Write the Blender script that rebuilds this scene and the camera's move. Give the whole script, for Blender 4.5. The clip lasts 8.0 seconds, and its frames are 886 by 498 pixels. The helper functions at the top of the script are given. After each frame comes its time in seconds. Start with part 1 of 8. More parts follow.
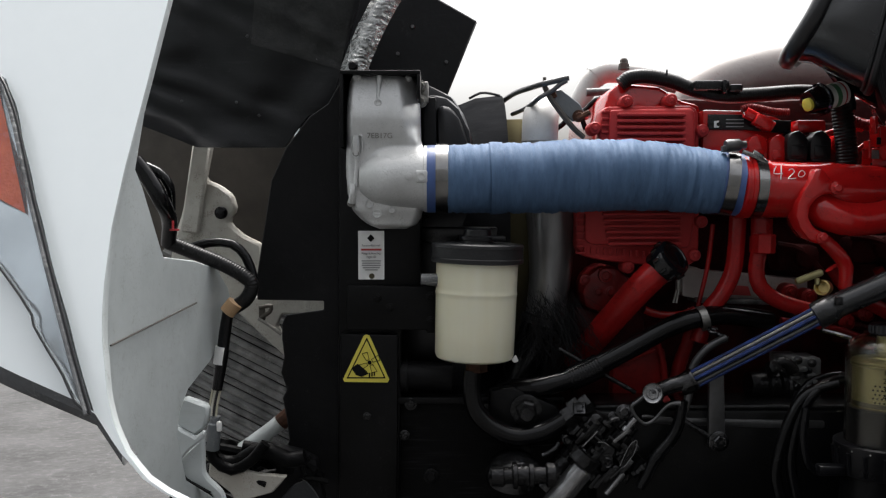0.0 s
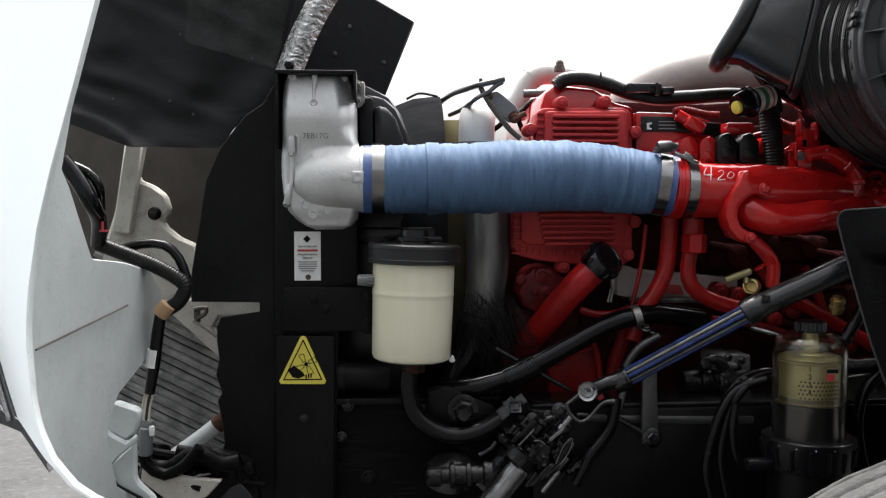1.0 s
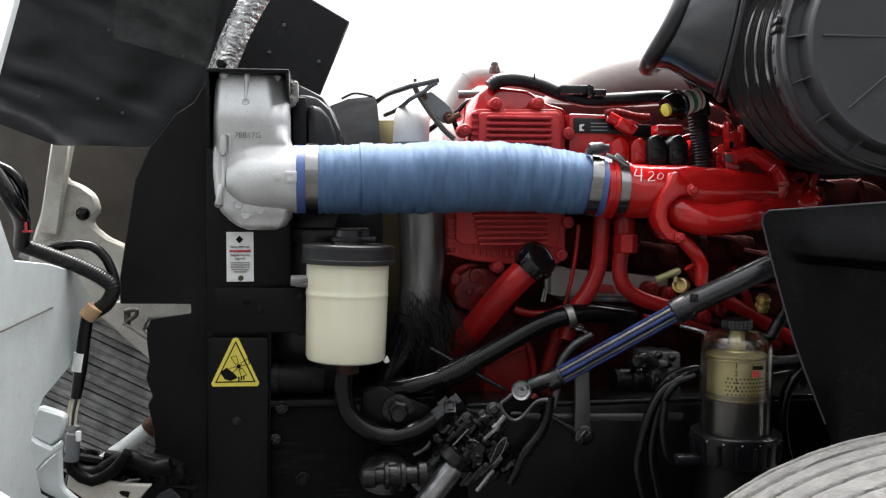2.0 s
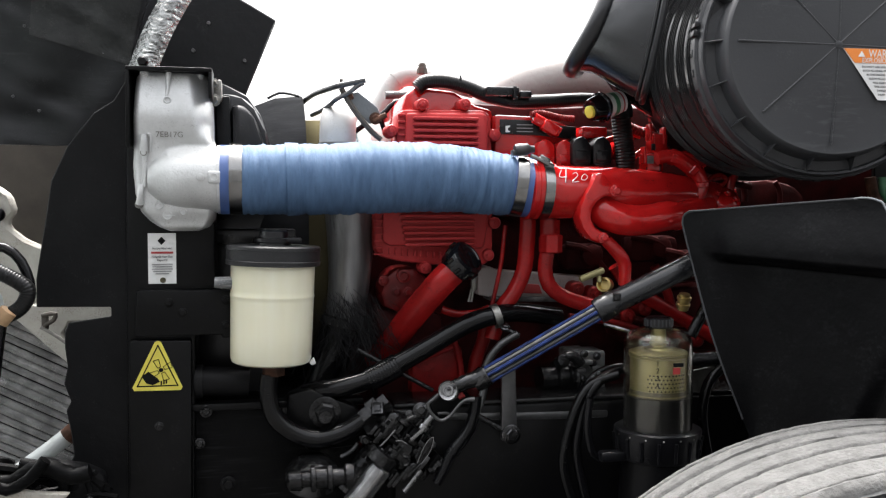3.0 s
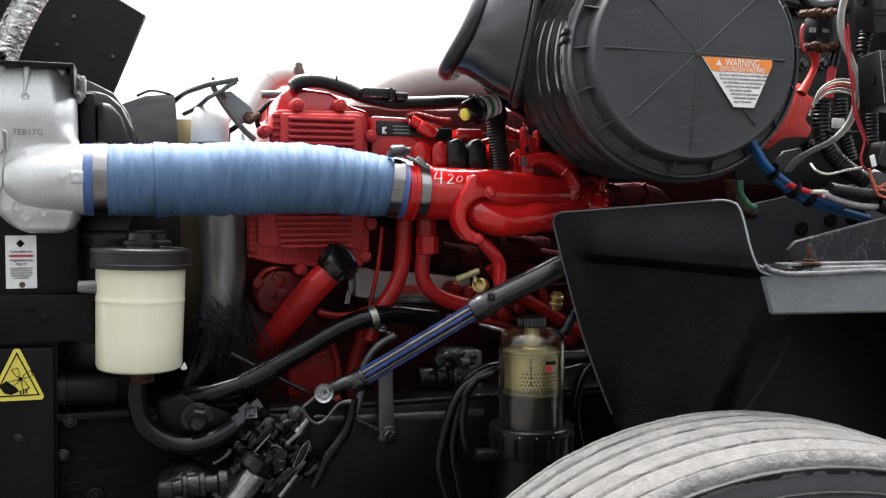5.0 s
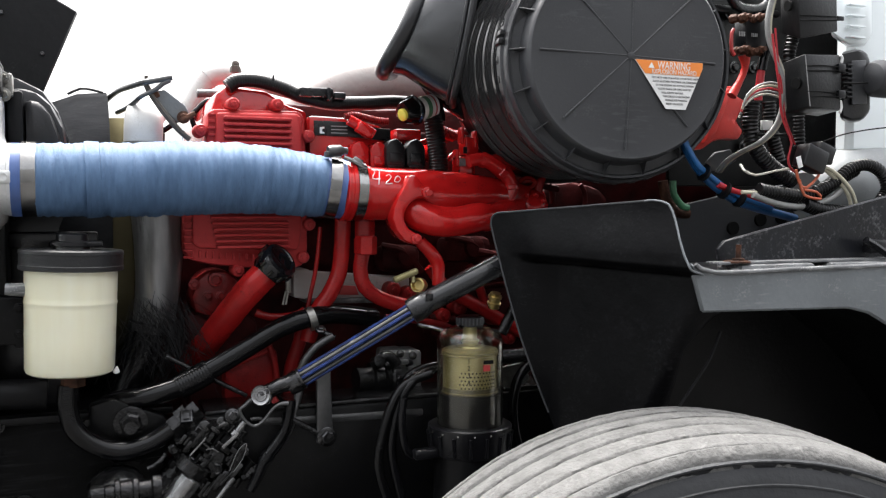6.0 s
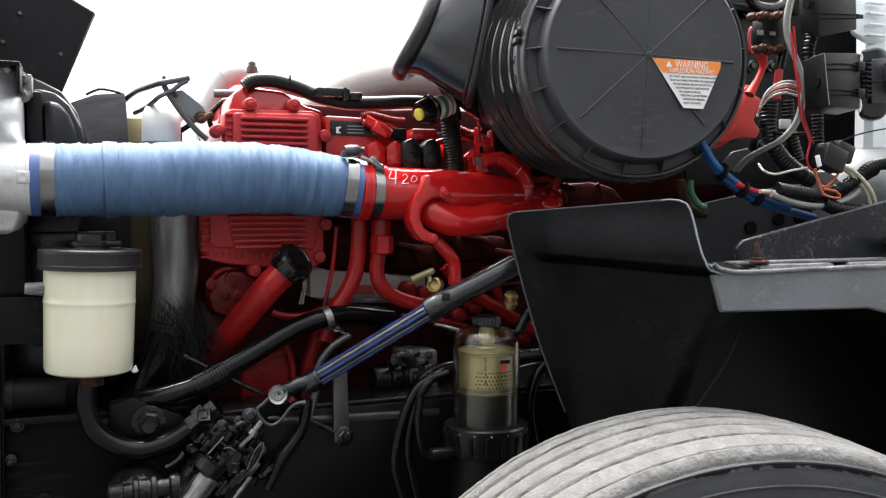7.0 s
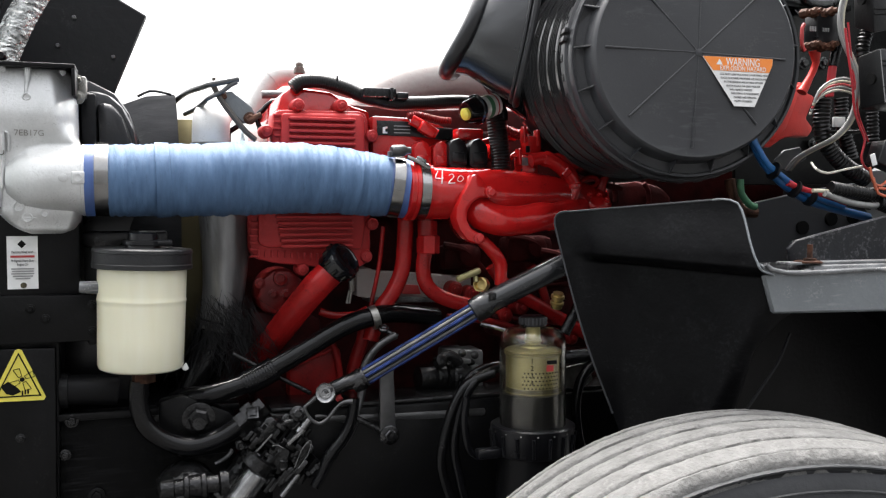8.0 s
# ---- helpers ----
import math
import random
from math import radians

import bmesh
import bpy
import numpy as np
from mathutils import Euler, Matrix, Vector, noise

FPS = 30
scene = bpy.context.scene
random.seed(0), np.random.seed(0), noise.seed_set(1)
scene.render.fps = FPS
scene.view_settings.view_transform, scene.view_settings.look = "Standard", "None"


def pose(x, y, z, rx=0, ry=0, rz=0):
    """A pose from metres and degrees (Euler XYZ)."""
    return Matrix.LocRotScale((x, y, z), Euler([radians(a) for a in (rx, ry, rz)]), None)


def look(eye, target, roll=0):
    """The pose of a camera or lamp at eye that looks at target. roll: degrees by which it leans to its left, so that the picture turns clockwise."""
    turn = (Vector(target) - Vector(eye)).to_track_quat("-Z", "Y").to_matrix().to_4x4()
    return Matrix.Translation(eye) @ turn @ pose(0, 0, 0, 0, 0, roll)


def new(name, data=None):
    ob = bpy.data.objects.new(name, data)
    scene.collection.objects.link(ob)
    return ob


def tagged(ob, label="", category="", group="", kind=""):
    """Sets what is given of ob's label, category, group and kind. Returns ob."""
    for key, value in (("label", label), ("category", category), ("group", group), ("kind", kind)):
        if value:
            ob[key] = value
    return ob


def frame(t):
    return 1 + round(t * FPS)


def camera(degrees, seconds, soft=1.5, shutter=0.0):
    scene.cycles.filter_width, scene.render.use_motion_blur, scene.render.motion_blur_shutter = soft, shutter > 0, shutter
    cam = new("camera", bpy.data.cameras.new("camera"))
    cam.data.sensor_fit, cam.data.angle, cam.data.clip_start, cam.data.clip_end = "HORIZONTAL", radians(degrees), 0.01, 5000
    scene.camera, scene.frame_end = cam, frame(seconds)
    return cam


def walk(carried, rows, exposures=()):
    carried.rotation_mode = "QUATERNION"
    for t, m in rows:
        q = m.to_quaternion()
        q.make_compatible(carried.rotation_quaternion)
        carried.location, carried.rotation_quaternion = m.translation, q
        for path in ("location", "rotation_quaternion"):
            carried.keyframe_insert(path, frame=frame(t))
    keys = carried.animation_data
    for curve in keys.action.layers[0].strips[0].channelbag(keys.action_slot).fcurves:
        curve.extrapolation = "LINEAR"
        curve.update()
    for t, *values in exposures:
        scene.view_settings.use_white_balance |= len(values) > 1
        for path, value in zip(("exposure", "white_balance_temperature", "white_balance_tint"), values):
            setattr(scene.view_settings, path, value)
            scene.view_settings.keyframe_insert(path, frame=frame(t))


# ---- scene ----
cam = camera(52.21, 8.0, 1.25)
ROWS = [
    (0.0, 0.0004, 0.1861, 1.3011, -0.000, -2.686, 0.013),
    (0.5, 0.0065, 0.1863, 1.3018, -1.948, -2.695, 0.007),
    (1.0, 0.0113, 0.1852, 1.3017, -3.582, -2.676, 0.022),
    (1.5, 0.0175, 0.1846, 1.3014, -5.339, -2.656, -0.005),
    (3.0, 0.0367, 0.1813, 1.3007, -11.389, -2.572, -0.024),
    (3.5, 0.0442, 0.1800, 1.3010, -13.490, -2.563, 0.005),
    (4.0, 0.0497, 0.1781, 1.3023, -15.324, -2.593, -0.011),
    (5.5, 0.0645, 0.1729, 1.3014, -20.200, -2.511, -0.035),
    (6.0, 0.0691, 0.1700, 1.3024, -21.839, -2.530, 0.000),
    (6.5, 0.0692, 0.1701, 1.3015, -21.928, -2.502, -0.004),
    (7.0, 0.0644, 0.1720, 1.3023, -20.992, -2.550, 0.042),
    (7.5, 0.0605, 0.1740, 1.3016, -19.454, -2.549, 0.032),
    (8.0, 0.0570, 0.1751, 1.3021, -18.358, -2.556, 0.069),
]
EXPOSURES = [(0.0, 1.31), (0.5, 1.45), (1.0, 1.76), (1.5, 2.04), (3.0, 2.47), (8.0, 2.54)]
walk(cam, [(t, pose(x, y, z, 90 + pitch, roll, yaw)) for t, x, y, z, yaw, pitch, roll in ROWS], EXPOSURES)

# ---- overcast daylight ----
SUN_UP, SUN_TURN = 67.0, 0.0
world = bpy.data.worlds.new("overcast_sky")
scene.world = world
world.use_nodes = True
wn = world.node_tree
sky = wn.nodes.new("ShaderNodeTexSky")
sky.sky_type = "NISHITA"
sky.sun_disc = False
sky.sun_elevation, sky.sun_rotation = radians(SUN_UP), radians(SUN_TURN)
sky.air_density, sky.dust_density, sky.ozone_density = 1.0, 10.0, 1.0
grey = wn.nodes.new("ShaderNodeHueSaturation")
grey.inputs["Saturation"].default_value = 0.22
wn.links.new(sky.outputs[0], grey.inputs["Color"])
wn.links.new(grey.outputs[0], wn.nodes["Background"].inputs["Color"])
wn.nodes["Background"].inputs["Strength"].default_value = 0.15
sun_data = bpy.data.lights.new("sun", "SUN")
sun_data.energy, sun_data.angle, sun_data.color = 0.6, radians(28), (1.0, 0.98, 0.96)
sun = new("sun", sun_data)
sun.matrix_world = look((0.5, 3.0, 6.0), (0.5, 2.609, 5.080))


# ---- materials ----
def material(name, colour, rough=0.5, metal=0.0, colour2=None, scale=8.0, bump=0.0, bump_scale=120.0, spots=0.0, spot_colour=(0.3, 0.28, 0.25),
             spot_scale=40.0, coat=0.0, rough_var=0.12, random_var=0.0, stretch=(1, 1, 1), gloss=0.5, scratch=0.0, scratch_colour=(0.3, 0.3, 0.3), scratch_turn=0.5):
    """A surface with large stains, fine grain, spots of dirt, scratches and relief, all in metres."""
    m = bpy.data.materials.new(name)
    m.use_nodes = True
    n, l = m.node_tree.nodes, m.node_tree.links
    b = n["Principled BSDF"]
    co = n.new("ShaderNodeTexCoord")
    mp = n.new("ShaderNodeMapping")
    mp.inputs["Scale"].default_value = stretch
    l.new(co.outputs["Object"], mp.inputs["Vector"])

    def noise_node(sc, detail=5.0):
        q = n.new("ShaderNodeTexNoise")
        q.inputs["Scale"].default_value, q.inputs["Detail"].default_value = sc, detail
        l.new(mp.outputs[0], q.inputs["Vector"])
        return q

    def ramp(source, lo, hi):
        q = n.new("ShaderNodeMapRange")
        q.inputs["From Min"].default_value, q.inputs["From Max"].default_value = lo, hi
        l.new(source, q.inputs["Value"])
        return q.outputs[0]

    def mix(fac, a, c):
        q = n.new("ShaderNodeMix")
        q.data_type = "RGBA"
        l.new(fac, q.inputs[0])
        for s, v in ((q.inputs[6], a), (q.inputs[7], c)):
            if isinstance(v, tuple):
                s.default_value = (*v, 1)
            else:
                l.new(v, s)
        return q.outputs[2]

    big, fine = noise_node(scale), noise_node(bump_scale)
    c2 = colour2 or tuple(v * 0.72 for v in colour)
    col = mix(ramp(big.outputs[0], 0.35, 0.68), colour, c2)
    col = mix(ramp(fine.outputs[0], 0.3, 1.4), col, c2)
    if spots:
        sp, sp2 = noise_node(spot_scale, 10.0), noise_node(spot_scale * 9, 4.0)
        both = n.new("ShaderNodeMath")
        both.operation = "MULTIPLY"
        l.new(sp.outputs[0], both.inputs[0])
        l.new(sp2.outputs[0], both.inputs[1])
        col = mix(ramp(both.outputs[0], 0.34 - spots * 0.12, 0.58 - spots * 0.12), col, spot_colour)
    if scratch:
        for side, (turn, wide) in enumerate(((scratch_turn, 150.0), (scratch_turn + 1.3, 260.0))):
            sm = n.new("ShaderNodeMapping")
            sm.inputs["Rotation"].default_value = (0.2, turn, 0.3 + side)
            sm.inputs["Scale"].default_value = (wide * 0.05, wide, wide)
            l.new(co.outputs["Object"], sm.inputs["Vector"])
            sn = n.new("ShaderNodeTexNoise")
            sn.inputs["Scale"].default_value, sn.inputs["Detail"].default_value = 1.0, 2.0
            l.new(sm.outputs[0], sn.inputs["Vector"])
            patch = noise_node(7.0 + 5 * side, 3.0)
            both = n.new("ShaderNodeMath")
            both.operation = "MULTIPLY"
            l.new(ramp(sn.outputs[0], 0.56, 0.72), both.inputs[0])
            l.new(ramp(patch.outputs[0], 0.62 - 0.3 * scratch, 0.80 - 0.2 * scratch), both.inputs[1])
            col = mix(both.outputs[0], col, scratch_colour)
    if random_var:
        inf = n.new("ShaderNodeObjectInfo")
        hs = n.new("ShaderNodeHueSaturation")
        l.new(col, hs.inputs["Color"])
        rr = n.new("ShaderNodeMapRange")
        rr.inputs["To Min"].default_value, rr.inputs["To Max"].default_value = 1 - random_var, 1 + random_var
        l.new(inf.outputs["Random"], rr.inputs["Value"])
        l.new(rr.outputs[0], hs.inputs["Value"])
        col = hs.outputs[0]
    l.new(col, b.inputs["Base Color"])
    rv = n.new("ShaderNodeMapRange")
    rv.inputs["To Min"].default_value, rv.inputs["To Max"].default_value = max(0.03, rough - rough_var), min(1.0, rough + rough_var)
    l.new(big.outputs[0], rv.inputs["Value"])
    l.new(rv.outputs[0], b.inputs["Roughness"])
    b.inputs["Metallic"].default_value = metal
    b.inputs["Specular IOR Level"].default_value = gloss
    b.inputs["Coat Weight"].default_value = coat
    b.inputs["Coat Roughness"].default_value = 0.12
    if bump:
        bp = n.new("ShaderNodeBump")
        bp.inputs["Strength"].default_value, bp.inputs["Distance"].default_value = min(1.0, bump), 0.004
        l.new(fine.outputs[0], bp.inputs["Height"])
        l.new(bp.outputs[0], b.inputs["Normal"])
    return m


M_WHITE = material("white_paint", (0.81, 0.86, 0.87), 0.3, 0, (0.77, 0.825, 0.835), 2.0, 0.015, 40, coat=0.4, rough_var=0.05)
M_FIBRE = material("grey_white_fibreglass", (0.49, 0.525, 0.525), 0.5, 0, (0.37, 0.398, 0.396), 5.0, 0.08, 60, spots=0.14, spot_colour=(0.29, 0.295, 0.28), scratch=0.3, scratch_colour=(0.33, 0.34, 0.33))
M_COWL = material("grey_cowl_plastic", (0.235, 0.247, 0.252), 0.42, 0, (0.19, 0.20, 0.205), 6.0, 0.08, 120, spots=0.15, spot_colour=(0.30, 0.30, 0.30), gloss=0.4)
M_DIRTYWHITE = material("dirty_white_fibreglass", (0.45, 0.44, 0.40), 0.6, 0, (0.31, 0.29, 0.25), 12.0, 0.2, 110, spots=0.5, spot_colour=(0.14, 0.12, 0.095))
M_LINER = material("black_liner", (0.0058, 0.0062, 0.0073), 0.38, 0, (0.0032, 0.0035, 0.004), 10.0, 0.15, 60, spots=0.14, spot_colour=(0.022, 0.022, 0.023), gloss=0.22, scratch=0.3, scratch_colour=(0.016, 0.016, 0.017), scratch_turn=0.5)
M_BLACK = material("black_steel", (0.0042, 0.0042, 0.0047), 0.36, 0, (0.0022, 0.0022, 0.0022), 14.0, 0.12, 120, spots=0.14, spot_colour=(0.018, 0.018, 0.018), gloss=0.14)
M_OILY = material("oily_black_iron", (0.034, 0.034, 0.035), 0.18, 0.7, (0.008, 0.008, 0.008), 40.0, 0.5, 140, spots=0.3, spot_colour=(0.10, 0.10, 0.10), gloss=0.5)
M_PLASTIC = material("black_plastic", (0.006, 0.006, 0.007), 0.30, 0, (0.004, 0.004, 0.005), 10.0, 0.06, 260, spots=0.08, spot_colour=(0.02, 0.02, 0.02), gloss=0.36)
M_GREYPLASTIC = material("dark_grey_plastic", (0.037, 0.038, 0.0405), 0.4, 0, (0.029, 0.030, 0.0325), 7.0, 0.05, 300, spots=0.05, spot_colour=(0.06, 0.06, 0.06), gloss=0.32, scratch=0.35, scratch_colour=(0.05, 0.051, 0.054), scratch_turn=0.9)
M_GLOSS = material("glossy_black_rubber", (0.004, 0.004, 0.005), 0.06, 0, (0.003, 0.003, 0.0035), 8.0, 0.04, 60, gloss=0.5, rough_var=0.02)
M_RUBBER = material("black_rubber", (0.004, 0.004, 0.005), 0.17, 0, (0.0025, 0.0025, 0.0025), 15.0, 0.10, 160, spots=0.12, spot_colour=(0.016, 0.016, 0.016), gloss=0.24, rough_var=0.06)
M_RED = material("red_engine_paint", (0.47, 0.0115, 0.0115), 0.09, 0, (0.33, 0.008, 0.008), 14.0, 0.16, 70, spots=0.3, spot_colour=(0.11, 0.006, 0.006), coat=0.15, gloss=0.42, rough_var=0.05)
M_REDMATT = material("matt_red_cover", (0.37, 0.030, 0.031), 0.42, 0, (0.29, 0.024, 0.025), 12.0, 0.10, 220, spots=0.25, spot_colour=(0.16, 0.016, 0.016), gloss=0.16)
M_ALU = material("cast_aluminium", (0.62, 0.625, 0.62), 0.48, 0.55, (0.42, 0.425, 0.42), 11.0, 0.10, 260, spots=0.2, spot_colour=(0.25, 0.25, 0.24))
M_STEEL = material("steel_band", (0.30, 0.298, 0.29), 0.18, 1.0, (0.19, 0.188, 0.185), 30.0, 0.05, 200, rough_var=0.06)
M_ZINC = material("dull_zinc", (0.28, 0.275, 0.26), 0.38, 0.85, (0.14, 0.135, 0.12), 40.0, 0.2, 200)
M_PIPE = material("aluminised_pipe", (0.56, 0.555, 0.54), 0.40, 0.2, (0.43, 0.42, 0.405), 9.0, 0.1, 120, spots=0.25, spot_colour=(0.28, 0.25, 0.23))
M_HEATED = material("heat_stained_pipe", (0.40, 0.38, 0.365), 0.5, 0.1, (0.29, 0.255, 0.24), 6.0, 0.1, 100, spots=0.22, spot_colour=(0.19, 0.15, 0.13))
M_BLUE = material("blue_hose_wrap", (0.066, 0.129, 0.232), 0.72, 0, (0.048, 0.097, 0.184), 30.0, 0.3, 140, spots=0.2, spot_colour=(0.026, 0.052, 0.10), stretch=(5.0, 1, 1))
M_BLUEDARK = material("blue_silicone", (0.05, 0.10, 0.27), 0.4, 0, (0.04, 0.075, 0.2), 20.0, 0.1, 100)
M_BLUEPAINT = material("blue_shaft_paint", (0.026, 0.055, 0.215), 0.22, 0.35, (0.012, 0.02, 0.06), 45.0, 0.1, 100, spots=0.5, spot_colour=(0.010, 0.010, 0.013))
M_TYRE = material("dusty_tread", (0.118, 0.117, 0.114), 0.92, 0, (0.080, 0.079, 0.077), 40.0, 0.6, 170, spots=0.5, spot_colour=(0.155, 0.153, 0.148), spot_scale=20, gloss=0.12)
M_SIDEWALL = material("dusty_sidewall", (0.024, 0.025, 0.027), 0.62, 0, (0.017, 0.018, 0.0195), 9.0, 0.2, 120, gloss=0.3)
M_GRAVEL = material("grey_gravel", (0.058, 0.0575, 0.057), 0.95, 0, (0.030, 0.0298, 0.0295), 3.0, 1.0, 30, spots=0.6, spot_colour=(0.115, 0.1135, 0.111), spot_scale=22)
M_YELLOW = material("yellow_sticker", (0.72, 0.62, 0.085), 0.4, 0, (0.62, 0.53, 0.075), 20.0)
M_BLACKINK = material("black_print", (0.006, 0.006, 0.006), 0.7, gloss=0.1)
M_GREYINK = material("grey_print", (0.25, 0.25, 0.25), 0.5)
M_REDINK = material("red_print", (0.36, 0.03, 0.03), 0.5)
M_LABEL = material("white_label", (0.68, 0.68, 0.67), 0.4, 0, (0.6, 0.6, 0.59), 30.0)
M_ORANGE = material("orange_print", (0.72, 0.22, 0.03), 0.4, 0, (0.65, 0.19, 0.03), 30.0)
M_AMBER = material("amber_reflector", (0.75, 0.16, 0.06), 0.25, 0, (0.6, 0.12, 0.05), 30.0, 0.3, 160)
M_REFLECT = material("headlamp_reflector", (0.62, 0.66, 0.67), 0.18, 0.85, (0.24, 0.262, 0.27), 11.0, 0.1, 30, stretch=(1, 1, 0.5))
M_RUST = material("rust", (0.09, 0.036, 0.020), 0.8, 0, (0.028, 0.015, 0.010), 40.0, 0.5, 160, gloss=0.2)
M_TAPE = material("tan_cloth_tape", (0.40, 0.255, 0.14), 0.6, 0, (0.30, 0.19, 0.10), 60.0, 0.2, 200)
M_BRASS = material("brass", (0.6, 0.47, 0.2), 0.3, 0.9, (0.4, 0.3, 0.12), 40.0)
M_FOIL = material("wrinkled_foil", (0.42, 0.425, 0.415), 0.24, 0.95, (0.16, 0.163, 0.158), 38.0, 0.9, 130, spots=0.3, spot_colour=(0.07, 0.07, 0.068))
M_GREYRUBBER = material("grey_worn_rubber", (0.022, 0.0225, 0.024), 0.9, 0, (0.014, 0.0145, 0.0155), 40.0, 0.25, 120, spots=0.2, spot_colour=(0.04, 0.04, 0.04), spot_scale=30, stretch=(0.3, 1, 1), gloss=0.0)
M_BEIGE = material("beige_fan_plastic", (0.075, 0.066, 0.038), 0.8, 0, (0.058, 0.05, 0.029), 12.0, gloss=0.0)
M_BROWN = material("brown_black_cavity", (0.075, 0.064, 0.053), 0.8, 0, (0.045, 0.039, 0.033), 12.0, 0.2, 60)
M_LEDGE = material("weathered_grey_plastic", (0.135, 0.147, 0.155), 0.36, 0, (0.10, 0.109, 0.115), 9.0, 0.16, 160, spots=0.16, spot_colour=(0.21, 0.215, 0.22), scratch=0.3, scratch_colour=(0.22, 0.225, 0.23), scratch_turn=0.05)
M_FLAKED = material("flaked_black_paint", (0.010, 0.011, 0.014), 0.35, 0, (0.006, 0.006, 0.007), 14.0, 0.1, 120, spots=0.52, spot_colour=(0.12, 0.12, 0.125), spot_scale=24, gloss=0.3)
M_ELEMENT = material("olive_filter_element", (0.36, 0.325, 0.17), 0.34, 0.6, (0.24, 0.215, 0.10), 26.0, 0.1, 120)
M_STAINED = material("fuel_stained_metal", (0.10, 0.086, 0.042), 0.4, 0.3, (0.03, 0.026, 0.014), 60.0, 0.1, 120)
M_SLAT = material("dusty_black_slats", (0.27, 0.27, 0.265), 0.5, 0, (0.09, 0.09, 0.09), 25.0, 0.3, 90, spots=0.4, spot_colour=(0.36, 0.36, 0.35))
M_DARKPIPE = material("dull_dark_metal", (0.12, 0.12, 0.122), 0.36, 0.6, (0.04, 0.04, 0.04), 12.0, 0.1, 100)
M_GEAR = material("greasy_bare_iron", (0.10, 0.10, 0.103), 0.16, 0.9, (0.014, 0.014, 0.014), 34.0, 0.35, 130, spots=0.4, spot_colour=(0.003, 0.003, 0.003), rough_var=0.08)
M_BARREL = material("bright_greasy_steel", (0.34, 0.34, 0.345), 0.24, 0.9, (0.14, 0.14, 0.14), 30.0, 0.12, 120, spots=0.25, spot_colour=(0.03, 0.03, 0.03))
M_RELAY = material("worn_black_plastic", (0.0075, 0.0077, 0.0082), 0.36, 0, (0.005, 0.005, 0.0054), 14.0, 0.12, 180, spots=0.2, spot_colour=(0.018, 0.018, 0.018), gloss=0.25)
M_SEAL = material("dull_black_rubber_sheet", (0.007, 0.007, 0.0075), 0.48, 0, (0.004, 0.004, 0.0045), 12.0, 0.2, 60, spots=0.12, spot_colour=(0.03, 0.03, 0.03), gloss=0.12)
# Engine red darkened for the front housing: shade put into the colour.
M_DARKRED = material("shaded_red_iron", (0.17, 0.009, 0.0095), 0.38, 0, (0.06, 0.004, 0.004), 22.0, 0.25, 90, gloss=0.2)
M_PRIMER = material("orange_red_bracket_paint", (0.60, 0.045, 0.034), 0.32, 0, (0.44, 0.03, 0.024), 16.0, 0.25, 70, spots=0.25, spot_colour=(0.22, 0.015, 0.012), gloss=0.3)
# Darkest of the engine reds, for the block and rear parts.
M_MAROON = material("maroon_iron", (0.055, 0.007, 0.007), 0.6, 0, (0.014, 0.004, 0.004), 18.0, 0.3, 90, spots=0.25, spot_colour=(0.022, 0.012, 0.012), gloss=0.07)
M_CONDUIT = material("black_corrugated_plastic", (0.006, 0.006, 0.0065), 0.34, 0, (0.004, 0.004, 0.004), 20.0, 0.05, 200, gloss=0.25)
M_PRINT = material("dark_grey_print", (0.07, 0.07, 0.07), 0.6)
M_DEEP = material("sooty_black_steel", (0.0028, 0.0028, 0.0031), 0.42, 0, (0.0015, 0.0015, 0.0015), 14.0, 0.2, 90, spots=0.2, spot_colour=(0.010, 0.010, 0.010), gloss=0.07, scratch=0.4, scratch_colour=(0.018, 0.018, 0.019))
# Darker copy of the engine red: shade on filler and pipes is in its colour.
M_REDSHADE = material("shaded_red_paint", (0.31, 0.0105, 0.0105), 0.22, 0, (0.18, 0.007, 0.007), 16.0, 0.2, 80, spots=0.35, spot_colour=(0.05, 0.005, 0.005), gloss=0.24)
M_DUSTY = material("dust_scuffed_black_plastic", (0.0018, 0.0018, 0.0021), 0.36, 0, (0.0030, 0.0030, 0.0034), 6.0, 0.12, 160, spots=0.2, spot_colour=(0.010, 0.010, 0.011), spot_scale=14, gloss=0.085, scratch=0.45, scratch_colour=(0.014, 0.014, 0.015), scratch_turn=-0.6)
M_DUCT = material("satin_black_duct", (0.0068, 0.0071, 0.0084), 0.24, 0, (0.0045, 0.005, 0.006), 8.0, 0.05, 90, gloss=0.62)
M_DUCTRIM = material("glossy_black_duct_rim", (0.0085, 0.009, 0.0105), 0.32, 0, (0.006, 0.0065, 0.0075), 8.0, 0.05, 90, gloss=0.5)
M_SLEEVE = material("satin_black_steel_tube", (0.011, 0.0117, 0.013), 0.26, 0.0, (0.007, 0.0075, 0.0085), 14.0, 0.08, 140, spots=0.15, spot_colour=(0.02, 0.02, 0.02), gloss=0.5, scratch=0.4, scratch_colour=(0.05, 0.05, 0.052))
M_CANISTER = material("ribbed_black_plastic", (0.015, 0.0154, 0.0168), 0.28, 0, (0.010, 0.0103, 0.0115), 8.0, 0.05, 120, spots=0.1, spot_colour=(0.024, 0.024, 0.024), gloss=0.42)
M_DUSTDUCT = material("dust_streaked_grey_tube", (0.30, 0.30, 0.305), 0.32, 0.55, (0.05, 0.05, 0.052), 14.0, 0.1, 110, spots=0.2, spot_colour=(0.03, 0.03, 0.03), stretch=(1, 1, 0.16))
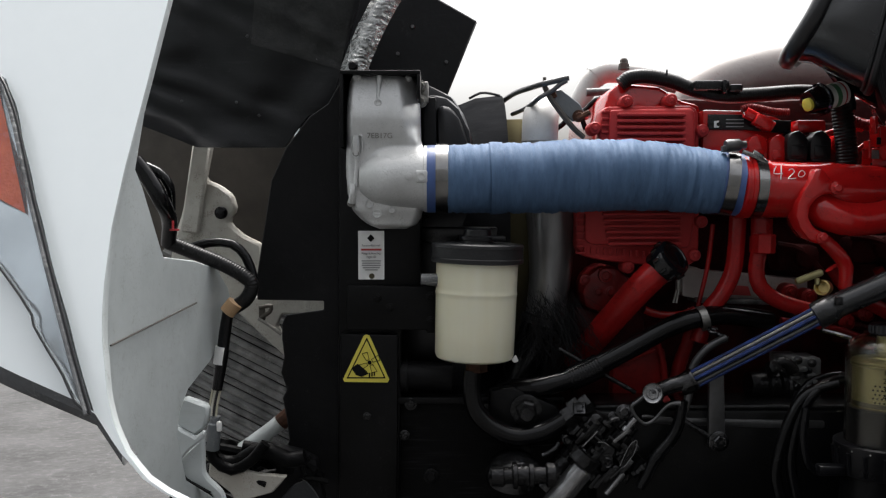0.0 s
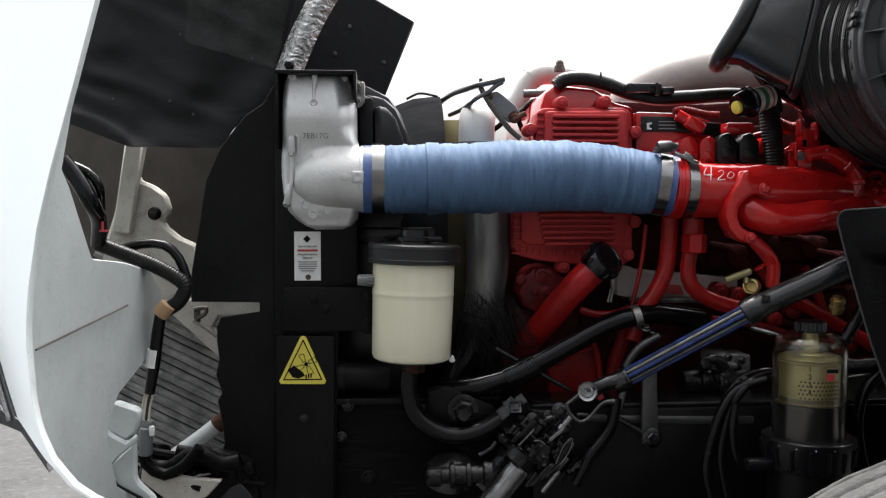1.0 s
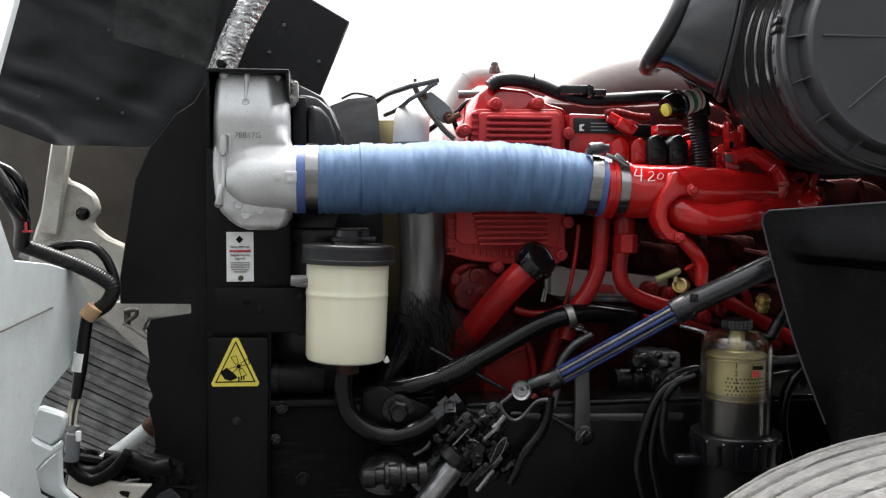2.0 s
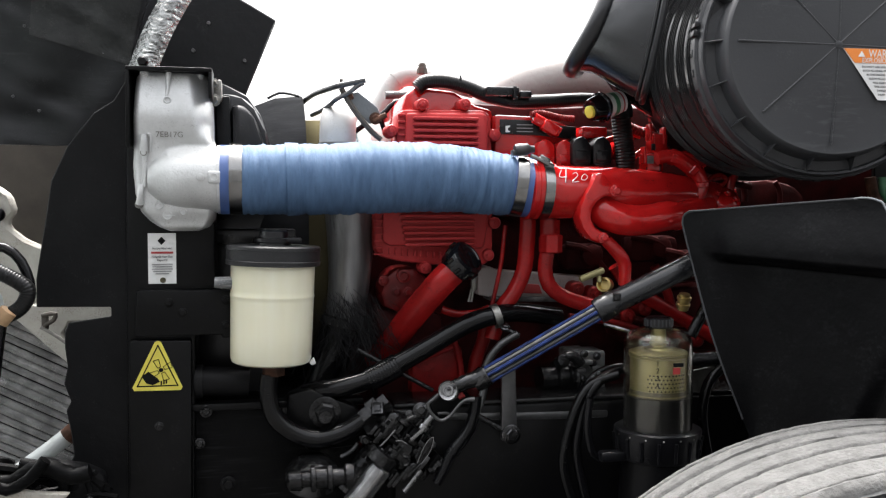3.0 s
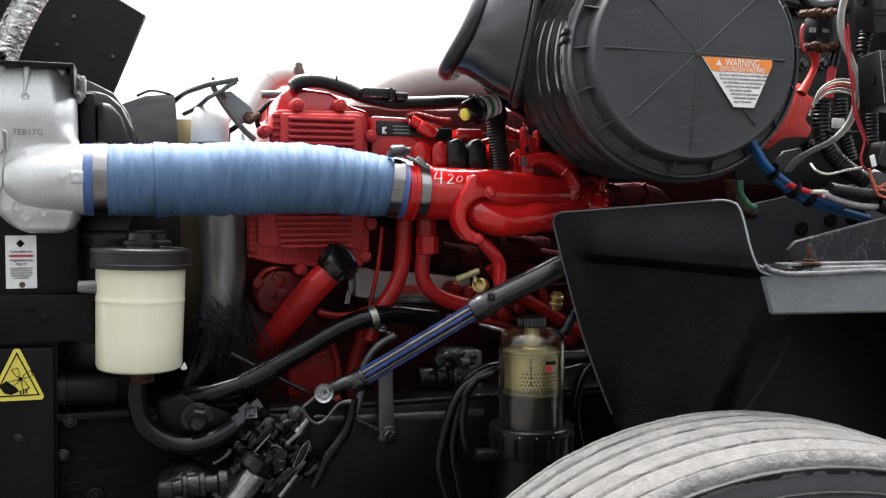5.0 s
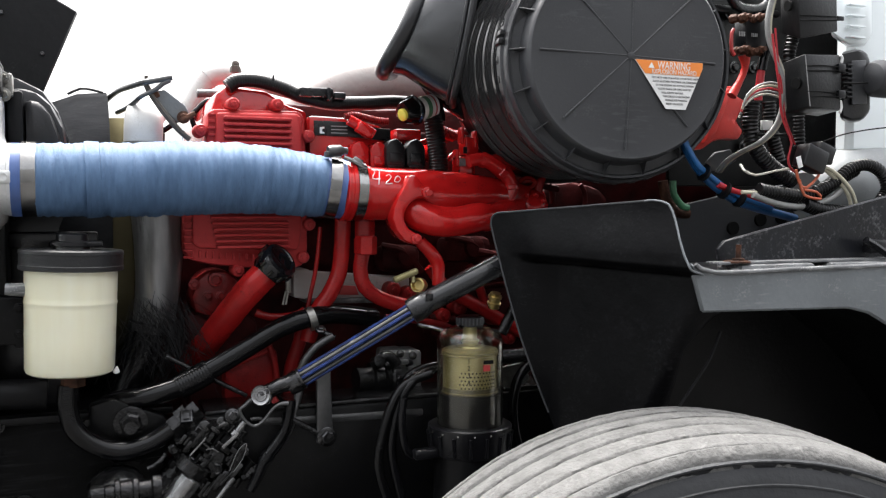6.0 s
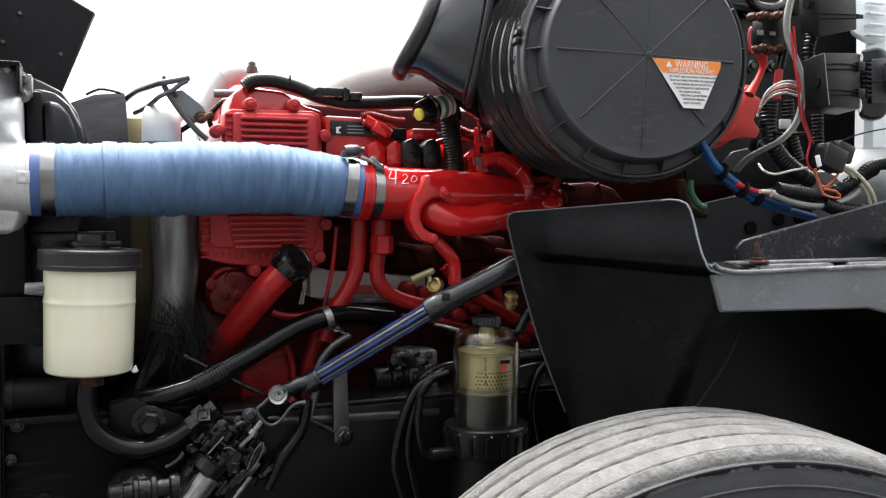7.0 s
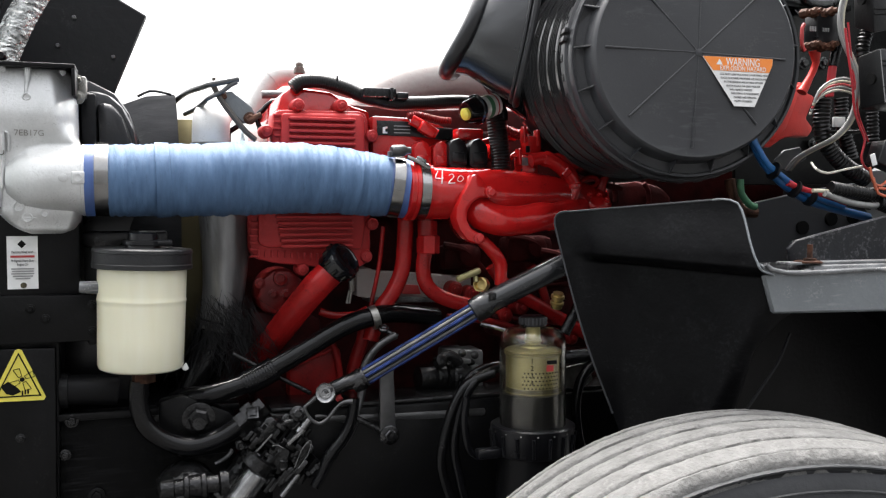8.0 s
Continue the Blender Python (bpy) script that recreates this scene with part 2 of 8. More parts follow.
M_OLDRED = material("dusty_dull_red_iron", (0.23, 0.009, 0.009), 0.42, 0, (0.12, 0.006, 0.006), 20.0, 0.25, 90, spots=0.3, spot_colour=(0.05, 0.005, 0.005), gloss=0.16)
M_CASTGREY = material("grimy_cast_grey", (0.22, 0.22, 0.217), 0.45, 0.3, (0.05, 0.05, 0.05), 34.0, 0.4, 110, spots=0.4, spot_colour=(0.03, 0.03, 0.03))
M_PATCH = material("mottled_grey_liner_patch", (0.019, 0.0195, 0.0185), 0.55, 0, (0.010, 0.0105, 0.0105), 26.0, 0.5, 90, spots=0.35, spot_colour=(0.034, 0.034, 0.032), gloss=0.2)
M_LIDBLACK = material("dull_black_lid_plastic", (0.016, 0.0163, 0.0175), 0.42, 0, (0.010, 0.0103, 0.011), 20.0, 0.1, 160, spots=0.15, spot_colour=(0.03, 0.03, 0.03), gloss=0.35)
M_LIPGREY = material("grey_weathered_lip", (0.10, 0.103, 0.107), 0.7, 0, (0.05, 0.052, 0.055), 14.0, 0.3, 70, spots=0.4, spot_colour=(0.2, 0.2, 0.2))
M_LEDGETOP = material("dust_bleached_plastic", (0.16, 0.165, 0.17), 0.6, 0, (0.06, 0.062, 0.064), 22.0, 0.25, 150, spots=0.45, spot_colour=(0.34, 0.34, 0.335), scratch=0.7, scratch_colour=(0.4, 0.4, 0.39), scratch_turn=0.1)
# The distance haze is put into the trees' pale colour.
M_TREES = material("hazy_far_trees", (0.55, 0.6, 0.62), 1.0, 0, (0.48, 0.54, 0.56), 0.3)
WIRE = {k: material(k + "_wire", c, 0.4, 0, None, 30.0) for k, c in dict(
    grey=(0.26, 0.26, 0.25), red=(0.45, 0.02, 0.03), blue=(0.009, 0.082, 0.235), white=(0.6, 0.58, 0.5), orange=(0.48, 0.11, 0.05),
    green=(0.06, 0.2, 0.1), cream=(0.5, 0.47, 0.36), black=(0.014, 0.014, 0.015)).items()}


def glassy(name, colour, rough, ior, weight, sss=0.0, colour2=None, scale=10.0, stretch=(1, 1, 1)):
    m = material(name, colour, rough, 0, colour2 or colour, scale, stretch=stretch)
    b = m.node_tree.nodes["Principled BSDF"]
    b.inputs["Transmission Weight"].default_value, b.inputs["IOR"].default_value = weight, ior
    if sss:
        b.inputs["Subsurface Weight"].default_value = sss
        b.inputs["Subsurface Radius"].default_value = (0.02, 0.016, 0.01)
    return m


M_LENS = glassy("clear_lens", (0.9, 0.92, 0.93), 0.06, 1.45, 1.0)
M_BOWL = glassy("amber_clear_bowl", (0.93, 0.91, 0.82), 0.04, 1.38, 1.0)
M_CREAM = glassy("cream_translucent_plastic", (0.675, 0.665, 0.53), 0.34, 1.45, 0.0, 0.2, (0.635, 0.61, 0.45), 26.0, (1, 1, 0.12))
M_CREAM.node_tree.nodes["Principled BSDF"].inputs["Coat Weight"].default_value = 0.7


# ---- shapes ----
class Shape:
    """Collects vertices and faces of one mesh."""

    def __init__(self):
        self.v, self.f = [], []

    def add(self, v, f):
        k = len(self.v)
        self.v += [tuple(p) for p in v]
        self.f += [tuple(k + i for i in q) for q in f]
        return self

    def solid(self, pts, faces, bevel=0.0, seg=2):
        """A closed body, with its edges rounded."""
        bm = bmesh.new()
        vs = [bm.verts.new(p) for p in pts]
        for q in faces:
            bm.faces.new([vs[i] for i in q])
        bmesh.ops.recalc_face_normals(bm, faces=bm.faces)
        if bevel:
            bmesh.ops.bevel(bm, geom=list(bm.edges), offset=bevel, segments=seg, profile=0.5, affect="EDGES", clamp_overlap=True)
        bm.verts.index_update()
        self.add([v.co for v in bm.verts], [[v.index for v in q.verts] for q in bm.faces])
        bm.free()
        return self

    def box(self, c, s, bevel=0.004, m=None):
        """A box at c with the sizes s, turned by the matrix m about its middle."""
        r = (m or Matrix()).to_3x3()
        pts = [Vector(c) + r @ Vector((x * s[0] / 2, y * s[1] / 2, z * s[2] / 2)) for x in (-1, 1) for y in (-1, 1) for z in (-1, 1)]
        return self.solid(pts, [(0, 1, 3, 2), (4, 6, 7, 5), (0, 4, 5, 1), (2, 3, 7, 6), (0, 2, 6, 4), (1, 5, 7, 3)], bevel)

    def prism(self, outline, y0, y1, bevel=0.003):
        """An outline of (x, z) drawn out from y0 to y1."""
        n = len(outline)
        pts = [(x, y0, z) for x, z in outline] + [(x, y1, z) for x, z in outline]
        fs = [tuple(range(n)), tuple(range(2 * n - 1, n - 1, -1))] + [(i, (i + 1) % n, n + (i + 1) % n, n + i) for i in range(n)]
        return self.solid(pts, fs, bevel)

    def plate(self, pts, shift, bevel=0.0015):
        """A flat outline of places with the thickness and direction of shift."""
        n, d = len(pts), Vector(shift)
        ps = [Vector(p) for p in pts] + [Vector(p) + d for p in pts]
        fs = [tuple(range(n)), tuple(range(2 * n - 1, n - 1, -1))] + [(i, (i + 1) % n, n + (i + 1) % n, n + i) for i in range(n)]
        return self.solid(ps, fs, bevel, 1)

    def lathe(self, o, d, profile, n=32, start=None):
        """A body turned about the axis d through o: rows of (along, radius)."""
        o, d = Vector(o), Vector(d).normalized()
        a = d.orthogonal().normalized() if start is None else Vector(start)
        b = d.cross(a)
        v, f = [], []
        for h, r in profile:
            for i in range(n):
                g = 2 * math.pi * i / n
                v.append(o + d * h + (a * math.cos(g) + b * math.sin(g)) * r)
        for j in range(len(profile) - 1):
            for i in range(n):
                k = (i + 1) % n
                f.append((j * n + i, j * n + k, (j + 1) * n + k, (j + 1) * n + i))
        f.append(tuple(range(n - 1, -1, -1)))
        f.append(tuple((len(profile) - 1) * n + i for i in range(n)))
        return self.add(v, f)

    def tube(self, path, r, n=14, step=0.012, ridge=0.0, pitch=0.008, radii=None, wrinkle=0.0, closed=True):
        """A smooth tube through the places of path; radii: one for each place; ridge: height of its corrugation."""
        pts = [Vector(p) for p in path]
        rad = radii or [r] * len(pts)
        ext = [pts[0] * 2 - pts[1]] + pts + [pts[-1] * 2 - pts[-2]]
        line, size = [], []
        for i in range(len(pts) - 1):
            p0, p1, p2, p3 = ext[i:i + 4]
            m = max(2, int((p2 - p1).length / (pitch / 4 if ridge else step)))
            for j in range(m + (i == len(pts) - 2)):
                t = j / m
                line.append(0.5 * ((2 * p1) + (p2 - p0) * t + (2 * p0 - 5 * p1 + 4 * p2 - p3) * t * t + (3 * p1 - p0 - 3 * p2 + p3) * t ** 3))
                size.append(rad[i] + (rad[i + 1] - rad[i]) * t)
        d0 = (line[1] - line[0]).normalized()
        a = d0.orthogonal().normalized()
        v, f, run = [], [], 0.0
        for i, p in enumerate(line):
            d = (line[min(i + 1, len(line) - 1)] - line[max(i - 1, 0)]).normalized()
            a = (a - d * a.dot(d)).normalized()
            b = d.cross(a)
            run += (p - line[i - 1]).length if i else 0
            q = size[i] + (ridge * math.sin(2 * math.pi * run / pitch) if ridge else 0)
            for k in range(n):
                g = 2 * math.pi * k / n
                w = a * math.cos(g) + b * math.sin(g)
                e = q
                if wrinkle:
                    e += wrinkle * (noise.noise(Vector((run * 150, w.y * 0.8, w.z * 0.8))) + 0.8 * noise.noise(Vector((run * 45 + 7, w.y * 0.9, w.z * 0.9))))
                v.append(p + w * e)
        for i in range(len(line) - 1):
            for k in range(n):
                f.append((i * n + k, i * n + (k + 1) % n, (i + 1) * n + (k + 1) % n, (i + 1) * n + k))
        if closed:
            f.append(tuple(range(n - 1, -1, -1)))
            f.append(tuple((len(line) - 1) * n + k for k in range(n)))
        return self.add(v, f)

    def bolt(self, o, d, r, washer=True):
        """A hexagonal head on a washer, pointing along d."""
        if washer:
            self.lathe(o, d, [(-0.002, r * 1.5), (r * 0.35, r * 1.5), (r * 0.42, r * 1.38)], 16)
        return self.lathe(o, d, [(-0.002, r), (r * 1.0, r), (r * 1.15, r * 0.8)], 6)

    def band(self, o, d, r, width, thick=0.0015, n=40):
        """A strap round the axis d."""
        return self.lathe(o, d, [(-width / 2, r - 0.003), (-width / 2, r + thick), (width / 2, r + thick), (width / 2, r - 0.003)], n)

    def sheet(self, rows, thick=None):
        """A surface through rows of places; thick: a vector by which its back lies behind it."""
        m = len(rows[0])
        v = [p for q in rows for p in q]
        f = [(i * m + j, i * m + j + 1, (i + 1) * m + j + 1, (i + 1) * m + j) for i in range(len(rows) - 1) for j in range(m - 1)]
        if thick is None:
            return self.add(v, f)
        k, t = len(v), Vector(thick)
        w = v + [Vector(p) + t for p in v]
        f += [tuple(k + i for i in reversed(q)) for q in f]
        rim = [j for j in range(m)] + [i * m + m - 1 for i in range(1, len(rows))] + [(len(rows) - 1) * m + j for j in range(m - 2, -1, -1)] + [i * m for i in range(len(rows) - 2, 0, -1)]
        f += [(rim[i - 1], k + rim[i - 1], k + rim[i], rim[i]) for i in range(len(rim))]
        return self.add(w, f)


def link_mesh(name, shape, mat, smooth=38.0):
    me = bpy.data.meshes.new(name)
    me.from_pydata(shape.v, [], shape.f)
    bm = bmesh.new()
    bm.from_mesh(me)
    bmesh.ops.recalc_face_normals(bm, faces=bm.faces)
    for q in bm.faces:
        q.smooth = True
    lim = radians(smooth)
    for e in bm.edges:
        if len(e.link_faces) == 2 and e.calc_face_angle(0) > lim:
            e.smooth = False
    bm.to_mesh(me)
    bm.free()
    me.materials.append(mat)
    return new(name, me)


def thing(name, at, label, category, group="", kind=""):
    """An empty at the base of a thing, which its parts hang on."""
    ob = new(name)
    ob.location = at
    ob.empty_display_size = 0.05
    return tagged(ob, label, category, group, kind)


def part(name, shape, mat, parent, label="", smooth=38.0):
    """One mesh under a thing or under a part of it."""
    ob = link_mesh(name, shape, mat, smooth)
    ob.parent = parent
    ob.matrix_parent_inverse = Matrix.Translation(-parent.location)
    if label:
        tagged(ob, label)
    return ob


def lettering(text, size, m, mat, parent, width=None):
    """Words in the built-in font on the pose m (x along the line, z out of the surface)."""
    cu = bpy.data.curves.new("lettering", "FONT")
    cu.body, cu.size, cu.extrude = text, size, 0.0002
    cu.align_x, cu.align_y = "CENTER", "CENTER"
    tmp = bpy.data.objects.new("lettering", cu)
    me = bpy.data.meshes.new_from_object(tmp)
    bpy.data.objects.remove(tmp)
    if width and len(me.vertices):
        xs = [v.co.x for v in me.vertices]
        k = width / (max(xs) - min(xs))
        for v in me.vertices:
            v.co.x *= k
    me.transform(m)
    me.materials.append(mat)
    ob = new("lettering", me)
    ob.parent = parent
    ob.matrix_parent_inverse = Matrix.Translation(-parent.location)
    return ob


FRONT = pose(0, 0, 0, 90, 0, 0)


def chain(line, t):
    """The value at t of a chain of (t, value), with t rising."""
    if t <= line[0][0]:
        return line[0][1]
    for (a, p), (b, q) in zip(line, line[1:]):
        if t <= b:
            return p + (q - p) * (t - a) / (b - a)
    return line[-1][1]


def smooth_step(t):
    t = min(1.0, max(0.0, t))
    return t * t * (3 - 2 * t)

# ==== the setting ====
g = Shape()
g.sheet([[(x, y, 0.02 * noise.noise(Vector((x * 0.7, y * 0.7, 0))) if abs(x) < 30 and abs(y) < 30 else 0.0)
          for x in [-2000, -300, -60, -25] + [i * 0.25 - 12 for i in range(97)] + [25, 60, 300, 2000]]
         for y in [-2000, -300, -60, -20] + [i * 0.25 - 3 for i in range(60)] + [25, 60, 300, 2000]])
tagged(link_mesh("ground", g, M_GRAVEL), "pale grey gravel yard, dusty and rutted", "ground", kind="structure")

# ---- unseen wall added behind the camera to hold back low sky light ----
M_CLAD = material("grey_metal_cladding", (0.145, 0.149, 0.154), 0.55, 0.2, (0.112, 0.116, 0.119), 1.5, 0.05, 30)
yw = Shape()
yw.sheet([[(x * 0.25 - 14, -5.5 + (0.035 if x % 4 in (1, 2) else 0.0), z) for x in range(113)] for z in (0.0, 2.6, 5.2)], Vector((0, -0.12, 0)))
tagged(link_mesh("wall_yard", yw, M_CLAD), "unseen grey ribbed metal wall added to block low sky", "wall", kind="structure")

# ---- far trees behind the yard ----
tr = Shape()
for i in range(70):
    x, h = -14 + i * 0.95 + random.uniform(-0.3, 0.3), random.uniform(3.2, 6.4)
    for k in range(26):
        z = h * (0.15 + 0.85 * k / 26)
        w = 0.9 * (1.05 - k / 26) * random.uniform(0.5, 1.2)
        a = random.uniform(0, 6.28)
        c = Vector((x + w * 0.4 * math.cos(a), 60 + w * math.sin(a), z))
        tr.add([c + Vector((-w, 0, -0.2)), c + Vector((w, 0.2, -0.25)), c + Vector((0, 0, 0.5)), c + Vector((0.1, -0.3, 0.1))], [(0, 1, 2), (0, 3, 2), (1, 2, 3)])
tagged(link_mesh("distant_trees", tr, M_TREES), "pale hazy row of distant conifers", "trees", kind="stuff")

# ==== the opened hood ====
hood = thing("hood", (-0.75, 1.25, 0.0), "white truck hood tipped open, with headlight and black liner", "hood")
EDGE = [(-0.3609, 1.8547), (-0.3491, 1.6164), (-0.3525, 1.5678), (-0.3663, 1.4528), (-0.38, 1.346), (-0.386, 1.279), (-0.386, 1.214), (-0.384, 1.183), (-0.38, 1.153), (-0.373, 1.124), (-0.366, 1.094), (-0.355, 1.066), (-0.338, 1.038), (-0.313, 1.013), (-0.289, 0.999), (-0.26, 0.987)]


def edge_x(z):
    """Where the rear edge of the hood's side lies at a height."""
    for (x0, z0), (x1, z1) in zip(EDGE, EDGE[1:]):
        if z0 >= z >= z1:
            k = (z0 - z) / (z0 - z1)
            return x0 + (x1 - x0) * k
    return EDGE[0][0] if z > EDGE[0][1] else EDGE[-1][0]


LIP = [(-0.6499, 1.1996), (-0.4951, 1.1219), (-0.381, 1.082), (-0.367, 1.066), (-0.345, 1.04), (-0.328, 1.025), (-0.305, 1.008), (-0.282, 0.996), (-0.26, 0.986)]


def lip_x(z):
    """Where the foot of the hood's side lies at a height."""
    if z > LIP[0][1]:
        return -1.1
    return min(chain([(h, x) for x, h in reversed(LIP)], z), edge_x(z) - 0.003)


def skin_y(x, z):
    """The bulge of the hood's side."""
    s = max(0.0, edge_x(z) - x)
    return 1.12 + 0.42 * max(0.0, z - 0.98) + 0.12 * s


rows, rolls = [], []
for i in range(70):
    z = EDGE[0][1] + (EDGE[-1][1] - EDGE[0][1]) * i / 69
    xe, xl = edge_x(z) - 0.0018, max(-1.1, lip_x(z) - 0.004)
    row = []
    for j in range(27):
        x = xl + (xe - xl) * (1 - (1 - j / 26) ** 1.8)
        row.append(Vector((x, skin_y(x, z), z)))
    rows.append(row)
    t = Vector((edge_x(z - 0.01) - edge_x(z + 0.01), 0, -0.02)).normalized()
    out = Vector((-t.z, 0, t.x))
    roll = [row[-1]]
    slim = max(0.2, min(1.0, (z - 0.99) / 0.16))
    for k in range(1, 7):
        a = k / 6 * math.pi / 2
        roll.append(Vector((xe, skin_y(xe, z), z)) + out * 0.0018 * slim * math.sin(a) + Vector((0, 0.007 * (1 - math.cos(a)), 0)))
    roll.append(roll[-1] + Vector((0, 0.006, 0)))
    rolls.append(roll)
part("outer_skin", Shape().sheet(rows), M_WHITE, hood, "glossy white painted side panel")
part("edge_roll", Shape().sheet(rolls), M_FIBRE, hood, "rolled grey-white rear edge")
# dark lip under the skin
lip = []
for i in range(24):
    k = i / 23
    z = LIP[0][1] + (LIP[4][1] - LIP[0][1]) * k
    x = lip_x(z)
    y = skin_y(x, z)
    h = 0.027 - 0.008 * k
    lip.append([Vector((x, y + 0.012, z + 0.004)), Vector((x, y + 0.002, z)), Vector((x, y, z - h * 0.5)), Vector((x, y + 0.006, z - h)), Vector((x, y + 0.05, z - h))])
part("rubber_lip", Shape().sheet(lip), M_LIPGREY, hood, "grey rubber lip along the lower edge")


def skin_patch(left, right, lift, z_rows=28, cols=8):
    """A patch on the hood's side between two outlines of (x, z) that run downwards."""
    def at(line, k):
        d = [0.0]
        for a, c in zip(line, line[1:]):
            d.append(d[-1] + math.dist(a, c))
        s = k * d[-1]
        for i in range(len(line) - 1):
            if s <= d[i + 1] + 1e-9:
                q = (s - d[i]) / (d[i + 1] - d[i])
                return (line[i][0] + (line[i + 1][0] - line[i][0]) * q, line[i][1] + (line[i + 1][1] - line[i][1]) * q)
        return line[-1]
    out = []
    for i in range(z_rows + 1):
        (xa, za), (xb, zb) = at(left, i / z_rows), at(right, i / z_rows)
        row = []
        for j in range(cols + 1):
            x, z = xa + (xb - xa) * j / cols, za + (zb - za) * j / cols
            row.append(Vector((x, skin_y(x, z) - lift, z)))
        out.append(row)
    return out


LENS_LEFT = [(-0.6878, 1.4731), (-0.627, 1.347), (-0.478, 1.199), (-0.457, 1.168), (-0.436, 1.142), (-0.415, 1.117), (-0.397, 1.09), (-0.3782, 1.079)]
LENS_RIGHT = [(-0.5715, 1.4739), (-0.5525, 1.4629), (-0.5323, 1.429), (-0.4843, 1.312), (-0.4321, 1.1958), (-0.3941, 1.1122), (-0.3782, 1.079)]
reflector = skin_patch(LENS_LEFT, LENS_RIGHT, 0.002, 60, 24)
for row in reflector:
    for p in row:
        p.y -= 0.005 + 0.006 * noise.noise(Vector((p.x * 30, 1.0, p.z * 14)))
headlight = part("headlight", Shape().sheet(reflector), M_REFLECT, hood, "headlight with amber corner reflector")
part("amber_reflector", Shape().sheet(skin_patch([(-0.6584, 1.4804), (-0.6401, 1.4194), (-0.621, 1.354)], [(-0.5603, 1.4555), (-0.5425, 1.4181), (-0.491, 1.2932)], 0.0125)), M_AMBER, headlight, "amber reflector")
part("lens", Shape().sheet(skin_patch(LENS_LEFT, LENS_RIGHT, 0.0150), Vector((0, 0.003, 0))), M_LENS, headlight, "clear headlight lens")
TRIM = [(-0.5969, 1.4852), (-0.5701, 1.4725), (-0.5544, 1.4631), (-0.5392, 1.4402), (-0.5203, 1.4033), (-0.4829, 1.312), (-0.4345, 1.2019), (-0.3965, 1.1179), (-0.3778, 1.078)]
part("lens_trim", Shape().tube([Vector((x, skin_y(x, z) - 0.0165, z)) for x, z in TRIM], 0.0018, 8), M_PLASTIC, headlight, "black trim")
part("bezel", Shape().tube([Vector((x - 0.005, skin_y(x, z) - 0.0150, z)) for x, z in TRIM], 0.003, 8), M_LEDGETOP, headlight, "grey bezel inside the trim")
part("lens_seam", Shape().tube([Vector((x, skin_y(x, z) - 0.0165, z)) for x, z in reversed(LENS_LEFT[1:])], 0.0014, 8), M_SIDEWALL, headlight, "dark strip drawn as the flange's shadow below the lens")

# inner wall of the fender, facing the engine
wall = Shape().plate([(-0.3732, 1.47, 1.6381), (-0.3753, 1.4431, 1.585), (-0.381, 1.3708, 1.4598), (-0.3848, 1.3226, 1.3479), (-0.3832, 1.3425, 1.3271), (-0.3787, 1.4003, 1.245), (-0.3779, 1.4097, 1.2331), (-0.3685, 1.5285, 1.2206), (-0.3605, 1.6303, 1.2018), (-0.3563, 1.6834, 1.1661), (-0.355, 1.7002, 1.1313), (-0.3584, 1.6575, 1.0943), (-0.3637, 1.5902, 1.0593), (-0.3713, 1.4936, 1.0345), (-0.374, 1.4593, 1.0091), (-0.3748, 1.4495, 0.9791), (-0.3722, 1.482, 0.9044), (-0.3594, 1.6446, 0.8171), (-0.3702, 1.5077, 0.8574), (-0.3778, 1.4115, 0.9083), (-0.3834, 1.3404, 0.9505), (-0.388, 1.2817, 1.0008), (-0.3908, 1.2461, 1.0444), (-0.3918, 1.234, 1.0809), (-0.3924, 1.2259, 1.1156), (-0.3928, 1.2211, 1.1495), (-0.3926, 1.2232, 1.1813), (-0.3921, 1.2291, 1.2138), (-0.3904, 1.2517, 1.2787), (-0.3875, 1.2883, 1.3468)], (-0.006, 0, 0))
inner_wall = part("inner_fender", wall, M_FIBRE, hood, "bare grey-white fibreglass inner fender")
part("crease", Shape().tube([(-0.3877, 1.2356, 1.139), (-0.378, 1.3581, 1.1475), (-0.365, 1.5221, 1.1588)], 0.0013, 6), M_BROWN, inner_wall)
part("fender_tongue", Shape().plate([(-0.38, 1.5, 1.022), (-0.363, 1.5, 1.016), (-0.345, 1.5, 1.009), (-0.344, 1.5, 0.996), (-0.351, 1.5, 0.975), (-0.365, 1.5, 0.964), (-0.393, 1.5, 0.979), (-0.389, 1.5, 1.0), (-0.385, 1.5, 1.016)], (0, 0.02, 0), 0.006), M_FIBRE, hood, "pale fibreglass tongue on the fender's foot")
part("fender_foot", Shape().plate([(-0.398, 1.49, 0.991), (-0.38, 1.49, 0.975), (-0.362, 1.49, 0.965), (-0.348, 1.49, 0.976), (-0.346, 1.49, 0.965), (-0.369, 1.49, 0.947), (-0.387, 1.49, 0.927), (-0.42, 1.49, 0.935)], (0, 0.012, 0), 0.003), M_FIBRE, hood, "curled foot of the inner fender")
part("lower_flange", Shape().plate([(-0.397, 1.52, 0.921), (-0.383, 1.52, 0.935), (-0.357, 1.52, 0.959), (-0.357, 1.52, 0.904), (-0.351, 1.52, 0.894), (-0.337, 1.52, 0.881), (-0.33, 1.52, 0.873), (-0.325, 1.52, 0.858), (-0.34, 1.52, 0.859), (-0.348, 1.52, 0.873), (-0.369, 1.52, 0.885), (-0.383, 1.52, 0.894), (-0.39, 1.52, 0.906)], (0, 0.015, 0), 0.003), M_FIBRE, hood, "pale lower flange")
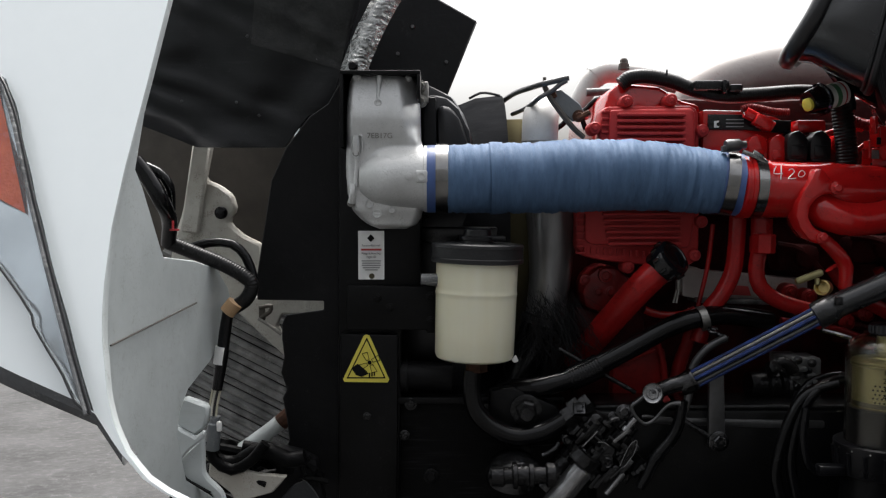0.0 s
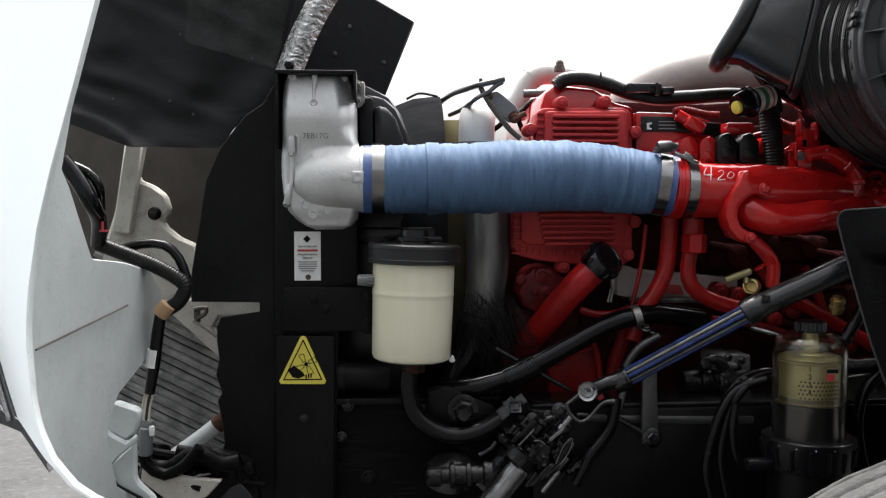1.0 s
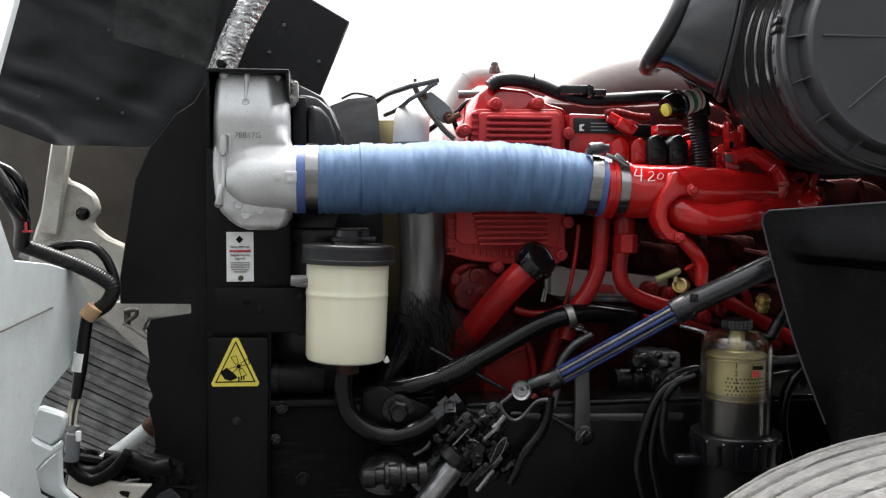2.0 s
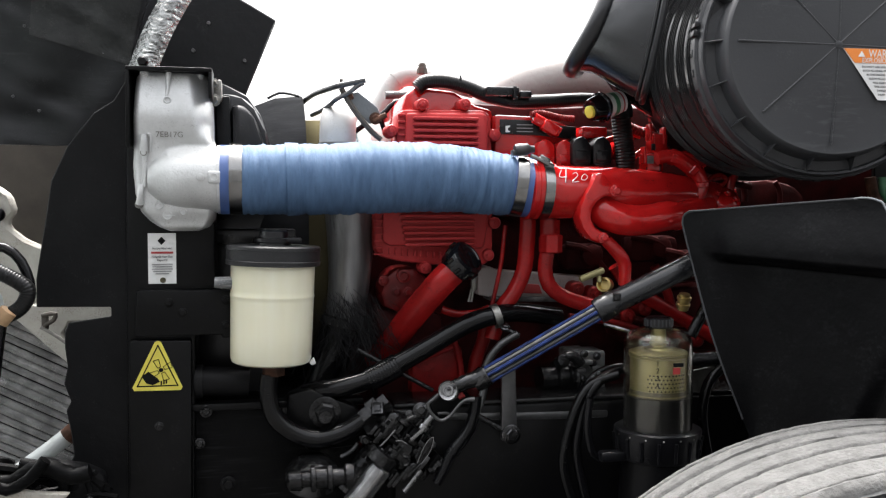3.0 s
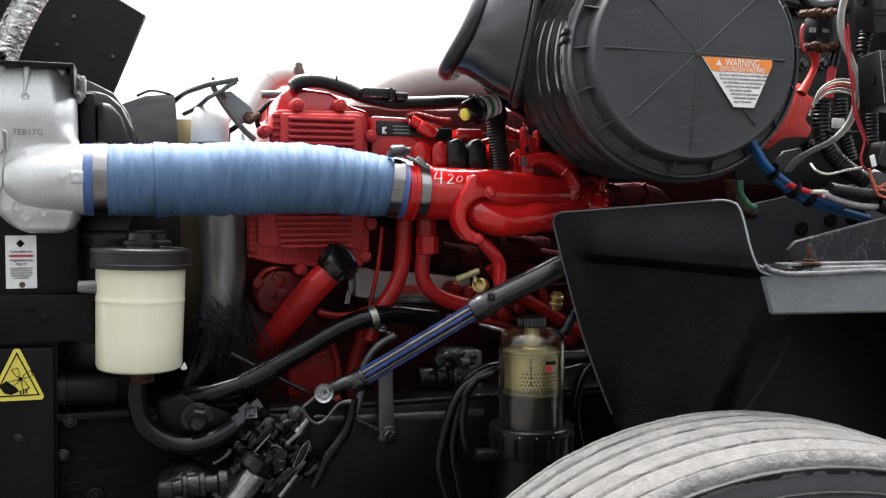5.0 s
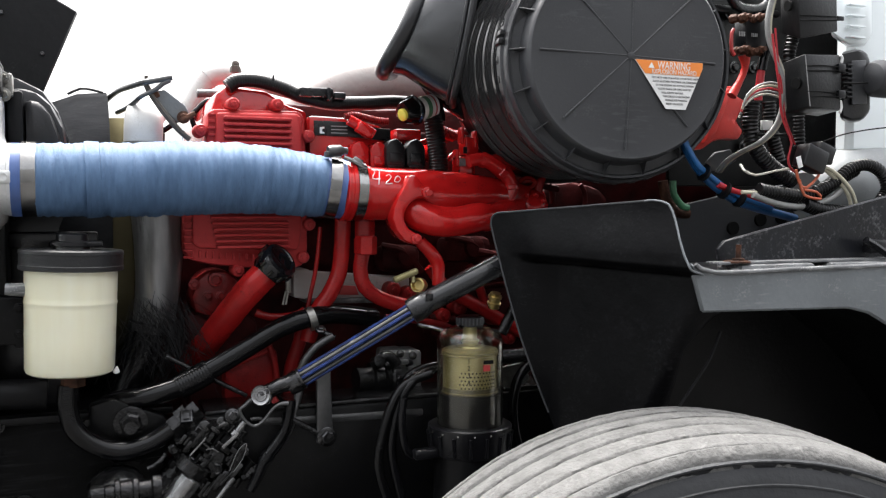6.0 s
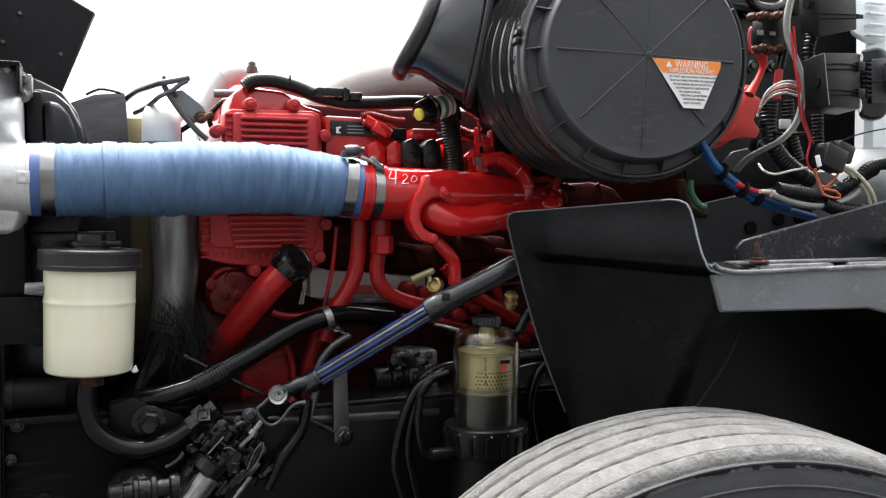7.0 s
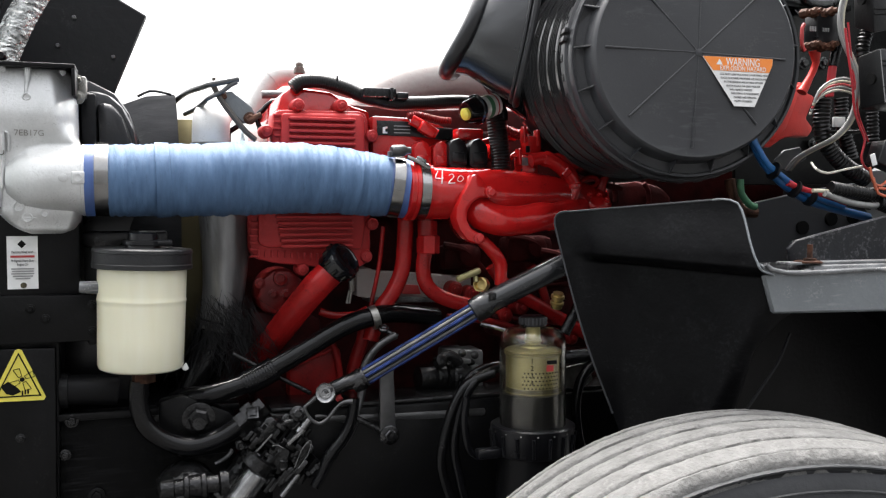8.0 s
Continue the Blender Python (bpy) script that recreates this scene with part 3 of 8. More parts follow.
part("stained_flange", Shape().plate([(-0.379, 1.6, 0.903), (-0.369, 1.6, 0.896), (-0.372, 1.6, 0.876), (-0.347, 1.6, 0.856), (-0.336, 1.6, 0.847), (-0.328, 1.6, 0.832), (-0.27, 1.6, 0.848), (-0.247, 1.6, 0.874), (-0.294, 1.6, 0.878), (-0.331, 1.6, 0.887), (-0.353, 1.6, 0.895)], (0, 0.012, 0), 0.003), M_DIRTYWHITE, hood, "stained beige inner flange")
# Thin dark tube draws the shadow line along the lower flange.
part("flange_seam", Shape().tube([(-0.395, 1.515, 0.923), (-0.389, 1.515, 0.908), (-0.382, 1.515, 0.896), (-0.367, 1.515, 0.887), (-0.346, 1.515, 0.875)], 0.0022, 6), M_SEAL, hood, "dark strip drawn as the flange's shadow")

# black liner under the hood: one sagging sheet with slanting folds
LINER_END = [(-20, 646), (0, 640), (60, 622), (125, 605), (160, 596), (196, 583), (199, 562), (206, 547), (240, 520), (262, 505)]


def liner_at(u, v, lift=0.0):
    """A place on the liner: u across from the hood's side, v from top to foot."""
    foot = chain([(0.0, 178), (0.26, 222), (0.56, 261), (1.0, 262)], u)
    b = -20 + v * (foot + 20)
    a = 150 + u * (chain(LINER_END, b) - 150)
    y = 1.875 + 0.025 * v
    fold = (b - 0.47 * a) / 62
    y += 0.0050 * math.sin(2 * math.pi * fold + 2.4 * noise.noise(Vector((a * 0.012, b * 0.012, 2)))) * (0.15 + 1.3 * abs(noise.noise(Vector((a * 0.008 + 3, b * 0.008, 5)))))
    y += 0.008 * noise.noise(Vector((a * 0.014, b * 0.014, 9)))
    curl = max(0.0, (v - 0.80) / 0.20)
    y -= 0.060 * curl * curl * chain([(0.0, 1.0), (0.5, 0.8), (0.75, 0.25), (1.0, 0.1)], u)
    k = (y - 0.186) / 1600.0
    return Vector(((a - 784) * k, y - lift, 1.3011 - 0.0469 * (y - 0.186) - (b - 441) * k * 0.9985))


part("liner", Shape().sheet([[liner_at(j / 72, i / 60) for j in range(73)] for i in range(61)], Vector((0, 0.010, 0))), M_LINER, hood, "sagging black sound liner", 60)
part("liner_patch", Shape().sheet([[liner_at(0.62 + 0.36 * j / 20 + 0.02 * i / 20, 0.02 + (0.34 + 0.16 * j / 20) * i / 20, 0.0025) for j in range(21)] for i in range(21)]), M_PATCH, hood, "worn grey patch on the liner", 60)
for u, v in ((0.62, 0.31), (0.40, 0.77), (0.62, 0.72), (0.78, 0.80), (0.90, 0.45)):
    part("liner_pin", Shape().lathe(liner_at(u, v, 0.001), (0, -1, 0), [(-0.004, 0.0028), (0.0, 0.0028), (0.0015, 0.002)], 10), M_DARKPIPE, hood)
part("centre_liner", Shape().plate([(-0.2927, 2.06, 1.827), (-0.0446, 2.06, 1.7471), (0.0712, 2.06, 1.6807), (0.0052, 2.06, 1.5196), (-0.0509, 2.06, 1.3781), (-0.2961, 2.06, 1.3781)], (0, 0.012, 0), 0.003), M_LINER, hood, "flat black liner sheet with a clipped corner")
for q in ((-0.062, 2.055, 1.669), (-0.092, 2.055, 1.614), (0.007, 2.055, 1.597)):
    part("liner_pin", Shape().lathe(q, (0, -1, 0), [(-0.004, 0.004), (0.0, 0.004), (0.0015, 0.003)], 10), M_DARKPIPE, hood)
strap = []
for i in range(90):
    k = i / 89
    a, b = Vector((-0.125, 1.88, 1.692)), Vector((-0.186, 1.86, 1.55))
    c, d = Vector((-0.068, 1.88, 1.692)), Vector((-0.135, 1.86, 1.55))
    row = []
    for j in range(21):
        p = a.lerp(b, k).lerp(c.lerp(d, k), j / 20)
        p.x += -0.003 - 0.005 * math.sin(k * math.pi)
        p.y += 0.0030 * abs(noise.noise(Vector((p.x * 60 + p.z * 45, 0, p.z * 120)))) + 0.0018 * abs(noise.noise(Vector((p.x * 150, 3, p.z * 230 - p.x * 90)))) - 0.014 * math.sin(j / 20 * math.pi)
        row.append(p)
    strap.append(row)
part("foil_strap", Shape().sheet(strap, Vector((0, 0.003, 0))), M_FOIL, hood, "wrinkled foil-covered strap")
part("strap_stud", Shape().lathe((-0.163, 1.845, 1.557), (0, -1, 0), [(-0.01, 0.010), (0.004, 0.009), (0.007, 0.006)], 16), M_RUBBER, hood, "black rubber stud")

# the rest of the tipped shell, behind the liner
part("shell", Shape().sheet([[Vector((-0.98 - 0.10 * math.sin(math.pi * i / 12) - 0.04 * math.sin(math.pi * j / 10), 1.36 + 0.175 * j, 1.28 + 0.095 * i)) for j in range(11)] for i in range(13)], Vector((0.02, 0, 0))), M_WHITE, hood, "white upper shell of the hood")
part("far_side", Shape().plate([(-1.0, 3.12, 1.28), (-0.40, 3.12, 1.28), (-0.38, 3.12, 1.75), (-0.98, 3.12, 2.38)], (0, 0.02, 0)), M_WHITE, hood, "white far side of the hood")

# white brace and dark cavity behind it
part("cavity", Shape().plate([(-0.7153, 2.16, 1.529), (-0.3233, 2.16, 1.5045), (-0.3268, 2.16, 1.061), (-0.5636, 2.16, 0.9612), (-0.7234, 2.16, 1.0611)], (0, 0.01, 0)), M_BROWN, hood, "dark brown back of the hood's front")
brace = part("brace", Shape().plate([(-0.5005, 2.02, 1.4277), (-0.4674, 2.02, 1.4277), (-0.482, 2.02, 1.356), (-0.4524, 2.02, 1.3446), (-0.4275, 2.02, 1.3252), (-0.4187, 2.02, 1.2943), (-0.4338, 2.02, 1.276), (-0.4305, 2.02, 1.2645), (-0.4032, 2.02, 1.2416), (-0.3689, 2.02, 1.2255), (-0.3625, 2.02, 1.1819), (-0.3608, 2.02, 1.1127), (-0.3819, 2.02, 1.078), (-0.4416, 2.02, 1.0954), (-0.5554, 2.02, 1.1819), (-0.549, 2.02, 1.2279), (-0.5286, 2.02, 1.2909)], (0, 0.03, 0), 0.006), M_DIRTYWHITE, hood, "stained off-white fibreglass brace")
part("flange", Shape().plate([(-0.5007, 2., 1.4263), (-0.4646, 2., 1.4263), (-0.4917, 2., 1.2457), (-0.528, 2., 1.2514)], (0, 0.02, 0), 0.004), M_DIRTYWHITE, brace)
part("rubber_stop", Shape().lathe((-0.4485, 2.02, 1.2886), (0, -1, 0), [(0, 0.013), (0.006, 0.013), (0.010, 0.009), (0.011, 0.003)], 20), M_RUBBER, brace, "black rubber stop")
part("lower_brace", Shape().plate([(-0.4374, 1.98, 1.1168), (-0.2066, 1.98, 1.1337), (-0.2068, 1.98, 1.0874), (-0.3194, 1.98, 1.0874), (-0.3309, 1.98, 1.0659), (-0.3142, 1.98, 1.0376), (-0.3145, 1.98, 1.0012), (-0.3537, 1.98, 1.0376), (-0.3983, 1.98, 1.0806)], (0, 0.02, 0), 0.003), M_DIRTYWHITE, hood, "white edge of the grille surround")
part("rusty_bracket", Shape().tube([(-0.36, 1.95, 1.103), (-0.348, 1.95, 1.106), (-0.336, 1.95, 1.106), (-0.339, 1.95, 1.095), (-0.35, 1.95, 1.088), (-0.358, 1.95, 1.081)], 0.0042, 8).box((-0.355, 1.955, 1.09), (0.012, 0.012, 0.026), 0.003), M_BROWN, hood, "rusty bracket")
part("bracket_rod", Shape().tube([(-0.361, 1.945, 1.082), (-0.35, 1.945, 1.076), (-0.337, 1.945, 1.067), (-0.316, 1.945, 1.051)], 0.0032, 8), M_ZINC, hood, "bare metal rod")

# the grille, seen from behind
grille = part("grille", Shape().plate([(-0.5866, 2.12, 1.1146), (-0.1985, 2.12, 1.1145), (-0.2018, 2.12, 0.4593), (-0.596, 2.12, 0.4594)], (0, 0.01, 0)), M_BLACK, hood, "black grille seen from behind")
for i in range(26):
    a = Vector((-0.5872, 2.085, 1.1658)) + Vector((0, 0, 0.06 - 0.0185 * i))
    b = a + Vector((0.36, 0, -0.185))
    part("slat", Shape().tube([a, a.lerp(b, 0.5), b], 0.0072 + 0.0010 * (i % 3), 6), M_SLAT, grille)
part("stay_tube", Shape().tube([(-0.3955, 1.93, 0.8231), (-0.3456, 1.93, 0.8588), (-0.299, 1.93, 0.8955)], 0.0155, 16), M_FIBRE, hood, "chipped white stay")
part("rusty_end", Shape().tube([(-0.3153, 1.928, 0.8815), (-0.2987, 1.928, 0.8959), (-0.2876, 1.928, 0.9048)], 0.0165, 16), M_RUST, hood, "rusty end of the stay")

# ==== radiator ====
radiator = thing("radiator", (-0.1, 1.8, 0.70), "black radiator with side tank, rubber seals and fan shroud", "radiator")
part("seal_flap", Shape().plate([(-0.1636, 1.725, 1.528), (-0.1945, 1.725, 1.4749), (-0.2252, 1.725, 1.454), (-0.2658, 1.725, 1.4007), (-0.2912, 1.725, 1.3452), (-0.3035, 1.725, 1.2685), (-0.3168, 1.725, 1.1866), (-0.3172, 1.725, 1.142), (-0.2033, 1.725, 1.1401), (-0.2034, 1.725, 1.1246), (-0.2692, 1.725, 1.1158), (-0.2751, 1.725, 1.0993), (-0.2753, 1.725, 1.075), (-0.2717, 1.725, 1.0439), (-0.2777, 1.725, 1.0165), (-0.2673, 1.725, 0.9872), (-0.2752, 1.725, 0.9725), (-0.2678, 1.725, 0.9333), (-0.2642, 1.725, 0.899), (-0.2741, 1.725, 0.8793), (-0.2763, 1.725, 0.8497), (-0.2569, 1.725, 0.83), (-0.2329, 1.725, 0.7904), (-0.1402, 1.725, 0.7904)], (0, 0.006, 0)), M_SEAL, radiator, "torn black rubber side seal")
side = part("side_channel", Shape().prism([(-0.1722, 1.5243), (-0.0389, 1.5242), (-0.0366, 1.155), (-0.0679, 1.1551), (-0.0745, 0.7987), (-0.1792, 0.7987)], 1.70, 1.80, 0.004), M_BLACK, radiator, "black steel side channel")
part("lip", Shape().prism([(-0.1647, 1.5187), (-0.0358, 1.5187), (-0.0358, 1.5124), (-0.1647, 1.5124)], 1.64, 1.705, 0.0015), M_BLACK, radiator, "folded black lip")
part("lip", Shape().prism([(-0.1647, 1.5124), (-0.1593, 1.5124), (-0.1599, 1.3958), (-0.1654, 1.3958)], 1.64, 1.705, 0.0015), M_BLACK, radiator)
part("lip", Shape().prism([(-0.0413, 1.5124), (-0.0358, 1.5124), (-0.0359, 1.4718), (-0.0413, 1.4718)], 1.64, 1.705, 0.0015), M_BLACK, radiator)
part("lower_cover", Shape().prism([(-0.1716, 1.0897), (-0.0743, 1.0877), (-0.0769, 0.802), (-0.1751, 0.802)], 1.685, 1.705, 0.004), M_BLACK, radiator)
part("bolt", Shape().bolt((-0.1264, 1.685, 0.9505), (0, -1, 0), 0.005), M_OILY, radiator)
part("bolt", Shape().bolt((-0.0541, 1.7, 0.9682), (0, -1, 0), 0.007), M_OILY, radiator)
part("bolt", Shape().bolt((-0.0647, 1.7, 0.9151), (0, -1, 0), 0.006), M_OILY, radiator)
part("lower_pipe", Shape().tube([(-0.073, 1.72, 1.0145), (-0.0421, 1.72, 1.0135), (0.0158, 1.72, 1.0096)], 0.024, 18).band((-0.0653, 1.72, 1.0135), (1, 0, 0), 0.025, 0.012, 0.003), M_SEAL, radiator, "black lower radiator hose")
# fan shroud behind the side channel
part("shroud_rim", Shape().prism([(-0.0416, 1.5171), (-0.0235, 1.5151), (0.0165, 1.4952), (0.0386, 1.4624), (0.0547, 1.4124), (0.062, 1.2668), (0.0628, 0.7551), (-0.0856, 0.7551), (-0.0846, 1.1454), (-0.0441, 1.1657)], 1.79, 1.84, 0.008), M_PLASTIC, radiator, "black moulded fan shroud")
part("shroud_bulge", Shape().prism([(-0.0383, 1.4854), (-0.0189, 1.4931), (0.0083, 1.4873), (0.0296, 1.468), (0.0472, 1.4313), (0.057, 1.3653), (0.057, 1.3361), (-0.0386, 1.3362)], 1.735, 1.80, 0.022), M_PLASTIC, radiator)
part("shroud_pocket", Shape().prism([(-0.0111, 1.474), (0.012, 1.4721), (0.0294, 1.4511), (0.0429, 1.4108), (0.0468, 1.3551), (-0.0092, 1.3551)], 1.722, 1.75, 0.012), M_PLASTIC, radiator)
part("shroud_block", Shape().prism([(-0.034, 1.4849), (-0.011, 1.4868), (-0.0092, 1.3357), (-0.0342, 1.3357)], 1.722, 1.76, 0.005), M_SEAL, radiator)
part("shroud_step", Shape().prism([(-0.0382, 1.2655), (0.0955, 1.2655), (0.0955, 1.2496), (0.0856, 1.2357), (-0.0134, 1.2358), (-0.0382, 1.2427)], 1.75, 1.82, 0.004), M_PLASTIC, radiator)
part("mount", Shape().box((-0.0319, 1.72, 1.4922), (0.016, 0.03, 0.035), 0.003).bolt((-0.0362, 1.7, 1.4758), (0, -1, 0), 0.007).bolt((-0.0361, 1.7, 1.5019), (0, -1, 0), 0.006), M_ZINC, radiator, "zinc mounting bracket")
part("fan_ring", Shape().lathe((0.116, 2.06, 1.2378), (1, 0, 0), [(-0.115, 0.16), (-0.115, 0.258), (-0.09, 0.268), (-0.05, 0.284), (0.0, 0.2895), (0.003, 0.2885), (0.003, 0.280), (-0.08, 0.262), (-0.09, 0.16)], 96), M_GREYRUBBER, radiator, "worn grey rubber fan ring")
part("fan_rim", Shape().lathe((0.118, 2.05, 1.2382), (1, 0, 0), [(0.0, 0.22), (0.002, 0.240), (0.045, 0.241), (0.05, 0.238), (0.05, 0.22)], 96), M_BEIGE, radiator, "beige plastic rim")
fan = part("fan", Shape().lathe((0.118, 2.05, 1.2382), (1, 0, 0), [(0.0, 0.09), (0.05, 0.09), (0.06, 0.05)], 28), M_BEIGE, radiator, "beige plastic fan")
for i in range(9):
    a = i * 2 * math.pi / 9 + 0.25
    o = Vector((0.124, 2.05, 1.2382))
    r0, r1 = Vector((0, math.sin(a), math.cos(a))), Vector((0, math.sin(a + 0.62), math.cos(a + 0.62)))
    part("blade", Shape().sheet([[o + r0 * r + Vector((0.0, 0, 0)), o + r0.lerp(r1, 0.5) * r + Vector((0.035, 0, 0)), o + r1 * r + Vector((0.055, 0, 0))] for r in (0.085, 0.15, 0.20, 0.237)], Vector((0.004, 0, 0))), M_BEIGE, fan)
part("fan_guard", Shape().tube([(0.0509, 1.95, 1.51), (0.0728, 1.95, 1.5209), (0.0925, 1.95, 1.5198), (0.1111, 1.95, 1.5154)], 0.0025, 6), M_BLACK, radiator)
part("core", Shape().box((-0.15, 2.25, 1.10), (0.08, 0.9, 0.80), 0.01), M_BLACK, radiator, "black radiator core")

# stickers on the radiator
lab = thing("oil_label", (-0.1195, 1.695, 1.22), "small white label with red and black print on radiator", "label")
part("paper", Shape().box((-0.1198, 1.6985, 1.2198), (0.0436, 0.001, 0.0815), 0), M_LABEL, lab)
part("diamond", Shape().prism([(-0.1205, 1.2548), (-0.1143, 1.2483), (-0.1205, 1.2418), (-0.1267, 1.2483)], 1.6972, 1.698, 0), M_BLACKINK, lab)
part("disc", Shape().lathe((-0.1189, 1.698, 1.1847), (0, -1, 0), [(0, 0.0046), (0.0008, 0.0046)], 20), M_STAINED, lab)
for i, (y, w, ink) in enumerate(((442, 36, M_REDINK), (462, 34, M_GREYINK), (466, 32, M_GREYINK), (470, 34, M_GREYINK), (474, 30, M_GREYINK), (478, 22, M_GREYINK))):
    part("print_bar", Shape().box(Vector((-0.1196, 1.6975, 1.2359)) + Vector((0, -0.0004, -(y - 435) * 0.000947)), (w * 0.00095, 0.0008, 0.0018 if y > 457 else 0.0034), 0), ink, lab)

for words, drop, wide in (("Factory filled with", 0.0, 32), ("Multigrade Heavy Duty", 0.0133, 34), ("Engine Oil", 0.0190, 16)):
    lettering(words, 0.005, Matrix.Translation(Vector((-0.1196, 1.6972, 1.236)) + Vector((0, 0, -drop))) @ FRONT, M_BLACKINK, lab, wide * 0.00095)

tri = thing("warning_sticker", (-0.1278, 1.684, 1.0431), "yellow triangular fan hazard sticker on radiator", "sticker")
part("field", Shape().prism([(-0.1267, 1.0886), (-0.122, 1.0867), (-0.0893, 1.0127), (-0.0921, 1.0079), (-0.1638, 1.0089), (-0.1666, 1.0136), (-0.1314, 1.0867)], 1.6826, 1.6845, 0), M_YELLOW, tri)
border = Shape()
tp = [(-0.1266, 1.6822, 1.0813), (-0.0967, 1.6822, 1.0159), (-0.1589, 1.6822, 1.0159)]
for a, c in ((0, 1), (1, 2), (2, 0)):
    p, q = Vector(tp[a]), Vector(tp[c])
    border.box((p + q) / 2, ((q - p).length + 0.002, 0.0008, 0.0019), 0, Matrix.Rotation(-math.atan2(q.z - p.z, q.x - p.x), 4, "Y"))
part("border", border, M_BLACKINK, tri)
o = Vector((-0.122, 1.682, 1.0415))
fb = Shape().lathe(o, (0, -1, 0), [(0, 0.0035), (0.0006, 0.0035)], 12)
part("fan_hub", fb, M_BLACKINK, tri)
for i in range(4):
    a = 0.5 + i * math.pi / 2
    bl = Shape()
    d = Vector((math.cos(a), 0, math.sin(a)))
    n = Vector((-d.z, 0, d.x))
    ring = [o + d * 0.005 - n * 0.002, o + d * 0.017 - n * 0.005, o + d * 0.019 + n * 0.004, o + d * 0.005 + n * 0.003]
    for p, q in zip(ring, ring[1:] + ring[:1]):
        bl.box((p + q) / 2, ((q - p).length, 0.0008, 0.0009), 0, Matrix.Rotation(-math.atan2(q.z - p.z, q.x - p.x), 4, "Y"))
    part("fan_blade", bl, M_BLACKINK, tri)
part("glove_shape", Shape().prism([(-0.1523, 1.0319), (-0.1419, 1.0395), (-0.1278, 1.0281), (-0.124, 1.0224), (-0.1354, 1.0176), (-0.1448, 1.0205)], 1.6818, 1.683, 0), M_BLACKINK, tri)
for k in (0, 1, 2):
    part("finger_bar", Shape().box(Vector((-0.1221, 1.682, 1.0207)) + Vector((0.004 * k, 0, 0.001 * k)), (0.0022, 0.0008, 0.007), 0), M_BLACKINK, tri)

# ==== cast tank and blue charge hose ====
tank = thing("charge_tank", (-0.098, 1.7, 1.269), "cast aluminium charge-air end tank with raised numbers", "end tank")
K = 0.00094
TANK_LEFT = [(138, 626), (143, 618), (152, 613), (175, 611), (300, 607), (345, 610), (375, 619), (390, 632), (400, 646), (407, 664)]
TANK_RIGHT = [(138, 722), (143, 731), (152, 736), (250, 738), (262, 742), (370, 742), (388, 738), (400, 730), (407, 712)]


def tank_relief(a, b):
    """How far the casting stands out at the plan place (a, b)."""
    d = min(a - chain(TANK_LEFT, b), chain(TANK_RIGHT, b) - a, b - 136, 409 - b)
    h = 0.030 * math.sqrt(max(0.0, 1 - (1 - min(1.0, max(0.0, d) / 13)) ** 2))
    h += 0.016 * smooth_step((b - 140) / 78) - 0.009 * smooth_step((b - 214) / 60)
    h -= 0.022 * smooth_step((a - 696 - 0.10 * (b - 140)) / 30) * (1 - smooth_step((b - 225) / 35))
    h -= 0.010 * smooth_step((b - 368) / 30)
    r = chain([(628, 6), (645, 34), (665, 49), (690, 55), (760, 57)], a)
    s = r * r - (b - 315) ** 2
    pipe = 0.010 + K * math.sqrt(s) if s > 0 else -0.02 - 0.004 * (abs(b - 315) - r)
    k = 0.011
    blend = max(k - abs(h - pipe), 0.0) / k
    return max(h, pipe) + blend * blend * k * 0.25


def tank_at(a, b, lift=0.0):
    return Vector((-0.1595 + (a - 607) * K, 1.690 - tank_relief(a, b) - lift, 1.2325 - (b - 441) * K))


tank_rows = []
for i in range(91):
    b = 138 + 269 * i / 90
    a, c = chain(TANK_LEFT, b), chain(TANK_RIGHT, b)
    tank_rows.append([tank_at(a + (c - a) * (0.5 - 0.5 * math.cos(math.pi * j / 64)), b) for j in range(65)])
part("body", Shape().sheet(tank_rows, Vector((0, 0.03, 0))), M_ALU, tank, "", 70)
ax = Vector((-0.1146, 1.675, 1.3465))
part("spigot", Shape().lathe(ax, (1, 0, 0.0), [(-0.020, 0.030), (0.0, 0.0440), (0.03, 0.0495), (0.07, 0.0525), (0.084, 0.053), (0.0845, 0.0548), (0.0905, 0.0548), (0.092, 0.052)], 56), M_ALU, tank)
part("rib", Shape().tube([tank_at(668, 139, 0.004), tank_at(668, 147, 0.006), tank_at(667, 162, 0.002), tank_at(665, 184, -0.001)], 0.0, 12, radii=[0.0035, 0.0052, 0.0036, 0.0024]).lathe(tank_at(666, 190), (0, -1, 0), [(-0.004, 0.0068), (0.0015, 0.0062), (0.002, 0.0045), (0.0005, 0.004)], 16), M_ALU, tank)
lug = Shape()
lug.tube([tank_at(628, 247, 0.004), tank_at(628, 262, 0.006), tank_at(628, 280, 0.005)], 0.0, 14, radii=[0.0050, 0.0062, 0.0058]).tube([tank_at(629, 276, 0.004), tank_at(629, 300, 0.002), tank_at(627, 334, 0.003)], 0.0036, 10)
lug.tube([tank_at(634, 246, 0.003), tank_at(639, 250, 0.002), tank_at(638, 276, 0.002)], 0.0022, 8).tube([tank_at(634, 290, 0.001), tank_at(633, 326, 0.001)], 0.0020, 8)
lug.tube([tank_at(623, 330, 0.004), tank_at(622, 345, 0.006), tank_at(620, 361, 0.006)], 0.0, 14, radii=[0.0045, 0.0052, 0.0062])
part("lug", lug, M_ALU, tank, "cast mounting lug")
for a, b, r in ((628, 277, 0.0052), (619, 362, 0.0066)):
    part("bolt_eye", Shape().lathe(tank_at(a, b, 0.006), (0, -1, 0), [(-0.006, r), (0.0035, r), (0.0042, r * 0.85), (0.0036, r * 0.5), (0.0005, r * 0.45)], 18), M_ZINC, tank)
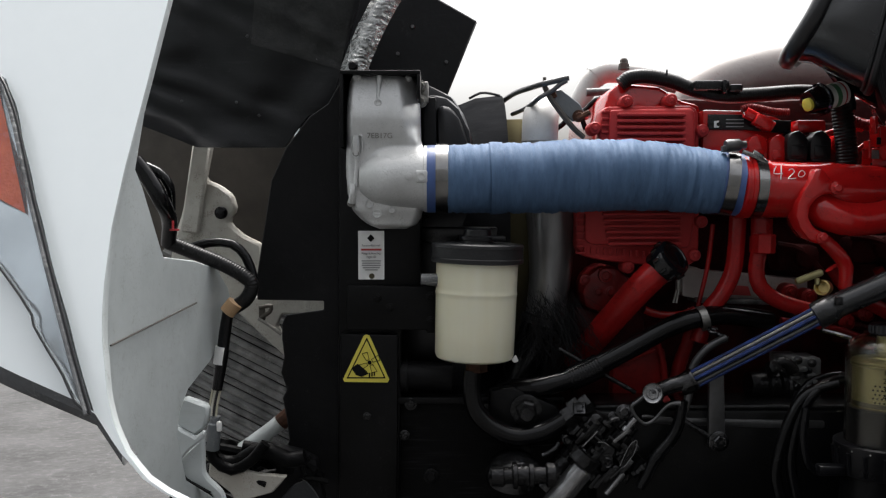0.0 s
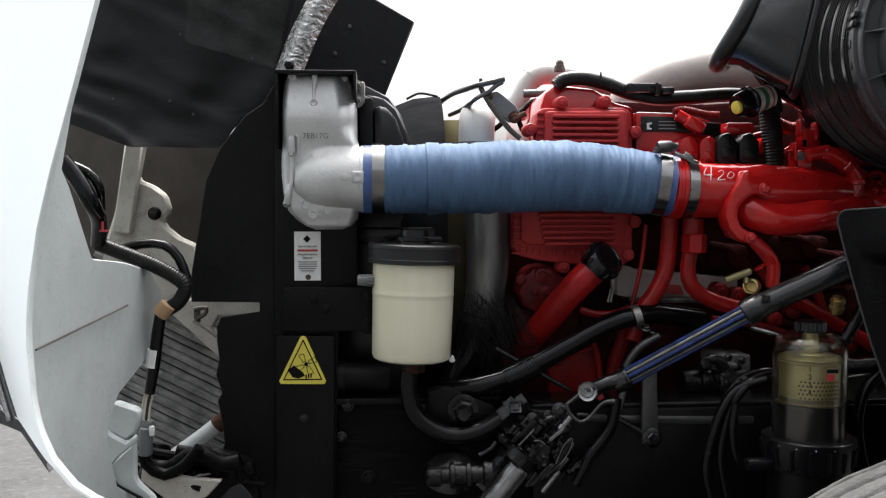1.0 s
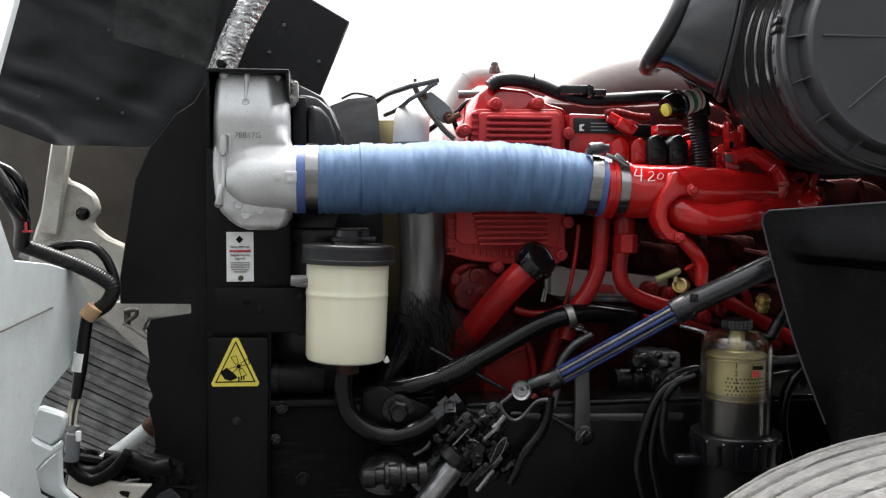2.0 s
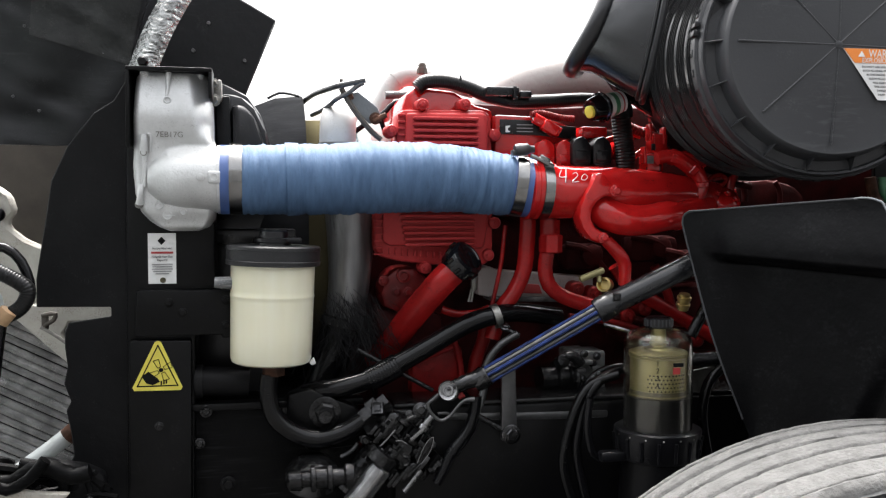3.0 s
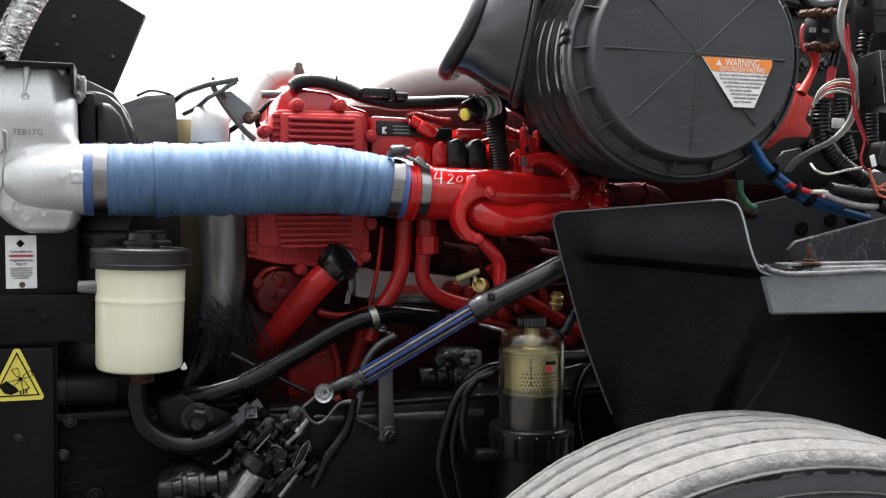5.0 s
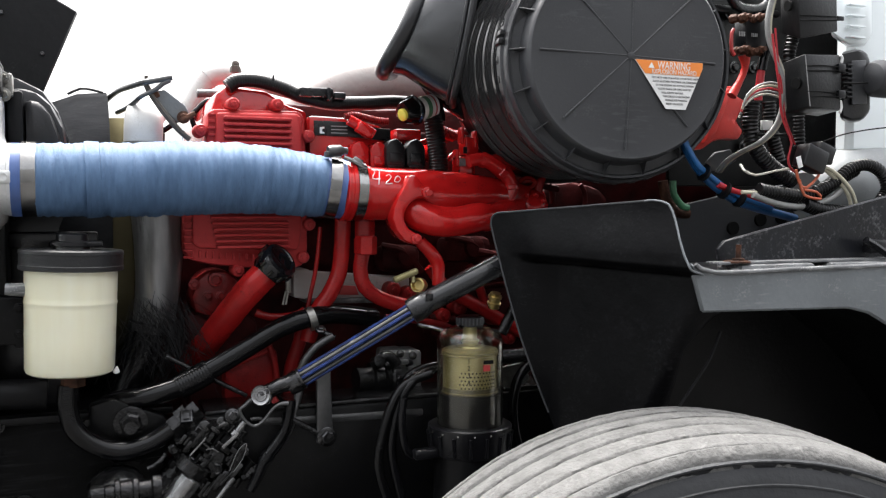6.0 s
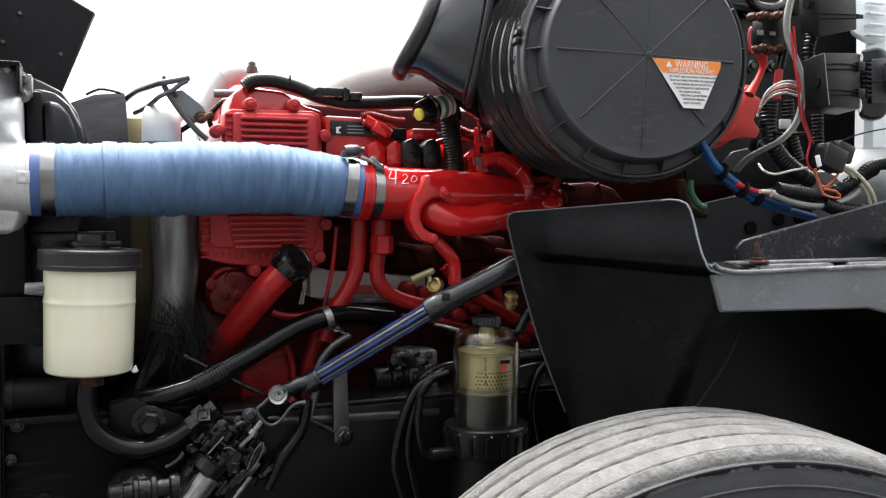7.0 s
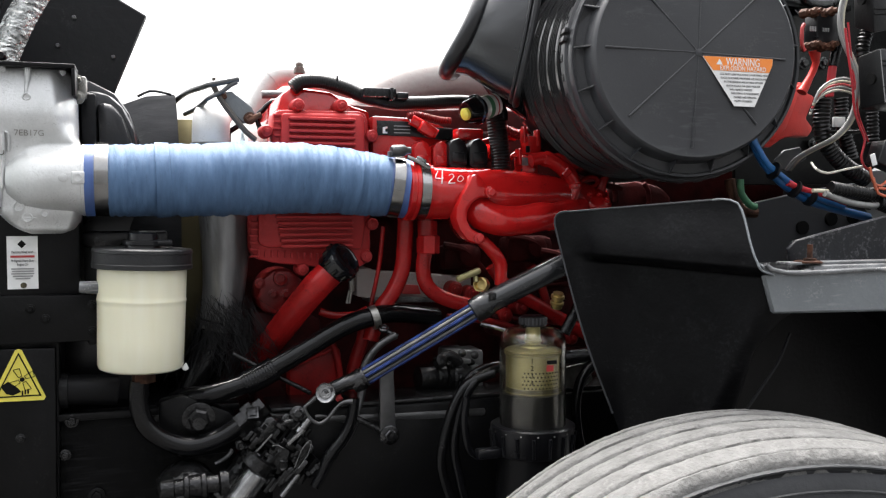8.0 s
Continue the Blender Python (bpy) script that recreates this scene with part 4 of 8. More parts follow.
for a, b in ((629, 145), (716, 144)):
    part("bolt", Shape().bolt(tank_at(a, b, 0.002), (0, -1, 0), 0.0044), M_ALU, tank)
for a, b, r in ((651, 363, 0.0078), (663, 380, 0.0075), (689, 374, 0.0055)):
    part("cast_ring", Shape().lathe(tank_at(a, b), (0, -1, 0), [(-0.004, r), (0.0026, r * 0.98), (0.003, r * 0.85), (0.001, r * 0.74)], 20), M_ALU, tank)
part("cast_bar", Shape().tube([tank_at(655, 381, 0.0018), tank_at(676, 381, 0.0018)], 0.0009, 6).tube([tank_at(646, 363, 0.0005), tank_at(657, 363, 0.0005)], 0.0009, 6).tube([tank_at(651, 358, 0.0005), tank_at(651, 369, 0.0005)], 0.0009, 6), M_ALU, tank)
part("pad", Shape().lathe((-0.0545, 1.6215, 1.3486), (0.05, -1, 0), [(-0.004, 0.0062), (0.001, 0.006), (0.0014, 0.005)], 16).solid([Vector((-0.0335 + x, 1.6235 - y, 1.3486 + z)) for x in (-0.0095, 0.0095) for y in (0.0, 0.0055) for z in (-0.0095, 0.0095)], [(0, 1, 3, 2), (4, 6, 7, 5), (0, 4, 5, 1), (2, 3, 7, 6), (0, 2, 6, 4), (1, 5, 7, 3)], 0.004).lathe((-0.0335, 1.6175, 1.3486), (0, -1, 0), [(-0.002, 0.0058), (0.0008, 0.0056), (0.0002, 0.0035)], 14), M_ALU, tank)
lettering("7EB17G", 0.0125, Matrix.Translation(tank_at(669, 247, 0.0012)) @ FRONT, M_ZINC, tank, 0.0402)

hose = thing("charge_hose", (0.2199, 1.675, 1.2927), "blue wrinkled silicone charge-air hose with steel clamps", "hose")
HC = [(-0.0255, 1.675, 1.3465), (0.006, 1.675, 1.3465), (0.0784, 1.675, 1.3474), (0.1453, 1.675, 1.3483), (0.2102, 1.675, 1.3511), (0.2844, 1.675, 1.3529), (0.3494, 1.675, 1.3511), (0.4052, 1.675, 1.3455), (0.4542, 1.668, 1.3398), (0.4895, 1.66, 1.335)]
part("wrap", Shape().tube(HC[1:9], 0.058, 64, 0.0022, radii=[0.0555, 0.0565, 0.058, 0.0595, 0.0585, 0.0565, 0.0545, 0.0505], wrinkle=0.0024), M_BLUE, hose, "faded blue fabric-wrapped hose")
part("wrap_seam", Shape().lathe(Vector((0.0784, 1.675, 1.3474)), (1, 0, 0.03), [(-0.001, 0.05), (-0.001, 0.0592), (0.004, 0.0596), (0.02, 0.0586), (0.022, 0.05)], 64), M_BLUE, hose)
part("cuff", Shape().tube([HC[0], HC[1]], 0.0555, 48), M_BLUEDARK, hose, "darker blue hose end")
part("cuff", Shape().tube(HC[7:], 0.0, 48, radii=[0.05, 0.05, 0.0505]), M_BLUEDARK, hose, "darker blue hose end")
part("clamp", Shape().band((-0.0014, 1.675, 1.3474), (1, 0, 0), 0.0562, 0.020, 0.0014), M_STEEL, hose, "steel band clamp")
part("clamp", Shape().band((0.464, 1.664, 1.3387), (1, -0.10, -0.14), 0.0518, 0.019, 0.0016), M_STEEL, hose, "steel band clamp")
sc = Shape().box((0.453, 1.64, 1.3932), (0.012, 0.016, 0.010), 0.002)
sc.lathe((0.4549, 1.635, 1.3983), (1, 0.1, 0.05), [(-0.004, 0.008), (0.0, 0.010), (0.018, 0.010), (0.024, 0.006), (0.030, 0.006)], 14)
part("clamp_bolt", sc, M_DARKPIPE, hose, "dull steel clamp bolt")

# ==== engine ====
engine = thing("engine", (0.75, 2.1, 0.75), "red six-cylinder diesel engine with painted pipes", "engine")
part("block", Shape().box((0.86, 2.16, 1.06), (1.16, 0.56, 0.46), 0.02), M_MAROON, engine, "dark red engine block")
part("head", Shape().box((0.88, 2.10, 1.37), (1.06, 0.52, 0.17), 0.015), M_MAROON, engine)
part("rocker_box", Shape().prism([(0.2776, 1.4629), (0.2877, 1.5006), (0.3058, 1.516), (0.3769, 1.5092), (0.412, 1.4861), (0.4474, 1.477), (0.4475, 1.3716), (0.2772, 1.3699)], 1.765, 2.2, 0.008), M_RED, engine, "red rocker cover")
part("rear_rocker_box", Shape().prism([(0.394, 1.502), (0.447, 1.5), (0.535, 1.497), (0.603, 1.496), (0.684, 1.501), (0.769, 1.5), (0.831, 1.492), (0.832, 1.395), (0.393, 1.387)], 1.86, 2.25, 0.01), M_MAROON, engine)
cover = part("module_cover", Shape().prism([(0.2693, 1.4655), (0.2811, 1.4716), (0.4254, 1.4733), (0.4357, 1.4636), (0.4399, 1.3703), (0.4399, 1.2302), (0.4317, 1.2041), (0.4172, 1.1983), (0.3318, 1.2016), (0.2721, 1.2084), (0.2388, 1.2166), (0.2291, 1.2324), (0.2295, 1.3004), (0.2659, 1.3685)], 1.735, 1.79, 0.006), M_REDMATT, engine, "matt red ribbed module cover")
part("raised_panel", Shape().prism([(0.2834, 1.4648), (0.421, 1.4682), (0.4281, 1.4605), (0.4281, 1.3697), (0.4281, 1.2706), (0.421, 1.2308), (0.2532, 1.2364), (0.2416, 1.2443), (0.2418, 1.2907), (0.2791, 1.3683)], 1.724, 1.74, 0.006), M_REDMATT, cover)
for k in range(6):
    z = 1.4555 - 0.0105 * k
    part("rib", Shape().box((0.3519, 1.723, z), (0.115, 0.022, 0.0058), 0.0025), M_REDMATT, cover)
for k in range(7):
    z = 1.2984 - 0.0100 * k
    part("rib", Shape().box((0.3356 + 0.001 * k, 1.723, z), (0.135 - 0.002 * k, 0.022, 0.0056), 0.0025), M_REDMATT, cover)
for k in range(6):
    part("fin", Shape().box(Vector((0.2766, 1.745, 1.4619)) + Vector((0, 0, -0.0115 * k)), (0.012, 0.03, 0.004), 0.001), M_REDMATT, cover)
for k in range(16):
    part("fin", Shape().box(Vector((0.2428, 1.735, 1.2273)) + Vector((0.0112 * k, 0, -0.0009 * k)), (0.0028, 0.014, 0.011), 0.0008), M_REDMATT, cover)
for k in range(7):
    part("fin", Shape().box(Vector((0.2353, 1.735, 1.2907)) + Vector((0, 0, -0.0115 * k)), (0.014, 0.016, 0.0032), 0.0008), M_REDMATT, cover)
for p in [(0.3126, 1.735, 1.4802), (0.3878, 1.735, 1.4822), (0.4419, 1.735, 1.43), (0.442, 1.735, 1.2753), (0.4306, 1.735, 1.2182), (0.3178, 1.735, 1.1969), (0.2584, 1.735, 1.4343)]:
    part("boss", Shape().lathe(p, (0, -1, 0), [(-0.03, 0.0115), (0.004, 0.011), (0.007, 0.009)], 18).bolt(Vector(p) + Vector((0, -0.006, 0)), (0, -1, 0), 0.0048), M_REDMATT, cover)
part("gear_cover", Shape().box((0.235, 2.16, 1.10), (0.13, 0.56, 0.62), 0.02), M_MAROON, engine, "dark red front gear cover")
part("front_housing", Shape().prism([(0.2416, 1.1517), (0.2517, 1.1814), (0.2717, 1.197), (0.3039, 1.1965), (0.3262, 1.178), (0.3363, 1.1496), (0.326, 1.1216), (0.2754, 1.1149), (0.2474, 1.1237)], 1.755, 1.86, 0.012), M_DARKRED, engine, "grimy red front housing, darkened for shade")
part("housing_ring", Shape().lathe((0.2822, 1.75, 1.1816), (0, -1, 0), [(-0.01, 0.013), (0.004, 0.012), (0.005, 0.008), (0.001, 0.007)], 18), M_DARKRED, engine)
part("housing_foot", Shape().prism([(0.2367, 1.1228), (0.3278, 1.1205), (0.3587, 1.1074), (0.3584, 0.9433), (0.2358, 0.9496)], 1.775, 1.87, 0.012), M_MAROON, engine)
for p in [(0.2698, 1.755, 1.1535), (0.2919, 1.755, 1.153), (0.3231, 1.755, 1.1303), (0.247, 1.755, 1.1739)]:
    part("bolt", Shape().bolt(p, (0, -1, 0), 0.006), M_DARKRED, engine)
part("lower_cover", Shape().prism([(0.2957, 1.0374), (0.3342, 1.0601), (0.3731, 1.0628), (0.3876, 1.0521), (0.3916, 0.9745), (0.334, 0.9691), (0.2934, 0.9691)], 1.745, 1.9, 0.008), M_OLDRED, engine, "dull red lower side cover")
part("cover_rib", Shape().prism([(0.2961, 1.031), (0.3731, 1.0582), (0.3772, 1.053), (0.3001, 1.0248)], 1.738, 1.75, 0.002), M_OLDRED, engine)
part("side_rib", Shape().tube([(0.3711, 1.74, 1.0643), (0.3813, 1.74, 1.0296), (0.3853, 1.74, 0.9788)], 0.006, 10).tube([(0.44, 1.76, 1.1217), (0.4295, 1.76, 1.0655), (0.4148, 1.76, 1.025), (0.4064, 1.76, 0.9739)], 0.012, 12), M_OLDRED, engine)
part("rear_tube", Shape().tube([(0.6792, 1.76, 1.1949), (0.7134, 1.76, 1.1519), (0.7826, 1.76, 1.1129), (0.8893, 1.76, 1.05)], 0.013, 12), M_REDSHADE, engine)
part("rear_flange", Shape().prism([(0.7421, 1.137), (0.897, 1.1559), (0.9109, 1.0211), (0.7665, 1.0375)], 1.79, 1.86, 0.01), M_MAROON, engine)
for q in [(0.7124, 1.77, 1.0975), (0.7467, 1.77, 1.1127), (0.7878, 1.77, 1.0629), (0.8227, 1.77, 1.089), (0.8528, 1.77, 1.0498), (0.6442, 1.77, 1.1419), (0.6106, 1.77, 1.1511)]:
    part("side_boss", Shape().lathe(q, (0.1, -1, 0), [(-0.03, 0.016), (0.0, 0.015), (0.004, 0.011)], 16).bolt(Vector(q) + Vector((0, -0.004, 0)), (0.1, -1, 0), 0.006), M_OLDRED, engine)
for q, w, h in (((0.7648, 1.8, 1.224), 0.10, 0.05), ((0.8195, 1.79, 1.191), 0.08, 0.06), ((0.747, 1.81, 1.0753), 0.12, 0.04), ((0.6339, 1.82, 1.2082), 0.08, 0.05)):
    part("side_casting", Shape().box(q, (w, 0.06, h), 0.015).lathe(Vector(q) + Vector((0.01, -0.03, 0.004)), (0.1, -1, 0.1), [(-0.02, h * 0.45), (0.008, h * 0.4), (0.012, h * 0.25)], 18).tube([Vector(q) + Vector((-w / 2, -0.03, h / 2)), Vector(q) + Vector((0, -0.036, h * 0.3)), Vector(q) + Vector((w / 2, -0.03, -h / 2))], 0.007, 8), M_MAROON, engine)
part("drain_tube", Shape().tube([(0.5873, 1.75, 1.1033), (0.6424, 1.75, 1.0955), (0.6985, 1.75, 1.0843), (0.767, 1.75, 1.0555)], 0.006, 10).tube([(0.7633, 1.77, 1.1931), (0.787, 1.77, 1.1495), (0.805, 1.77, 1.0949)], 0.009, 10), M_OLDRED, engine)
part("silver_rod", Shape().tube([(0.5954, 1.6, 1.1072), (0.6207, 1.6, 1.1007), (0.6411, 1.6, 1.0943)], 0.004, 8), M_STEEL, engine, "short bright rod")
for q in [(0.713, 1.69, 1.4356), (0.7392, 1.69, 1.43), (0.7036, 1.69, 1.3952), (0.7321, 1.69, 1.3713)]:
    part("plug", Shape().box(q, (0.005, 0.02, 0.030), 0.0015), M_RED, engine)
part("grey_plate", Shape().prism([(0.4264, 1.192), (0.45, 1.1938), (0.463, 1.1873), (0.5595, 1.1794), (0.6496, 1.1714), (0.6498, 1.1347), (0.5154, 1.1377), (0.4501, 1.1371), (0.4264, 1.1419)], 1.79, 1.84, 0.003), M_HEATED, engine, "bare grey cast plate")
part("plate_edge", Shape().prism([(0.4475, 1.1402), (0.6517, 1.1334), (0.6518, 1.1248), (0.4476, 1.1308)], 1.78, 1.84, 0.002), M_CASTGREY, engine)
part("plate_tag", Shape().prism([(0.5088, 1.1624), (0.5416, 1.1596), (0.5472, 1.1427), (0.5089, 1.1446)], 1.783, 1.79, 0.001), M_REDINK, engine)
part("spring_clip", Shape().tube([(0.3928, 1.7, 1.1617), (0.3877, 1.7, 1.1393)], 0.002, 6).tube([(0.3968, 1.7, 1.1616), (0.3927, 1.7, 1.1391)], 0.002, 6).tube([(0.3991, 1.71, 1.1824), (0.3991, 1.71, 1.1587)], 0.005, 8), M_ZINC, engine, "small bright clip")
# badge and wiring plate right of the cover
part("shelf", Shape().prism([(0.4457, 1.4674), (0.532, 1.4654), (0.5803, 1.4522), (0.5913, 1.434), (0.5915, 1.3724), (0.4458, 1.371)], 1.745, 1.86, 0.006), M_RED, engine)
badge = part("badge_plate", Shape().prism([(0.454, 1.4588), (0.519, 1.4582), (0.5402, 1.4506), (0.596, 1.4477), (0.5961, 1.4253), (0.519, 1.432), (0.4541, 1.4328)], 1.741, 1.746, 0.001), M_PLASTIC, engine, "black name plate with a white mark")
part("mark", Shape().prism([(0.4639, 1.4468), (0.4722, 1.448), (0.4722, 1.445), (0.4681, 1.4439), (0.4681, 1.4389), (0.4722, 1.438), (0.4722, 1.436), (0.4639, 1.4358)], 1.7395, 1.7415, 0), M_LABEL, badge)
for k in range(3):
    part("print_bar", Shape().box(Vector((0.4996, 1.7405, 1.4496)) + Vector((0, 0, -0.006 * k)), (0.03, 0.001, 0.0016), 0), M_GREYINK, badge)


def sloped_block(x, z, w, h, y0, y1):
    """A moulded block with a gabled, chamfered top."""
    return Shape().prism([(x - w, z - h), (x + w, z - h), (x + w, z + 0.35 * h), (x + 0.6 * w, z + 0.75 * h), (x + 0.1 * w, z + h), (x - 0.6 * w, z + 0.8 * h), (x - w, z + 0.4 * h)], y0, y1, 0.003)


for x, z in ((0.5286, 1.4004), (0.5637, 1.3999)):
    part("cap_block", sloped_block(x, z, 0.0165, 0.023, 1.708, 1.77).box((x, 1.71, z - 0.012), (0.022, 0.008, 0.018), 0.003), M_RED, engine)
for x, z in ((0.5902, 1.4030), (0.6289, 1.4033)):
    part("injector_connector", sloped_block(x, z, 0.0175, 0.025, 1.695, 1.75).box((x, 1.697, z - 0.010), (0.024, 0.008, 0.020), 0.003).box((x, 1.70, z - 0.0255), (0.028, 0.012, 0.004), 0.001), M_PLASTIC, engine, "black connector")
part("yellow_tab", Shape().box((0.5875, 1.7, 1.4231), (0.008, 0.003, 0.004), 0.0008), M_YELLOW, engine)
part("sensor", Shape().tube([(0.5117, 1.725, 1.4605), (0.5348, 1.725, 1.449), (0.5581, 1.725, 1.4354)], 0.010, 12).box((0.5385, 1.72, 1.4426), (0.03, 0.025, 0.02), 0.004, Matrix.Rotation(0.5, 4, "Y")), M_RED, engine, "red painted sensor")
part("valve_body", Shape().box((0.6313, 1.77, 1.4384), (0.05, 0.06, 0.022), 0.005).lathe((0.7028, 1.78, 1.4119), (0, -1, 0), [(-0.04, 0.02), (0.0, 0.02), (0.006, 0.012)], 16).lathe((0.7267, 1.77, 1.4434), (0, -1, 0), [(-0.04, 0.014), (0.0, 0.014), (0.004, 0.008)], 6), M_RED, engine)
part("rail_pipe", Shape().tube([(0.6515, 1.75, 1.4227), (0.6958, 1.75, 1.4359), (0.7407, 1.75, 1.4451), (0.7978, 1.75, 1.4273)], 0.006, 10).tube([(0.6941, 1.745, 1.3836), (0.7387, 1.745, 1.4134), (0.7842, 1.745, 1.4057)], 0.005, 10), M_RED, engine)
part("pigtail", Shape().tube([(0.6961, 1.735, 1.4492), (0.7139, 1.735, 1.4413), (0.7397, 1.735, 1.4335), (0.7566, 1.735, 1.4297)], 0.008, 10, ridge=0.0007, pitch=0.005), M_OLDRED, engine)
part("sensor_lead", Shape().tube([(0.5069, 1.73, 1.4658), (0.5258, 1.73, 1.4693), (0.5628, 1.73, 1.4621), (0.5874, 1.73, 1.4607)], 0.006, 10, ridge=0.0006, pitch=0.004), M_OLDRED, engine)
part("right_block", Shape().box((0.7223, 1.7, 1.3798), (0.032, 0.04, 0.036), 0.004).box((0.7341, 1.705, 1.4168), (0.026, 0.04, 0.034), 0.003).box((0.7036, 1.695, 1.3965), (0.012, 0.012, 0.004), 0.001), M_RED, engine)
for q in [(0.7188, 1.683, 1.4091), (0.7094, 1.683, 1.3678), (0.7203, 1.683, 1.3679)]:
    part("slot", Shape().box(q, (0.007, 0.004, 0.012), 0.001), M_BLACKINK, engine)
part("filler_label", Shape().box((0.7118, 1.679, 1.3867), (0.012, 0.001, 0.014), 0), M_CASTGREY, engine, "small pale label")

# intake manifold and its elbow
mani = part("intake_manifold", Shape().tube([(0.5044, 1.66, 1.3293), (0.5758, 1.66, 1.3276), (0.6507, 1.665, 1.328), (0.7433, 1.68, 1.3246), (0.8306, 1.71, 1.3191), (0.8928, 1.74, 1.3174)], 0.0, 36, radii=[0.046, 0.0455, 0.044, 0.041, 0.036, 0.026]), M_RED, engine, "glossy red intake manifold")
part("collar", Shape().lathe((0.4883, 1.66, 1.3331), (1, 0, -0.06), [(-0.010, 0.046), (-0.008, 0.052), (-0.004, 0.052), (-0.003, 0.0505), (0.001, 0.0505), (0.002, 0.052), (0.008, 0.052), (0.009, 0.0475), (0.035, 0.047)], 40), M_RED, mani, "ribbed red collar")
part("v_clamp", Shape().band((0.5064, 1.66, 1.3322), (1, 0, -0.06), 0.0485, 0.016, 0.0025), M_STEEL, mani, "steel band clamp")
part("clamp_bolt", Shape().tube([(0.4772, 1.63, 1.3888), (0.4949, 1.63, 1.3815), (0.5167, 1.63, 1.3704)], 0.004, 8).box((0.5014, 1.635, 1.3818), (0.018, 0.012, 0.012), 0.002, Matrix.Rotation(0.5, 4, "Y")), M_STEEL, mani, "steel clamp bolt")
chalk = Shape().tube([(0.529, 1.625, 1.3647), (0.5231, 1.619, 1.3531), (0.537, 1.619, 1.3532)], 0.0009, 5).tube([(0.537, 1.625, 1.3657), (0.535, 1.619, 1.3551), (0.5327, 1.615, 1.3436)], 0.0010, 5)
chalk.tube([(0.5476, 1.621, 1.3581), (0.5526, 1.621, 1.3609), (0.5559, 1.619, 1.3562), (0.5509, 1.619, 1.3505), (0.5446, 1.615, 1.3447), (0.5565, 1.615, 1.3457)], 0.0007, 5).tube([(0.5639, 1.619, 1.3553), (0.5612, 1.617, 1.3495), (0.5669, 1.616, 1.3477), (0.5729, 1.619, 1.3535), (0.5679, 1.619, 1.3582), (0.5639, 1.619, 1.3553)], 0.0006, 5)
part("chalk_number", chalk, M_LABEL, mani, "handwritten pale chalk figures 420")
part("crossover", Shape().tube([(0.6017, 1.66, 1.318), (0.6036, 1.635, 1.2984), (0.6347, 1.625, 1.283), (0.6761, 1.625, 1.281), (0.718, 1.625, 1.2885), (0.746, 1.64, 1.288), (0.822, 1.685, 1.304)], 0.0, 28, radii=[0.024, 0.028, 0.0275, 0.0265, 0.0265, 0.026, 0.024]), M_RED, engine, "glossy red crossover pipe")
part("saddle", Shape().prism([(0.582, 1.359), (0.594, 1.361), (0.607, 1.344), (0.622, 1.333), (0.628, 1.324), (0.619, 1.318), (0.6, 1.321), (0.585, 1.312), (0.576, 1.299), (0.574, 1.284), (0.581, 1.27), (0.594, 1.262), (0.606, 1.257), (0.609, 1.245), (0.593, 1.241), (0.574, 1.249), (0.56, 1.267), (0.553, 1.286), (0.555, 1.305), (0.564, 1.325), (0.576, 1.343)], 1.602, 1.65, 0.007), M_RED, engine, "curved red pipe flange")
part("saddle_foot", Shape().tube([(0.6141, 1.64, 1.247), (0.6371, 1.64, 1.2244), (0.6497, 1.64, 1.2027), (0.6479, 1.64, 1.1684)], 0.0, 14, radii=[0.011, 0.012, 0.012, 0.010]), M_RED, engine)
part("bolt", Shape().bolt((0.615, 1.6, 1.33), (0, -1, 0), 0.007), M_RED, engine)
part("bolt", Shape().bolt((0.594, 1.6, 1.252), (0, -1, 0), 0.006), M_RED, engine)
part("upper_pipe", Shape().tube([(0.717, 1.665, 1.388), (0.735, 1.665, 1.392), (0.75, 1.665, 1.391), (0.764, 1.665, 1.385), (0.777, 1.665, 1.376), (0.791, 1.665, 1.367), (0.8, 1.665, 1.354), (0.804, 1.665, 1.34), (0.799, 1.665, 1.325), (0.791, 1.665, 1.315)], 0.0, 20, radii=[0.0115, 0.012, 0.0135, 0.014, 0.014, 0.014, 0.0135, 0.013, 0.012, 0.011]), M_RED, engine, "glossy red bent pipe")
part("pipe_nut", Shape().lathe((0.747, 1.665, 1.391), (0.95, 0, -0.2), [(-0.007, 0.012), (-0.005, 0.0145), (0.005, 0.0145), (0.007, 0.012)], 6), M_RED, engine)
part("pipe_nut", Shape().lathe((0.785, 1.663, 1.37), (0.75, 0, -0.6), [(-0.006, 0.0125), (-0.004, 0.0148), (0.005, 0.0148), (0.007, 0.0125)], 6), M_RED, engine)
part("pipe_nut", Shape().lathe((0.802, 1.663, 1.344), (0.1, 0, -1), [(-0.004, 0.0118), (-0.002, 0.0135), (0.004, 0.0135), (0.006, 0.0118)], 16), M_RED, engine)
part("branch_pipe", Shape().tube([(0.773, 1.69, 1.392), (0.785, 1.69, 1.395), (0.796, 1.69, 1.394), (0.808, 1.69, 1.389), (0.822, 1.69, 1.38)], 0.0, 14, radii=[0.009, 0.0105, 0.0105, 0.010, 0.008]), M_RED, engine)
part("riser", Shape().tube([(0.892, 1.7, 1.371), (0.883, 1.7, 1.358), (0.878, 1.7, 1.343), (0.875, 1.7, 1.328)], 0.0085, 12), M_REDSHADE, engine)
part("riser_loop", Shape().tube([(0.834, 1.7, 1.349), (0.844, 1.7, 1.359), (0.86, 1.7, 1.361), (0.87, 1.7, 1.354), (0.863, 1.7, 1.344), (0.846, 1.7, 1.341), (0.834, 1.7, 1.334)], 0.0042, 10), M_REDSHADE, engine)
